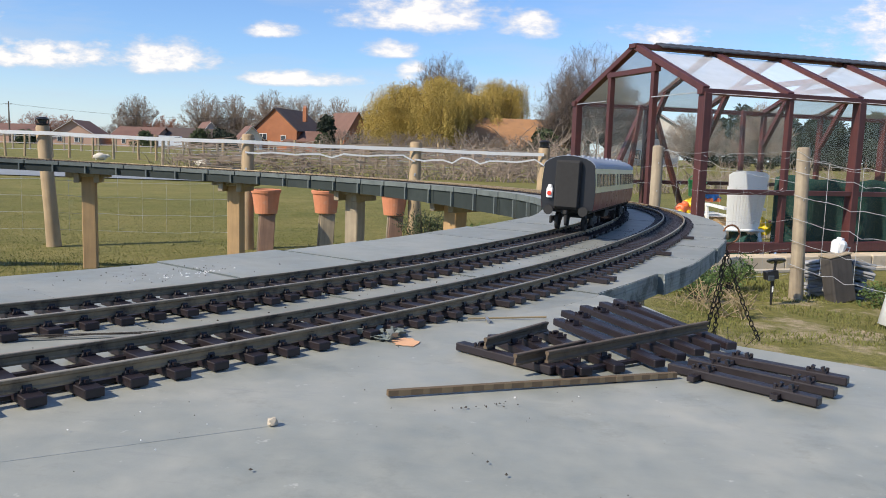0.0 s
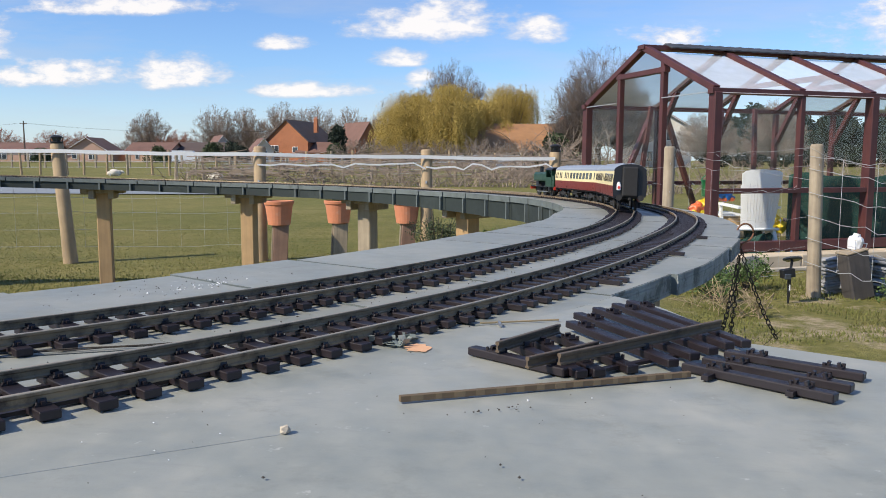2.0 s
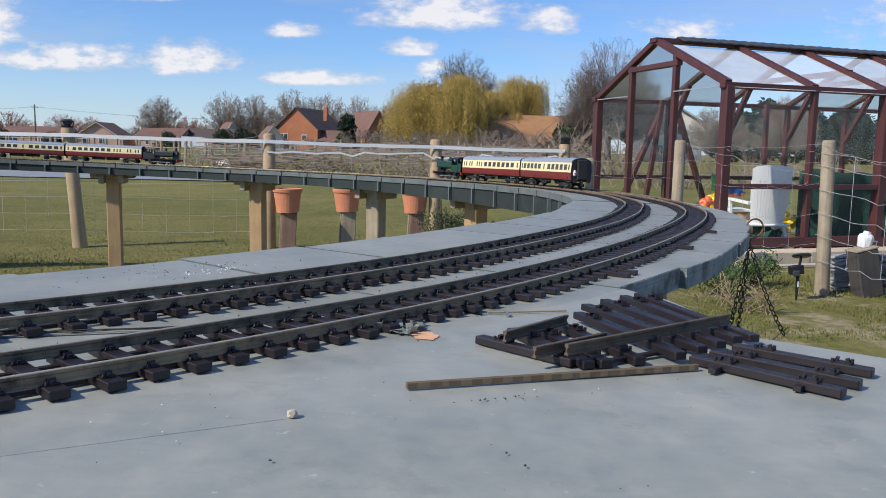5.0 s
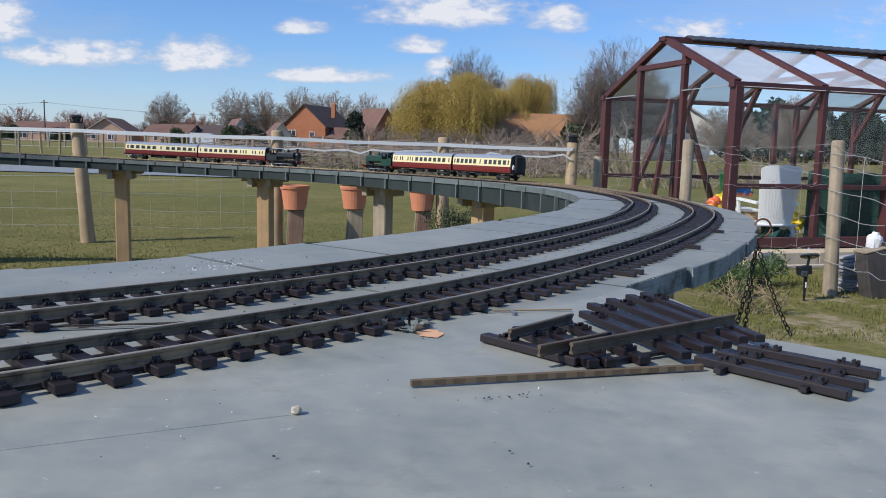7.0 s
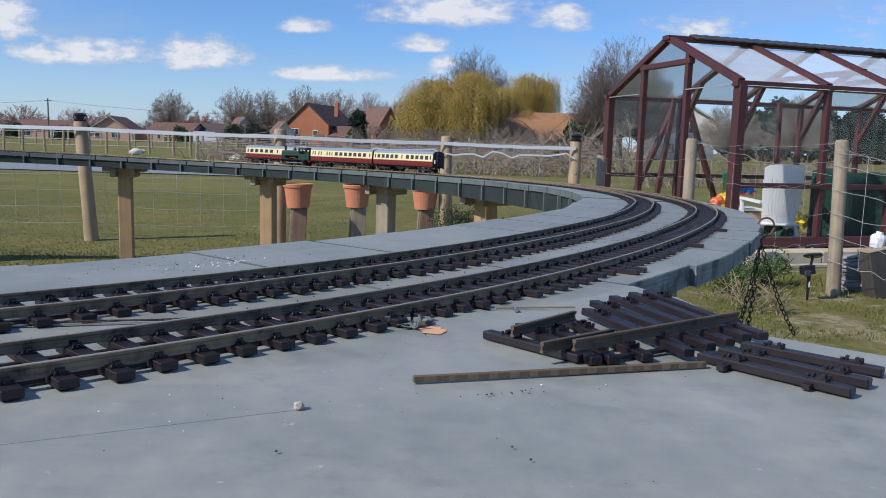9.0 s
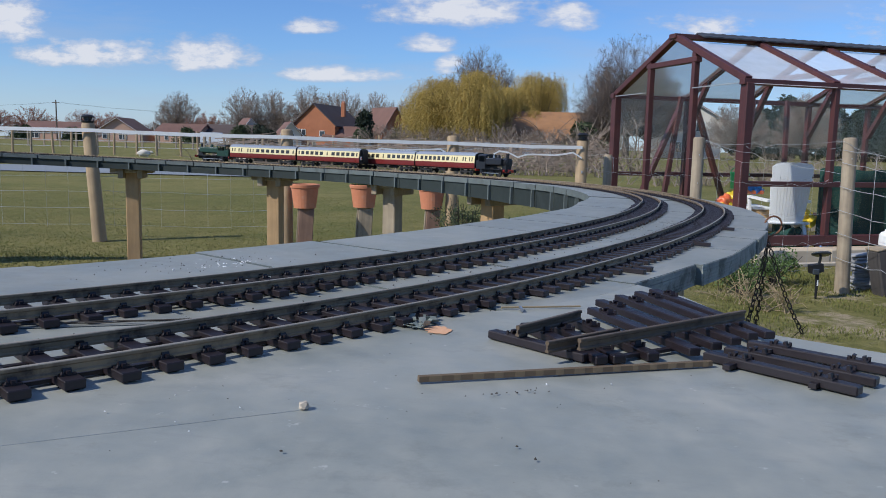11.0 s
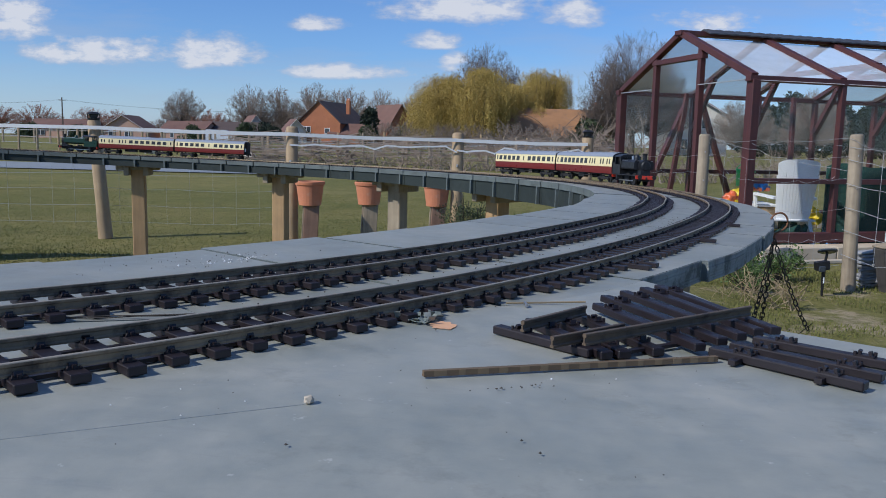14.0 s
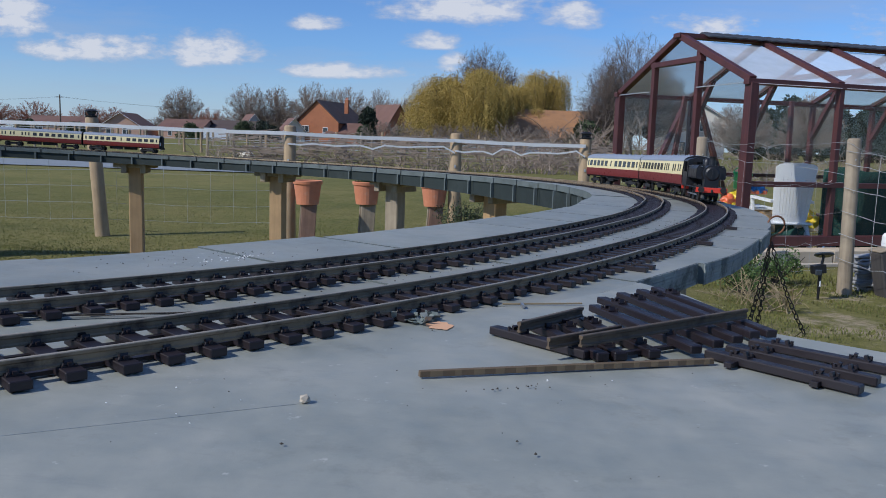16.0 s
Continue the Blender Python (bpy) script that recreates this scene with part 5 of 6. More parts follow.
def build_turnout():
    t = thing("broken_turnout", label="broken model railway turnout lying on the table", category="railway track")
    for a, b in (((0.0091, 0.3825), (0.0500, 0.3473)), ((0.0259, 0.4028), (0.0560, 0.3440)), ((0.0378, 0.4119), (0.0640, 0.3470)), ((0.0506, 0.4244), (0.0800, 0.3550))):
        loose_sleeper(t, a, b, 0.0, (0.28, 0.80))
    for a, b in (((0.0643, 0.4438), (0.0994, 0.3612)), ((0.0721, 0.4694), (0.1130, 0.3752)), ((0.0863, 0.4888), (0.1254, 0.3873)), ((0.1012, 0.5056), (0.1374, 0.4000)), ((0.1128, 0.5178), (0.1474, 0.4052))):
        loose_sleeper(t, a, b, 0.0018, (0.18, 0.74))
    loose_rail(t, (0.0453, 0.3395), (0.1411, 0.4268), 0.0068)
    loose_rail(t, (0.0320, 0.3407), (0.0676, 0.3758), 0.0046)
    loose_rail(t, (0.0205, 0.3675), (0.0543, 0.4131), 0.0046)
    for a, b in (((0.040, 0.376), (0.078, 0.404)), ((0.063, 0.352), (0.108, 0.386))):
        pa, pb = on_deck(*a, 0.0016), on_deck(*b, 0.0016)
        part("web", beam(bmesh.new(), pa, pb, 0.003, 0.0016), "sleeper", t)
    p = thing("track_panel", label="three loose joined sleepers with empty rail chairs", category="railway track")
    for a, b in (((0.1051, 0.3647), (0.1529, 0.3209)), ((0.1175, 0.3764), (0.1666, 0.3358)), ((0.1326, 0.3916), (0.1815, 0.3555))):
        loose_sleeper(p, a, b, 0.0, (0.24, 0.79))
    for a, b in (((0.1088, 0.3470), (0.1480, 0.3930)), ((0.1365, 0.3262), (0.1755, 0.3700))):
        part("web", beam(bmesh.new(), on_deck(*a, 0.0012), on_deck(*b, 0.0012), 0.0032, 0.0022), "sleeper", p)


def build_stick():
    a, b = on_deck(-0.0191, 0.3027, 0.0013), on_deck(0.1043, 0.3529, 0.0013)
    s = thing("wood_strip", label="stained wooden strip with pale notches lying on the table", category="wood strip")
    part("strip", beam(bmesh.new(), a, b, 0.0022, 0.0024), "brass", s)
    rng = random.Random(2)
    for i in range(15):
        u = 0.05 + i * 0.066
        c = a.lerp(b, u)
        d = (b - a).normalized()
        n = Vector((d.y, -d.x, 0))
        part("notch", beam(bmesh.new(), c + n * 0.00098 - d * rng.uniform(0.0012, 0.0026), c + n * 0.00098 + d * rng.uniform(0.0012, 0.0026), 0.0004, 0.0023), "notch", s)


def build_table_clutter():
    rng = random.Random(6)
    # pebble, chip, pegs
    bm = lump(bmesh.new(), Matrix.Translation(on_deck(-0.0545, 0.2660, 0.0008)) @ Matrix.Diagonal((0.0020, 0.0018, 0.0014, 1)), 2, 3, 0.25)
    tagged(part("pebble", bm, "stone"), "small pale pebble lying on the grey table", "pebble")
    a, b = on_deck(0.0737, 0.3432, 0.0010), on_deck(0.0852, 0.3453, 0.0010)
    tagged(part("plastic_offcut", beam(bmesh.new(), a, b, 0.0022, 0.0018), "sleeper"), "short dark plastic offcut on the table", "offcut")
    a, b = on_deck(0.0262, 0.4475, 0.0009), on_deck(0.0255, 0.4545, 0.0009)
    tagged(part("metal_pin", tube(bmesh.new(), a, b, 0.0010, n=8), "steel"), "tiny dark metal pin on the table", "pin")
    a, b = on_deck(0.0148, 0.4527, 0.0006), on_deck(0.0612, 0.4699, 0.0006)
    tagged(part("twig", cable(bmesh.new(), [a.lerp(b, i / 8) + Vector((0, 0.0008 * noise.noise(Vector((i, 2, 0))), 0)) for i in range(9)], 0.0006, 5), "straw"), "thin dry twig along the deck seam", "twig")
    # lifted paint with bare wood
    bm = bmesh.new()
    pts = []
    for i in range(40):
        a = i / 40 * 6.2832
        r = 1 + 0.42 * noise.noise(Vector((math.cos(a) * 1.9, math.sin(a) * 1.9, 4))) + 0.16 * noise.noise(Vector((math.cos(a) * 7, math.sin(a) * 7, 1)))
        pts.append((-0.0176 + 0.0066 * r * math.cos(a), 0.3925 + 0.0088 * r * math.sin(a)))
    bm.faces.new([bm.verts.new(on_deck(x, y, -0.0002)) for x, y in pts])
    tagged(part("bare_wood_patch", bm, "bare"), "bare orange plywood patch where paint has lifted", "paint damage", kind="structure")
    fl = thing("paint_flakes", label="curled grey paint flakes beside the bare patch", category="paint flake")
    for k in range(15):
        x, y = -0.030 + rng.uniform(-0.011, 0.010), 0.4000 + rng.uniform(-0.008, 0.008)
        bm = bmesh.new()
        L, W, h = rng.uniform(0.004, 0.009), rng.uniform(0.002, 0.0045), rng.uniform(0.0008, 0.0038)
        m = Matrix.Translation(on_deck(x, y, 0.0003)) @ Matrix.Rotation(rng.uniform(0, 6), 4, "Z")
        rows = [[m @ Vector((u * L, v * W, h * (u * u * 4) + 0.0006 * noise.noise(Vector((u * 5, v * 5, k))) + d)) for v, d in ((-0.5, 0), (0.5, 0), (0.5, 0.0004), (-0.5, 0.0004))] for u in (-0.5, -0.25, 0, 0.25, 0.5)]
        sweep(bm, rows)
        bmesh.ops.recalc_face_normals(bm, faces=bm.faces)
        part("flake", bm, "flake" if k % 3 else "deck", fl)
    # crumbs
    verts, faces = [], []

    def crumb(x, y, r, up=0.0):
        c = on_deck(x, y, r * 0.3 + up)
        k = len(verts)
        for d in ((1, 0, 0), (-1, 0, 0), (0, 1, 0), (0, -1, 0), (0, 0, 0.8), (0, 0, -0.6)):
            verts.append(c + Vector(d) * r * rng.uniform(0.6, 1.3))
        for f in ((0, 2, 4), (2, 1, 4), (1, 3, 4), (3, 0, 4), (2, 0, 5), (1, 2, 5), (3, 1, 5), (0, 3, 5)):
            faces.append(tuple(k + i for i in f))

    for x, y in ((-0.0198, 0.3795), (0.0087, 0.4443), (-0.052, 0.2274), (0.0161, 0.243), (0.0212, 0.2338), (0.0911, 0.3347)):
        crumb(x, y, rng.uniform(0.0004, 0.0008))
    for _ in range(20):
        u = rng.random()
        crumb(0.0075 + 0.022 * u + rng.gauss(0, 0.0015), 0.2930 + 0.010 * u + rng.gauss(0, 0.0010), rng.uniform(0.0002, 0.0006))
    for _ in range(50):
        crumb(rng.uniform(-0.12, 0.16), rng.uniform(0.20, 0.44), rng.uniform(0.00012, 0.00035))
    for _ in range(70):
        s = rng.gauss(0.50, 0.05)
        p, _h = line(s, rng.gauss(0.195, 0.018))
        crumb(p.x, p.y, rng.uniform(0.0002, 0.0007))
    for _ in range(160):
        s = rng.uniform(0.3, 1.3)
        p, _h = line(s, rng.uniform(0.035, 0.075))
        crumb(p.x, p.y, rng.uniform(0.0002, 0.0008))
    tagged(new("grit", soup("grit", verts, faces, ["dryblack"])), "dark specks of grit on the deck and table", "grit", kind="stuff")
    verts, faces = [], []
    for _ in range(40):
        s = rng.gauss(0.51, 0.02)
        p, _h = line(s, rng.gauss(0.185, 0.006))
        crumb(p.x, p.y, rng.uniform(0.0003, 0.0010))
    for x, y in ((0.0555, 0.3157), (0.030, 0.31), (-0.09, 0.245), (-0.10, 0.27), (-0.075, 0.262), (-0.115, 0.25), (-0.083, 0.238)):
        crumb(x, y, 0.0004)
    tagged(new("pale_grit", soup("pale_grit", verts, faces, ["white"])), "pale droppings and chips on the deck", "grit", kind="stuff")
    # joint between two table panels
    a, b = on_deck(-0.20, 0.1775, -0.0007), on_deck(-0.0558, 0.2648, -0.0007)
    bm = ribbon(bmesh.new(), [a.lerp(b, i / 20) + Vector((0, 0, 0.0)) for i in range(21)], 0.0003, 0.00009)
    tagged(part("panel_joint", bm, "seam"), "fine filled joint between two table panels", "joint", kind="structure")
    # dried weed along the deck seam
    bm = bmesh.new()
    for k in range(2):
        pts = []
        for i in range(14):
            s = 0.30 + i * 0.012
            p, _h = line(s, edge(OUTER, s) + 0.002 + 0.003 * noise.noise(Vector((i * 0.7, k, 0))), DECK + 0.0008 + 0.0006 * k)
            pts.append(p)
        cable(bm, pts, 0.00028, 4)
    tagged(part("dry_stem", bm, "dryblack"), "dark dried stem caught along the deck seam", "plant stem")


def torus_link(bm, c, rot, R, r, n=10, k=5, stretch=1.5):
    rows = []
    vs = []
    for i in range(n):
        a = 6.2832 * i / n
        o = Vector((math.cos(a) * R, math.sin(a) * R * stretch, 0))
        d = Vector((math.cos(a), math.sin(a), 0))
        vs.append([bm.verts.new(Vector(c) + rot @ (o + d * r * math.cos(6.2832 * j / k) + Vector((0, 0, r * math.sin(6.2832 * j / k))))) for j in range(k)])
    for i in range(n):
        for j in range(k):
            bm.faces.new((vs[i][j], vs[(i + 1) % n][j], vs[(i + 1) % n][(j + 1) % k], vs[i][(j + 1) % k]))


def build_hanger():
    h = thing("hanging_basket_chain", label="rusty hook on the deck edge with three hanging chains", category="chain")
    hook = [Vector((0.434, 1.25, 0.626))]
    c = Vector((0.4480, 1.256, 0.628))
    for i in range(15):
        a = math.pi - i / 14 * 4.2
        hook.append(c + Vector((0.0140 * math.cos(a), 0.003 * math.cos(a), 0.0140 * math.sin(a))))
    hook.append(Vector((0.442, 1.252, 0.610)))
    hook.append(Vector((0.440, 1.250, 0.602)))
    part("hook", cable(bmesh.new(), hook, 0.0015, 7), "rust", h, "rusty iron hook")
    for e in (Vector((0.405, 1.22, 0.470)), Vector((0.447, 1.30, 0.455)), Vector((0.515, 1.28, 0.455))):
        top = Vector((0.440, 1.250, 0.602))
        bm = bmesh.new()
        n = 15
        for i in range(n):
            p = top.lerp(e, (i + 0.5) / n) - Vector((0, 0, 0.010 * math.sin(3.14 * i / n)))
            d = (e - top).normalized()
            rot = d.to_track_quat("Y", "Z").to_matrix() @ Matrix.Rotation(1.57 * (i % 2), 3, "Y")
            torus_link(bm, p, rot, 0.0034, 0.0010, 10, 5, 1.75)
        part("chain", bm, "dryblack", h, "dark rusty link chain")


def stems(name, label, base, n, height, spread, mat, seed, r=0.0035, fork=3, cat="dead plant"):
    rng = random.Random(seed)
    bm = bmesh.new()
    for _ in range(n):
        p = Vector(base) + Vector((rng.gauss(0, spread * 0.3), rng.gauss(0, spread * 0.3), 0))
        d = Vector((rng.gauss(0, 0.45), rng.gauss(0, 0.45), 1)).normalized()
        L = height * rng.uniform(0.5, 1.0)
        pts = [p.copy()]
        for i in range(6):
            d = (d + Vector((rng.gauss(0, 0.2), rng.gauss(0, 0.2), rng.gauss(-0.05, 0.12)))).normalized()
            p = p + d * L / 6
            pts.append(p.copy())
        cable(bm, pts, r, 4)
        for _ in range(fork):
            q = pts[rng.randrange(2, 6)]
            e = (d + Vector((rng.gauss(0, 0.7), rng.gauss(0, 0.7), rng.gauss(0, 0.5)))).normalized()
            cable(bm, [q, q + e * L * 0.14 + Vector((0, 0, 0.01)), q + e * L * 0.28], r * 0.6, 3)
    return tagged(part(name, bm, mat), label, cat)


def build_garden():
    # posts with wire in front of the glasshouse
    for x, y, top, lean in ((1.927, 4.318, 0.83, -1.8), (1.27, 4.9, 0.825, 0.0), (0.95, 6.35, 0.70, 0.0), (2.75, 3.55, 0.83, 0.0)):
        t = thing("garden_post", pose(x, y, 0, 0, lean, 0), "weathered round garden post carrying wire netting", "fence post", "garden posts")
        bm = lathe(bmesh.new(), [(0.038, 0), (0.036, 0.3), (0.034, top - 0.01), (0.028, top), (0.0, top + 0.002)], 14)
        for v in bm.verts:
            v.co += Vector((noise.noise(v.co * 6), noise.noise(v.co * 6 + Vector((3, 0, 0))), 0)) * 0.006
        part("pole", bm, "old", t, smooth=True)
        for z in (0.55, 0.72):
            part("staple", box(bmesh.new(), (0, -0.034, z), (0.004, 0.005, 0.008)), "wire", t)
    P1, P2, P3, P4 = Vector((1.27, 4.9, 0)), Vector((1.86, 4.30, 0)), Vector((2.75, 3.55, 0)), Vector((0.72, 6.2, 0))
    net = thing("wire_netting", label="slack square wire netting strung along the garden posts", category="wire netting", kind="stuff")
    bm = bmesh.new()

    def grid(A, B, zs, sag, cols, seed, r=0.0015):
        lines = []
        for k, z in enumerate(zs):
            za, zb = z if isinstance(z, tuple) else (z, z)
            pts = sagging(A + Vector((0, 0, za)), B + Vector((0, 0, zb)), sag * (1 + 0.25 * k), 20, 0.02, seed + k)
            lines.append(pts)
            cable(bm, pts, r, 4)
        for c in range(1, cols):
            u = c / cols * 20
            i, f = int(u), u - int(u)
            cable(bm, [l[i].lerp(l[min(i + 1, 20)], f) + Vector((0.012 * noise.noise(Vector((c, k, seed))), 0, 0)) for k, l in enumerate(lines)], r * 0.85, 4)

    grid(P2, P3, ((0.765, 0.70), (0.70, 0.60), (0.575, 0.47), (0.45, 0.36), (0.33, 0.24), (0.20, 0.13)), 0.03, 7, 3)
    grid(P1, P2, (0.715, 0.60, 0.44, 0.28, 0.14), 0.03, 6, 13, 0.0007)
    grid(P4, P1, (0.70, 0.60), 0.02, 3, 23, 0.0007)
    for a, b in ((P1 + Vector((0, 0, 0.82)), P2 + Vector((0, 0, 0.64))), (P1 + Vector((0, 0, 0.80)), P2 + Vector((0, 0, 0.81))), (P2 + Vector((0, 0, 0.81)), Vector((2.15, 4.1, 0.70)))):
        cable(bm, sagging(a, b, 0.02, 12, 0.02, 31), 0.0010, 4)
    # barbs of wire
    rng = random.Random(9)
    for _ in range(26):
        p = P1.lerp(P2, rng.random()) + Vector((0, 0, rng.choice((0.60, 0.70, 0.77))))
        d = Vector((rng.gauss(0, 1), rng.gauss(0, 1), rng.gauss(0, 1))).normalized() * 0.012
        cable(bm, [p - d, p, p + d], 0.0014, 3)
    part("wires", bm, "wire", net)
    # solar garden light
    s = thing("solar_garden_light", pose(1.71, 4.12, 0), "black mushroom-shaped solar light on a spike", "garden light")
    part("spike", tube(bmesh.new(), (0, 0, 0), (0, 0, 0.15), 0.006, 0.011, 8), "black", s)
    part("lamp_head", beam(bmesh.new(), (-0.045, -0.01, 0.155), (0.02, 0.0, 0.165), 0.04, 0.045), "black", s)
    part("lens", box(bmesh.new(), (-0.020, -0.03, 0.145), (0.034, 0.012, 0.03), bevel=0.004), "winglass", s)
    part("stem", tube(bmesh.new(), (0, 0, 0.15), (0.01, 0, 0.225), 0.007, n=8), "black", s)
    part("solar_panel", lathe(bmesh.new(), [(0.0, -0.008), (0.035, -0.006), (0.048, 0.0), (0.048, 0.006), (0.0, 0.008)], 20, Matrix.Translation((0.012, 0, 0.232)) @ Matrix.Rotation(-0.35, 4, "X")), "winglass", s, "tilted round dark solar panel")
    part("label_strip", box(bmesh.new(), (0.0, -0.0105, 0.085), (0.006, 0.002, 0.03)), "white", s)
    # slate heap
    rng = random.Random(15)
    st = thing("slate_stack", pose(2.22, 4.46, 0), "loose stack of grey slates behind the post", "slate stack")
    z = 0.0
    for k in range(15):
        for q in range(3):
            w, d, h = rng.uniform(0.09, 0.15), rng.uniform(0.09, 0.14), rng.uniform(0.010, 0.016)
            part("slate", box(bmesh.new(), (-0.11 + q * 0.11 + rng.gauss(0, 0.012), rng.gauss(0, 0.012), z + h / 2 - 0.012 * (q - 1) ** 2), (w, d, h), Matrix.Rotation(rng.gauss(0, 0.3), 3, "Z") @ Matrix.Rotation(0.16 * (q - 1) + rng.gauss(0, 0.03), 3, "Y"), 0.003), "slate", st)
        z += 0.0145
    # leaning log with a jug
    lg = thing("timber_stump", pose(2.165, 4.30, 0, 0, -13, 10), "dark weathered square timber stump leaning beside slates", "stump")
    part("stump", box(bmesh.new(), (0, 0, 0.13), (0.13, 0.10, 0.262), bevel=0.008), "charred", lg)
    part("top", box(bmesh.new(), (0, 0, 0.265), (0.134, 0.104, 0.012), bevel=0.004), "old", lg, "pale split top")
    jug = thing("plastic_jug", pose(2.125, 4.31, 0.262, 0, 10, 0), "small white plastic jug on the timber stump", "jug")
    part("body", lathe(bmesh.new(), [(0.0, 0.0), (0.030, 0.0), (0.034, 0.004), (0.041, 0.055), (0.034, 0.070), (0.020, 0.078), (0.018, 0.090), (0.0, 0.090)], 10), "white", jug)
    part("handle", cable(bmesh.new(), [(0.042, 0, 0.045), (0.062, 0, 0.045), (0.062, 0, 0.018), (0.042, 0, 0.012)], 0.005, 6), "white", jug)
    bk = thing("bucket", pose(2.06, 3.62, 0.0, 0, 20, 0), "pale plastic bucket lying in the grass", "bucket")
    part("pail", lathe(bmesh.new(), [(0.0, 0.0), (0.055, 0.0), (0.072, 0.13), (0.077, 0.135), (0.070, 0.13), (0.053, 0.006), (0.0, 0.006)], 20), "white", bk, smooth=True)
    part("lid", lathe(bmesh.new(), [(0.0, 0.136), (0.06, 0.136), (0.06, 0.148), (0.0, 0.150)], 18), "toyblue", bk, "blue lid")
    # inside the glasshouse: toys, cloth, sacks
    t = thing("toy_bucket", pose(1.965, 6.36, 0.452, 0, 8, 20), "green plastic toy bucket in the greenhouse", "toy", "toys in the greenhouse")
    part("pail", lathe(bmesh.new(), [(0.0, 0.0), (0.050, 0.0), (0.068, 0.115), (0.075, 0.120), (0.073, 0.130), (0.064, 0.125), (0.048, 0.006)], 20), "toygreen", t, smooth=True)
    part("handle", cable(bmesh.new(), [(0.070 * math.cos(a), 0.02, 0.12 + 0.055 * math.sin(a)) for a in np.linspace(0, math.pi, 9)], 0.004, 6), "toygreen", t)
    for nm, mt, p, sc, lb in (("toy_truck", "toyyellow", (1.930, 6.30, 0.400), 0.085, "yellow plastic toy truck on a box"),
                              ("toy_spade", "toyred", (1.840, 6.24, 0.365), 0.070, "orange-red plastic toy on a box"), ("toy_crate", "toyblue", (2.13, 6.42, 0.455), 0.070, "blue plastic toy on a box")):
        t = thing(nm, pose(*p, 0, 0, 20), lb + " in the greenhouse", "toy", "toys in the greenhouse")
        part("body", lump(bmesh.new(), Matrix.Diagonal((sc * 0.85, sc * 0.6, sc * 0.5, 1)), 3, int(sc * 900), 0.35), mt, t, smooth=True)
        part("cabin", lump(bmesh.new(), Matrix.Translation((sc * 0.3, 0, sc * 0.45)) @ Matrix.Diagonal((sc * 0.38, sc * 0.42, sc * 0.4, 1)), 2, int(sc * 500), 0.25), mt, t, smooth=True)
        for wx in (-0.5, 0.5):
            part("wheel", tube(bmesh.new(), (wx * sc, -sc * 0.55, -sc * 0.35), (wx * sc, sc * 0.55, -sc * 0.35), sc * 0.22, n=12), "toyred" if mt != "toyred" else "toyyellow", t)
    b = thing("wooden_crate", pose(1.95, 6.36, 0), "plain wooden crate carrying toys", "crate")
    part("side_panel", box(bmesh.new(), (0, 0, 0.155), (0.44, 0.34, 0.31), bevel=0.006), "timber", b)
    part("top", box(bmesh.new(), (0, 0, 0.32), (0.46, 0.36, 0.02), bevel=0.004), "white", b)
    for zz in (0.08, 0.17, 0.26):
        part("slat", box(bmesh.new(), (0, -0.178, zz), (0.44, 0.014, 0.07), bevel=0.003), "timber", b)
    bm = bmesh.new()
    rows = []
    for i in range(41):
        u = 0.95 + i * 0.062
        w = 0.055 * noise.noise(Vector((i * 0.31, 0, 0))) + 0.03 * math.sin(i * 0.8)
        col = [gh(u, 0.34 + w * (1.3 - z * 0.8), z * (0.60 + 0.05 * noise.noise(Vector((i * 0.2, 5, 0)))) + 0.03) for z in np.linspace(0, 1, 9)]
        rows.append(col + [p + GV * 0.006 for p in col[::-1]])
    sweep(bm, rows)
    bmesh.ops.recalc_face_normals(bm, faces=bm.faces)
    tagged(part("shade_cloth", bm, "net", smooth=True), "dark green shade cloth hung along the greenhouse", "cloth")
    for k, (x, y, z, s_, mt) in enumerate(((2.20, 5.95, 0.11, 0.11, "net"), (2.42, 6.05, 0.10, 0.10, "glass"), (2.46, 5.82, 0.10, 0.04, "toyblue"), (2.45, 6.2, 0.25, 0.055, "toyyellow"))):
        bm = lump(bmesh.new(), Matrix.Translation((x, y, z)) @ Matrix.Diagonal((s_, s_ * 0.8, s_, 1)), 3, k + 4, 0.5)
        tagged(part("plastic_sack", bm, mt), "crumpled plastic bag on the greenhouse floor", "bag", "bags in the greenhouse")
    # plants and weeds
    stems("dead_plant", "pale brittle dead plant stems below the garden light", (1.42, 3.75, 0.0), 16, 0.20, 0.20, "straw", 3, 0.0026)
    stems("dead_plant", "straw-coloured dead plant stems beside the deck", (0.80, 2.05, 0.0), 8, 0.34, 0.10, "straw", 4, 0.0016)
    stems("dead_plant", "dark withered plant stems beside the deck", (0.62, 1.75, 0.0), 18, 0.42, 0.22, "dryblack", 5, 0.0013, 4)
    stems("dead_plant", "straw-coloured tangle of dead stems in the grass", (1.30, 3.9, 0.0), 26, 0.24, 0.30, "straw", 6, 0.0018, 4)
    rng = random.Random(31)
    for k, (x, y, w, h, mt) in enumerate(((1.45, 4.45, 0.22, 0.22, "leaf"), (1.62, 4.5, 0.18, 0.18, "leaf"), (1.35, 4.15, 0.20, 0.16, "leaf"), (2.35, 4.1, 0.22, 0.12, "leaf"), (-0.18, 5.60, 0.24, 0.40, "hedge"), (-0.08, 5.65, 0.20, 0.32, "hedge"), (0.12, 5.75, 0.16, 0.25, "leaf"))):
        t = thing("weed" if k < 4 else "herb_bush", pose(x, y, 0), "leafy green weed clump in the grass" if k < 4 else "bushy dark green herb under the railway", "plant", "garden plants")
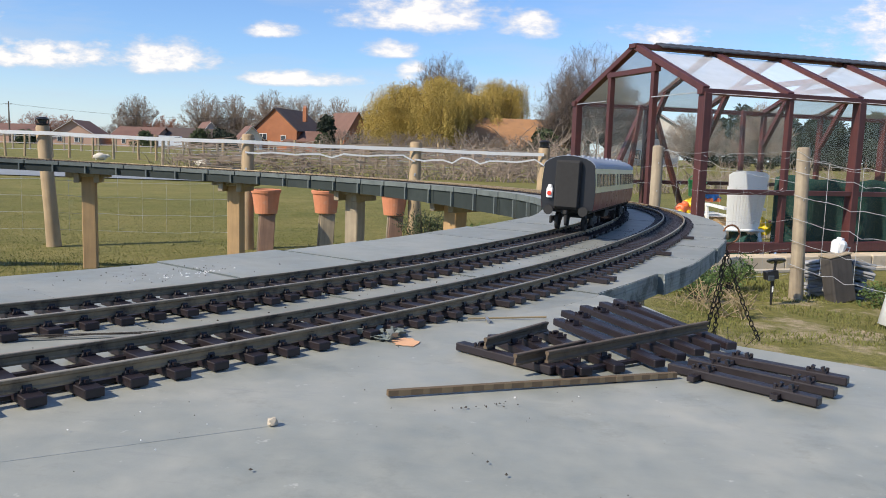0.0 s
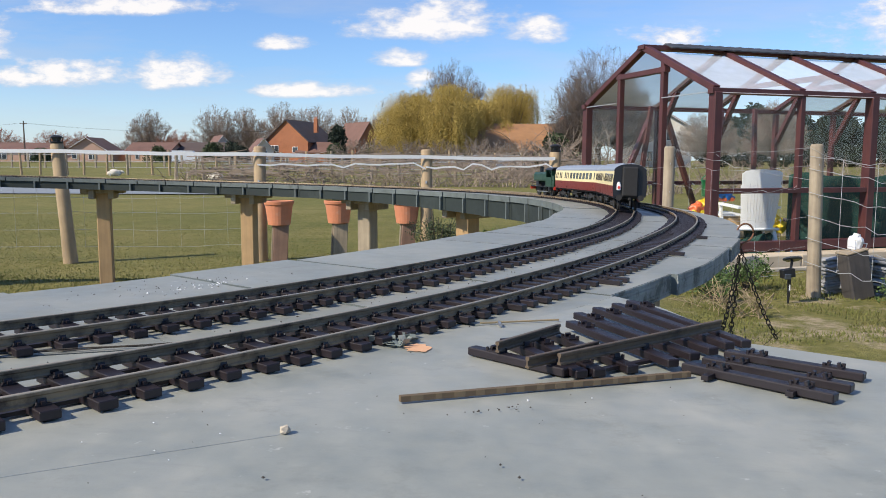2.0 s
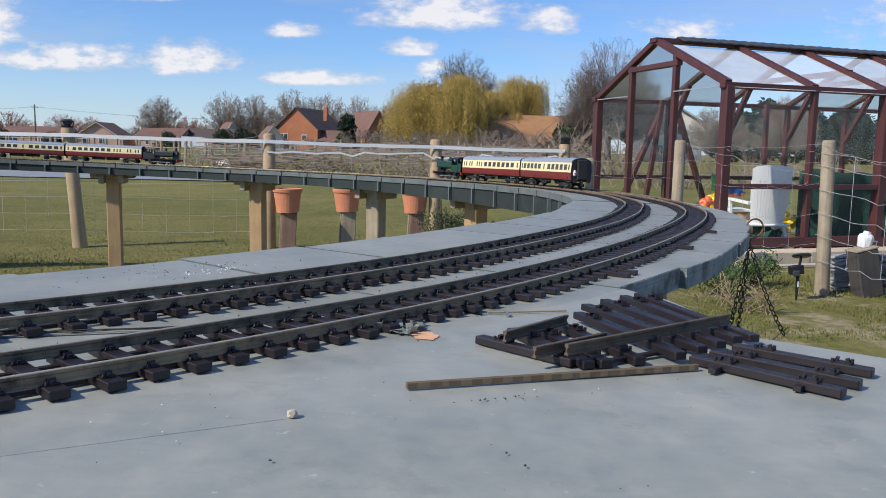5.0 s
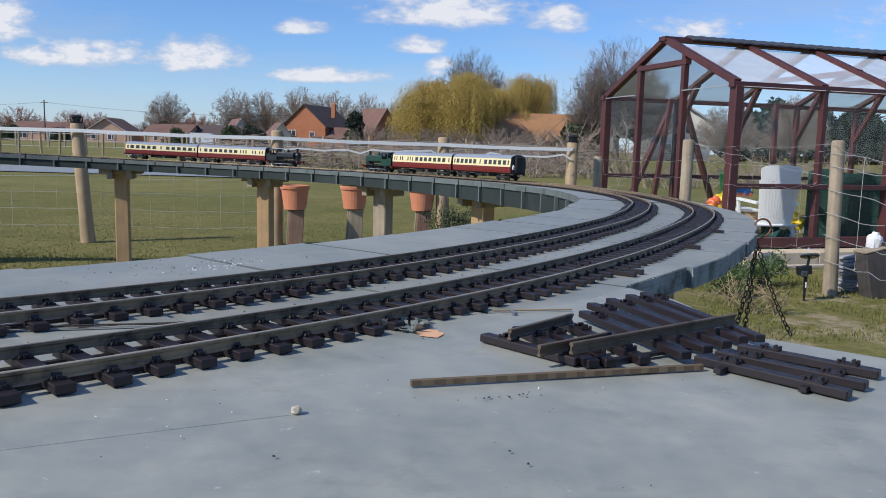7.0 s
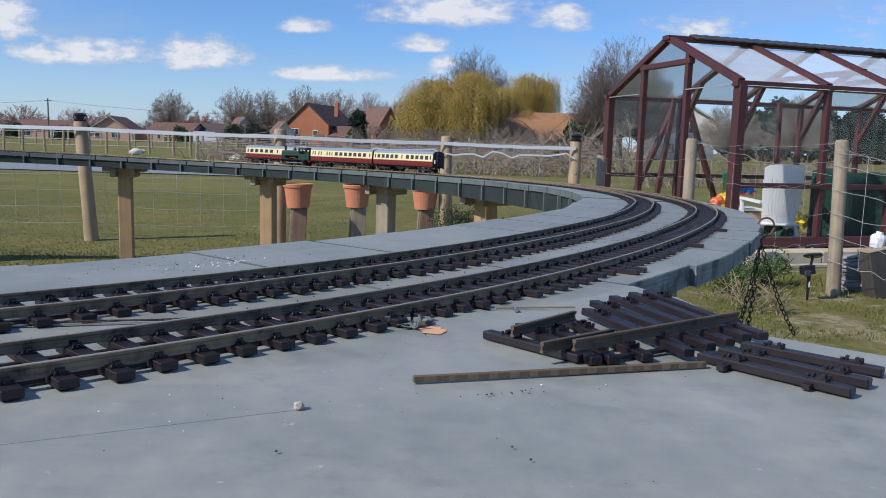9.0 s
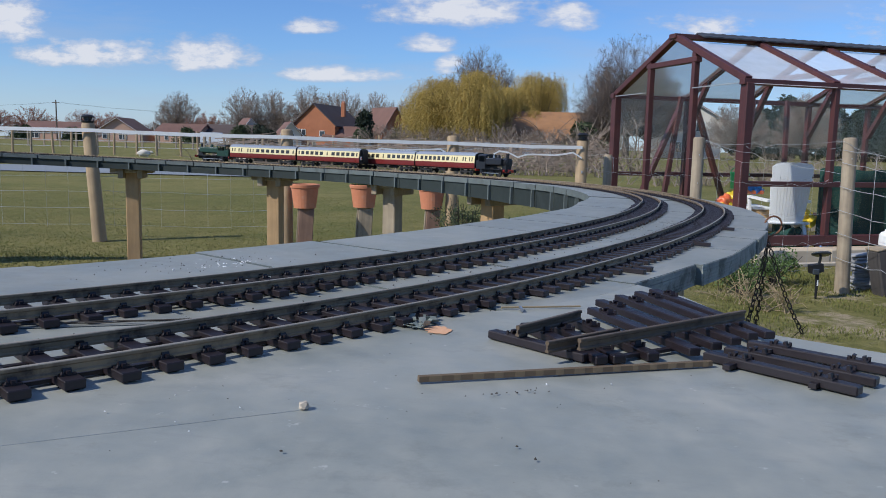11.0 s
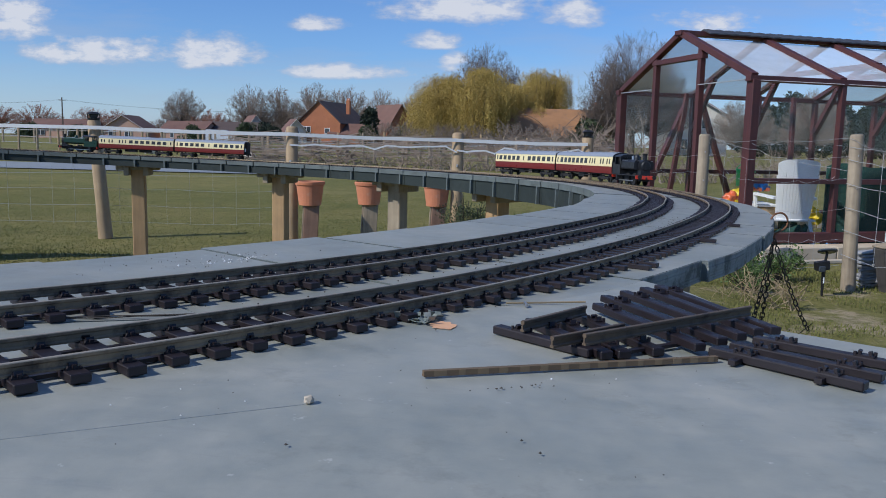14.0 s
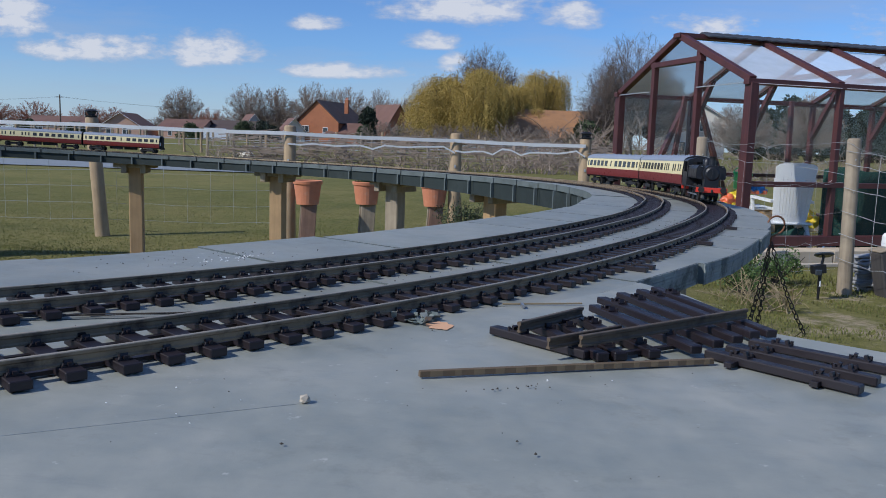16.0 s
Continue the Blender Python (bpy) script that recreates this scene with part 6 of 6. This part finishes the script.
        segs = [(Vector((0, 0, 0)), Vector((rng.gauss(0, w * 0.4), rng.gauss(0, w * 0.4), h * rng.uniform(0.5, 1))), 0.004, 0.002) for _ in range(14)]
        ob = new("stem", limb_mesh("stem", segs, "dryblack"))
        ob.parent = t
        tagged(ob, kind="stuff")
        leafy("leaves", t, [(s_[1] * rng.uniform(0.5, 1), w * 0.28) for s_ in segs], 90, 0.015, mt, rng)
    # concrete edging at the foot of the plinth
    for k in range(7):
        c = gh(-0.2 + k * 0.5, -0.30, 0)
        tagged(part("edging_slab", box(bmesh.new(), (c.x, c.y, 0.012), (0.49, 0.05, 0.024), Matrix.Rotation(math.atan2(GU.y, GU.x), 3, "Z"), 0.004), "stone"), "pale concrete edging slab before the plinth", "slab", "edging slabs")


def build_grass():
    rng = random.Random(77)
    verts, faces = [], []

    def blade(x, y, h, z=0.0):
        a = rng.uniform(0, 6.283)
        w = Vector((math.cos(a), math.sin(a), 0)) * rng.uniform(0.0016, 0.0034)
        lean = Vector((rng.gauss(0, 0.35), rng.gauss(0, 0.35), 1)).normalized() * h
        b = Vector((x, y, z))
        k = len(verts)
        verts.extend((b - w, b + w, b + lean * 0.6 + w * 0.6 + Vector((0, 0, h * 0.1)), b + lean * 1.0))
        faces.append((k, k + 1, k + 2, k + 3))

    for _ in range(32000):
        x, y = rng.uniform(0.5, 3.2), rng.uniform(2.4, 4.95)
        q = noise.noise(Vector((x * 2.2, y * 2.2, 0)))
        if q < -0.05 and y < 4.2:
            continue
        blade(x, y, rng.uniform(0.008, 0.022) * (1.0 + max(0, y - 4.2) * 1.2))
    for _ in range(90000):
        y = 3.3 + 7.5 * rng.random() ** 1.6
        x = rng.uniform(-0.80, 0.16) * y
        z = 0.075 * math.exp(-(((y - 4.1) / 0.55) ** 2))
        blade(x, y, rng.uniform(0.004, 0.012), z)
    tagged(new("grass_blades", soup("grass_blades", verts, faces, ["blade"])), "short tufted grass blades on the pasture", "grass", kind="stuff")


def build_thicket():
    """Bare brushwood behind the fence."""
    rng = random.Random(55)
    segs = []

    def bramble(x, y, h, n, spread, r):
        for _ in range(n):
            p = Vector((x + rng.gauss(0, spread), y + rng.gauss(0, spread * 0.6), 0.0))
            d = Vector((rng.gauss(0, 0.5), rng.gauss(0, 0.4), 1)).normalized()
            L = h * rng.uniform(0.5, 1.1)
            rr = r
            for i in range(7):
                d = (d + Vector((rng.gauss(0, 0.28), rng.gauss(0, 0.28), -0.06))).normalized()
                q = p + d * L / 7
                segs.append((p.copy(), q.copy(), rr, rr * 0.86))
                if i > 1:
                    for _ in range(2):
                        e = (d + Vector((rng.gauss(0, 0.8), rng.gauss(0, 0.8), rng.gauss(0, 0.6)))).normalized()
                        segs.append((q, q + e * L * rng.uniform(0.08, 0.24), rr * 0.5, rr * 0.2))
                p, rr = q, rr * 0.86

    for x, y, h, n, sp in ((2.3, 25.8, 2.5, 30, 0.6), (3.4, 25.4, 2.2, 26, 0.55), (1.2, 26, 1.5, 30, 0.6), (4.6, 25, 2.4, 26, 0.6)):
        bramble(x, y, h, n, sp, 0.024)
    for k in range(22):
        bramble(3.6 + k * 0.42, 17.0 + 0.25 * k, 0.95, 16, 0.4, 0.012)
    tagged(new("bramble", limb_mesh("bramble", segs, "twig")), "tangled bare brambles behind the pasture fence", "brambles", kind="stuff")
    segs = []
    for k in range(26):
        x = -9.6 + k * 0.52
        bramble(x * 0.84, 22.6 - 0.05 * k, 0.92, 14, 0.34, 0.013)
    for _ in range(260):
        x, z = rng.uniform(-8.0, 2.8), rng.uniform(0.10, 0.85)
        y = 22.4 + rng.uniform(-0.6, 0.6)
        segs.append((Vector((x, y, z)), Vector((x + rng.uniform(0.5, 1.8), y + rng.gauss(0, 0.1), z + rng.gauss(0, 0.12))), 0.016, 0.008))
    tagged(new("brushwood_hedge", limb_mesh("brushwood_hedge", segs, "twig")), "laid brushwood hedge along the pasture edge", "hedge", kind="stuff")
    f = thing("orchard_fence", label="grey post-and-wire fence in front of the brushwood", category="fence", group="far fences")
    for k in range(15):
        x = -9.6 + k * 0.94
        part("post", tube(bmesh.new(), (x, 26.4, 0), (x + rng.gauss(0, 0.03), 26.4, rng.uniform(0.80, 1.02)), 0.055, 0.05, 7), "old", f)
    for z in (0.25, 0.38, 0.5, 0.62, 0.74):
        part("wire", cable(bmesh.new(), sagging((-9.6, 26.36, z * 1.15), (3.9, 26.36, z * 1.15), 0.03, 16, 0.05, z * 9), 0.008, 3), "wire", f)


def build_sheep(x, y, s, turn):
    t = thing("sheep", pose(x, y, 0, 0, 0, turn), "pale fleecy sheep resting on the pasture", "sheep", "sheep")
    part("body", lump(bmesh.new(), Matrix.Translation((0, 0, 0.26 * s)) @ Matrix.Diagonal((0.50 * s, 0.26 * s, 0.26 * s, 1)), 3, 4, 0.15), "sheep", t, smooth=True)
    part("head", lump(bmesh.new(), Matrix.Translation((0.58 * s, 0, 0.34 * s)) @ Matrix.Rotation(0.5, 4, "Y") @ Matrix.Diagonal((0.17 * s, 0.09 * s, 0.10 * s, 1)), 2, 5, 0.1), "sheep", t, smooth=True)
    for dx in (-0.3, 0.3):
        for dy in (-0.16, 0.16):
            part("leg", tube(bmesh.new(), (dx * s, dy * s, 0), (dx * s, dy * s * 0.9, 0.2 * s), 0.04 * s, 0.05 * s, 7), "sheep", t)


def build_van(x, y, turn):
    v = thing("van", pose(x, y, 0, 0, 0, turn), "white van parked beside the houses", "van")
    bm = bmesh.new()
    prof = [(-2.3, 0.4), (2.3, 0.4), (2.35, 1.0), (1.5, 1.2), (0.9, 2.0), (-2.25, 2.05)]
    sweep(bm, [[(a, b, c) for a, c in prof] for b in (-0.9, 0.9)])
    bmesh.ops.recalc_face_normals(bm, faces=bm.faces)
    part("body", bm, "van", v)
    for sg in (-1, 1):
        part("window", box(bmesh.new(), (0.55, sg * 0.905, 1.58), (0.9, 0.02, 0.5)), "winglass", v)
        for a in (-1.5, 1.5):
            part("wheel", tube(bmesh.new(), (a, sg * 0.7, 0.33), (a, sg * 0.93, 0.33), 0.33, n=16), "soot", v)
    part("windscreen", beam(bmesh.new(), (1.24, 0, 1.65), (1.32, 0, 1.50), 1.5, 0.5), "winglass", v)


def build_pole():
    p = thing("telegraph_pole", pose(-83.5, 150, 0), "dark wooden telegraph pole among the houses", "telegraph pole")
    part("pole", tube(bmesh.new(), (0, 0, 0), (0, 0, 7.8), 0.16, 0.11, 8), "bark", p)
    part("cross_arm", box(bmesh.new(), (0, 0, 7.3), (1.4, 0.1, 0.12)), "bark", p)
    bm = bmesh.new()
    for dx in (-0.5, 0.5):
        cable(bm, sagging((dx, 0, 7.4), (46 + dx, 10, 6.4), 0.9, 14), 0.012, 3)
        cable(bm, sagging((dx, 0, 7.4), (-40 + dx, 5, 7.4), 0.9, 14), 0.012, 3)
    part("wires", bm, "black", p)


def build_tarp():
    bm = bmesh.new()
    n = 10
    rows = [[(x * 1.4, y * 1.1 - 0.1, 1.5 * max(0, 1 - abs(x) ** 1.6) * (1 - 0.25 * abs(y)) + 0.1 * noise.noise(Vector((x * 3, y * 3, 0)))) for y in np.linspace(-1, 1, n)] for x in np.linspace(-1, 1, n)]
    sweep(bm, rows, closed=False)
    ob = part("tarpaulin", bm, "net")
    ob.matrix_world = pose(-33.6, 122, 0)
    tagged(ob, "teal tarpaulin draped over a garden heap", "tarpaulin")


# ---- the place ----
build_ground()
build_table()
build_deck()
outer_track, inner_track = build_track("outer"), build_track("inner")
for s_, k_ in ((5.70, "timber"), (4.85, "timber"), (4.07, "old"), (3.375, "timber"), (6.60, "timber"), (7.5, "timber"), (8.4, "timber"), (9.3, "timber"), (2.72, "old"), (1.92, "old"), (0.814, "old")):
    build_viaduct_post(s_, k_)
build_fence()
for i, (x, y, rim, tall) in enumerate(((-1.297, 5.60, 0.446, 0.275), (-0.903, 5.80, 0.441, 0.275), (-0.416, 6.00, 0.426, 0.26), (0.049, 6.20, 0.395, 0.24))):
    build_pot(x, y, rim, (0, 1, 2, 0)[i], tall)
build_greenhouse()
build_chair(pose(2.19, 6.02, 0, 0, 0, 4) @ Matrix.Scale(0.76, 4))
build_turnout()
build_stick()
build_table_clutter()
build_hanger()
build_garden()
build_grass()
build_thicket()
build_far_fence()
build_sheep(-14.6, 33, 0.54, 20)
build_sheep(-8.1, 26, 0.54, 160)
build_van(-43.5, 125, 10)
build_pole()
build_tarp()

# village, D about 140 m
build_house("brick_house", pose(-31.0, 140, 0, 0, 0, -14), 8.2, 12.0, 3.9, 7.5, "brick", "darkroof", "orange brick house with a steep dark gable roof", True, ((-2.4, 2.6, 1.6, 1.1), (1.6, 2.4, 1.0, 1.0)), (3.4, 5.0, 5.5, 8.0))
build_house("house_annex", pose(-25.2, 139, 0, 0, 0, -4), 7.6, 5.0, 2.0, 3.6, "brick", "redroof", "low brick annex with a brown tiled roof", False, ((-1.0, 1.1, 0.9, 0.9),))
build_house("gable_house", pose(-17.6, 150, 0, 0, 0, 40), 6.0, 8.0, 3.2, 7.6, "brick", "redroof", "brick house with a steep red-brown tiled roof", True, ((0, 2.2, 1.0, 1.1),))
build_house("tiled_house", pose(7.0, 80, 0, 0, 0, 8), 10.5, 8.0, 1.7, 4.3, "render", "orangeroof", "pale rendered house with a broad orange tiled roof", False, ((3.6, 1.2, 0.8, 0.9), (-2, 1.2, 1.2, 0.9)), (4.2, 4.0, 3.0, 5.0))
build_house("bungalow", pose(-71.5, 150, 0, 0, 0, 6), 8.5, 9.0, 1.9, 4.6, "pinkwall", "redroof", "pinkish brick bungalow with white gable trim", True, ((1.0, 1.2, 1.5, 1.3), (-2.4, 1.2, 0.9, 1.1)), None)
build_house("bungalow", pose(-62.0, 155, 0, 0, 0, -4), 9.0, 8.0, 2.0, 3.8, "pinkwall", "redroof", "low brick bungalow with a brown roof", False, ((2.0, 1.2, 1.6, 1.2), (-2.0, 1.2, 0.8, 1.2)))
build_house("long_barn", pose(-54.0, 158, 0, 0, 0, -3), 13.0, 7.0, 2.2, 3.9, "darkwall", "darkroof", "dark boarded single-storey house with white windows", False, ((-3.4, 1.1, 0.9, 1.3), (0.2, 1.1, 1.7, 1.3), (4.4, 1.1, 0.8, 1.0)))
build_house("white_cottage", pose(-49.0, 162, 0, 0, 0, 30), 4.6, 7.0, 2.6, 5.4, "render", "redroof", "white-rendered cottage with a steep gable", True, ((0, 2.0, 0.8, 0.9),))
build_house("white_cottage", pose(-34.6, 138, 0, 0, 0, 24), 3.6, 6.0, 2.2, 4.2, "render", "redroof", "white-rendered cottage with a steep gable", True, ((0.2, 1.8, 0.7, 0.9),))
build_house("bungalow", pose(-85.0, 150, 0, 0, 0, 0), 12.0, 8.0, 2.0, 3.6, "pinkwall", "redroof", "low brick bungalow with a brown roof", False, ((-3.0, 1.1, 1.8, 1.2), (2.4, 1.1, 1.2, 1.2)))
build_house("village_house", pose(21.0, 88, 0, 0, 0, -12), 8.0, 8.0, 4.2, 6.6, "render", "redroof", "pale two-storey house beyond the greenhouse", True, ((-1.6, 3.4, 1.2, 1.1), (1.8, 3.4, 1.0, 1.1), (0, 1.2, 1.4, 1.2)))

for i, (x, y, hh, ww, mt) in enumerate(((-79, 200, 13.2, 13, "twig"), (-62.5, 200, 14.8, 13.5, "twig"), (-55.5, 205, 14.6, 13, "twig"), (-45.5, 200, 15.4, 14, "twig"), (-37.5, 203, 15.4, 14, "twig"), (-28, 200, 14.2, 12, "twig"), (-21.5, 205, 13.0, 10, "twig"),
                                       (-1.6, 130, 17.2, 13.4, "twigdark"), (-6.4, 131, 12.2, 8, "twigdark"), (13.6, 80, 12.4, 10.5, "twigdark"), (16.4, 84, 10.6, 8, "twigdark"), (11.4, 78, 9.4, 6, "twigdark"), (29, 75, 6.6, 6, "twig"), (22, 72, 5.5, 6, "twig"),
                                       (-112, 190, 8.6, 13, "twigred"), (-101, 195, 8.2, 12, "twigred"), (-93, 192, 7.4, 9, "twigred"), (-123, 190, 8.5, 12, "twigred"), (-70, 196, 8, 10, "twigred"), (-64, 170, 6.0, 8, "twigred"))):
    bare_tree("bare_tree", x, y, hh, ww, 20 + i, "leafless tree with a fan of fine twigs" if mt != "twigred" else "leafless tree with reddish twigs", mt, 130 if y < 100 else 150 if y < 140 else 84)
fill = bare_tree("bare_tree", -100, 176, 5.6, 9, 90, "low leafless hedgerow tree with brown twigs", "twig", 40, "hedgerow trees")
for i in range(24):
    rng_ = random.Random(i)
    copy_thing(fill, pose(-128 + i * 8.2 + rng_.uniform(-2, 2), 172 + rng_.uniform(-5, 12), rng_.uniform(-1.6, 0.2), 0, 0, rng_.uniform(0, 360)))
for i in range(13):
    rng_ = random.Random(100 + i)
    copy_thing(fill, pose(-9.5 + i * 1.5, 68 + rng_.uniform(-2, 2), 0, 0, 0, rng_.uniform(0, 360)) @ Matrix.Scale(rng_.uniform(0.36, 0.5), 4))
willow_tree(-5.0, 80, 7.4, 7.6, 1)
willow_tree(-1.4, 78, 8.0, 7.2, 4)
willow_tree(1.8, 84, 7.0, 6.0, 2)
willow_tree(5.4, 91, 9.3, 7.6, 3)
clump_tree("conifer", -21.6, 138, 6.6, 4.2, 5, "ever", "dark green conifer beside the brick house", 420, 0.45)
for i, (x, y, hh, ww, mt) in enumerate(((-58, 150, 2.8, 5, "hedge"), (-48, 152, 3.4, 6, "hedge"), (-43, 148, 3.4, 6, "ever"), (-75, 140, 2.2, 4, "hedge"), (-39, 140, 2.6, 4, "ever"), (-22, 136, 3.0, 5, "hedge"), (-15, 132, 3.0, 5, "hedge"), (-11, 130, 3.4, 6, "hedge"), (8.2, 70, 2.6, 5, "hedge"), (-88, 146, 2.6, 5, "hedge"))):
    clump_tree("shrub", x, y, hh, ww, 40 + i, mt, "rounded garden shrub among the houses", 260, 0.35, "shrub", "village shrubs")
for i, (x, y, hh, ww) in enumerate(((30, 92, 5.6, 7), (35, 95, 6.4, 8), (40, 96, 6.2, 8), (45, 97, 6.6, 8), (51, 98, 6.4, 8), (57, 99, 6.6, 8))):
    clump_tree("evergreen_tree", x, y, hh, ww, 60 + i, "ever", "dark evergreen tree in a dense row", 900, 0.45, "tree", "evergreen row")


# ---- trains ----
loco_a, coach_a1, coach_a2 = build_loco("green"), build_coach(True, False), build_coach(False, True)
loco_b, coach_b1, coach_b2 = build_loco("black"), build_coach(True, False), build_coach(False, False)

for car in (coach_a1, coach_a2, coach_b1, coach_b2):
    car.scale = (1.005, 1.05, 1.05)
for car in (loco_a, loco_b):
    car.scale = (0.99, 1.05, 1.05)

# metres along the line: the rear end of each train
TAIL_A = ((0, 1.048), (0.5, 1.215), (1, 1.386), (1.5, 1.551), (2, 1.707), (2.5, 1.848), (3, 1.978), (4, 2.237), (7, 3.066), (9, 3.655), (11.5, 4.363), (13, 4.77), (15, 5.278), (16, 5.529))
TAIL_B = ((0, 8.09), (3.5, 6.89), (6.5, 5.863), (8, 5.347), (9, 5.009), (11.5, 4.198), (13, 3.747), (14.5, 3.265), (16, 2.777))


def on_line(s, off_fn, half, flip):
    """Pose of a vehicle whose bogies stand half a wheelbase before and behind s."""
    a, _ = line(s - half, off_fn(s - half))
    b, _ = line(s + half, off_fn(s + half))
    d = (b - a) * (-1 if flip else 1)
    return lying((a + b) / 2, math.atan2(d.y, d.x))


def spline(table, t):
    """Smooth reading between the rows of a table."""
    ts, vs = [a for a, _ in table], [b for _, b in table]
    i = min(max(sum(1 for a in ts if a <= t) - 1, 0), len(ts) - 2)
    sl = [(vs[min(j + 1, len(vs) - 1)] - vs[max(j - 1, 0)]) / (ts[min(j + 1, len(ts) - 1)] - ts[max(j - 1, 0)]) for j in range(len(ts))]
    w = ts[i + 1] - ts[i]
    u = (t - ts[i]) / w
    return (2 * u**3 - 3 * u**2 + 1) * vs[i] + (u**3 - 2 * u**2 + u) * w * sl[i] + (3 * u**2 - 2 * u**3) * vs[i + 1] + (u**3 - u**2) * w * sl[i + 1]


def motions():
    times = [i * 0.25 for i in range(65)]
    straight = lambda s: 0.0
    for car, back in ((coach_a2, 0.216), (coach_a1, 0.649), (loco_a, 0.970)):
        half = 0.05 if car is loco_a else 0.136
        walk(car, [(t, on_line(spline(TAIL_A, t) + back, gap, half, False)) for t in times])
    for car, back in ((coach_b2, -0.207), (coach_b1, -0.621), (loco_b, -0.928)):
        half = 0.05 if car is loco_b else 0.136
        walk(car, [(t, on_line(spline(TAIL_B, t) + back, straight, half, True)) for t in times])


motions()
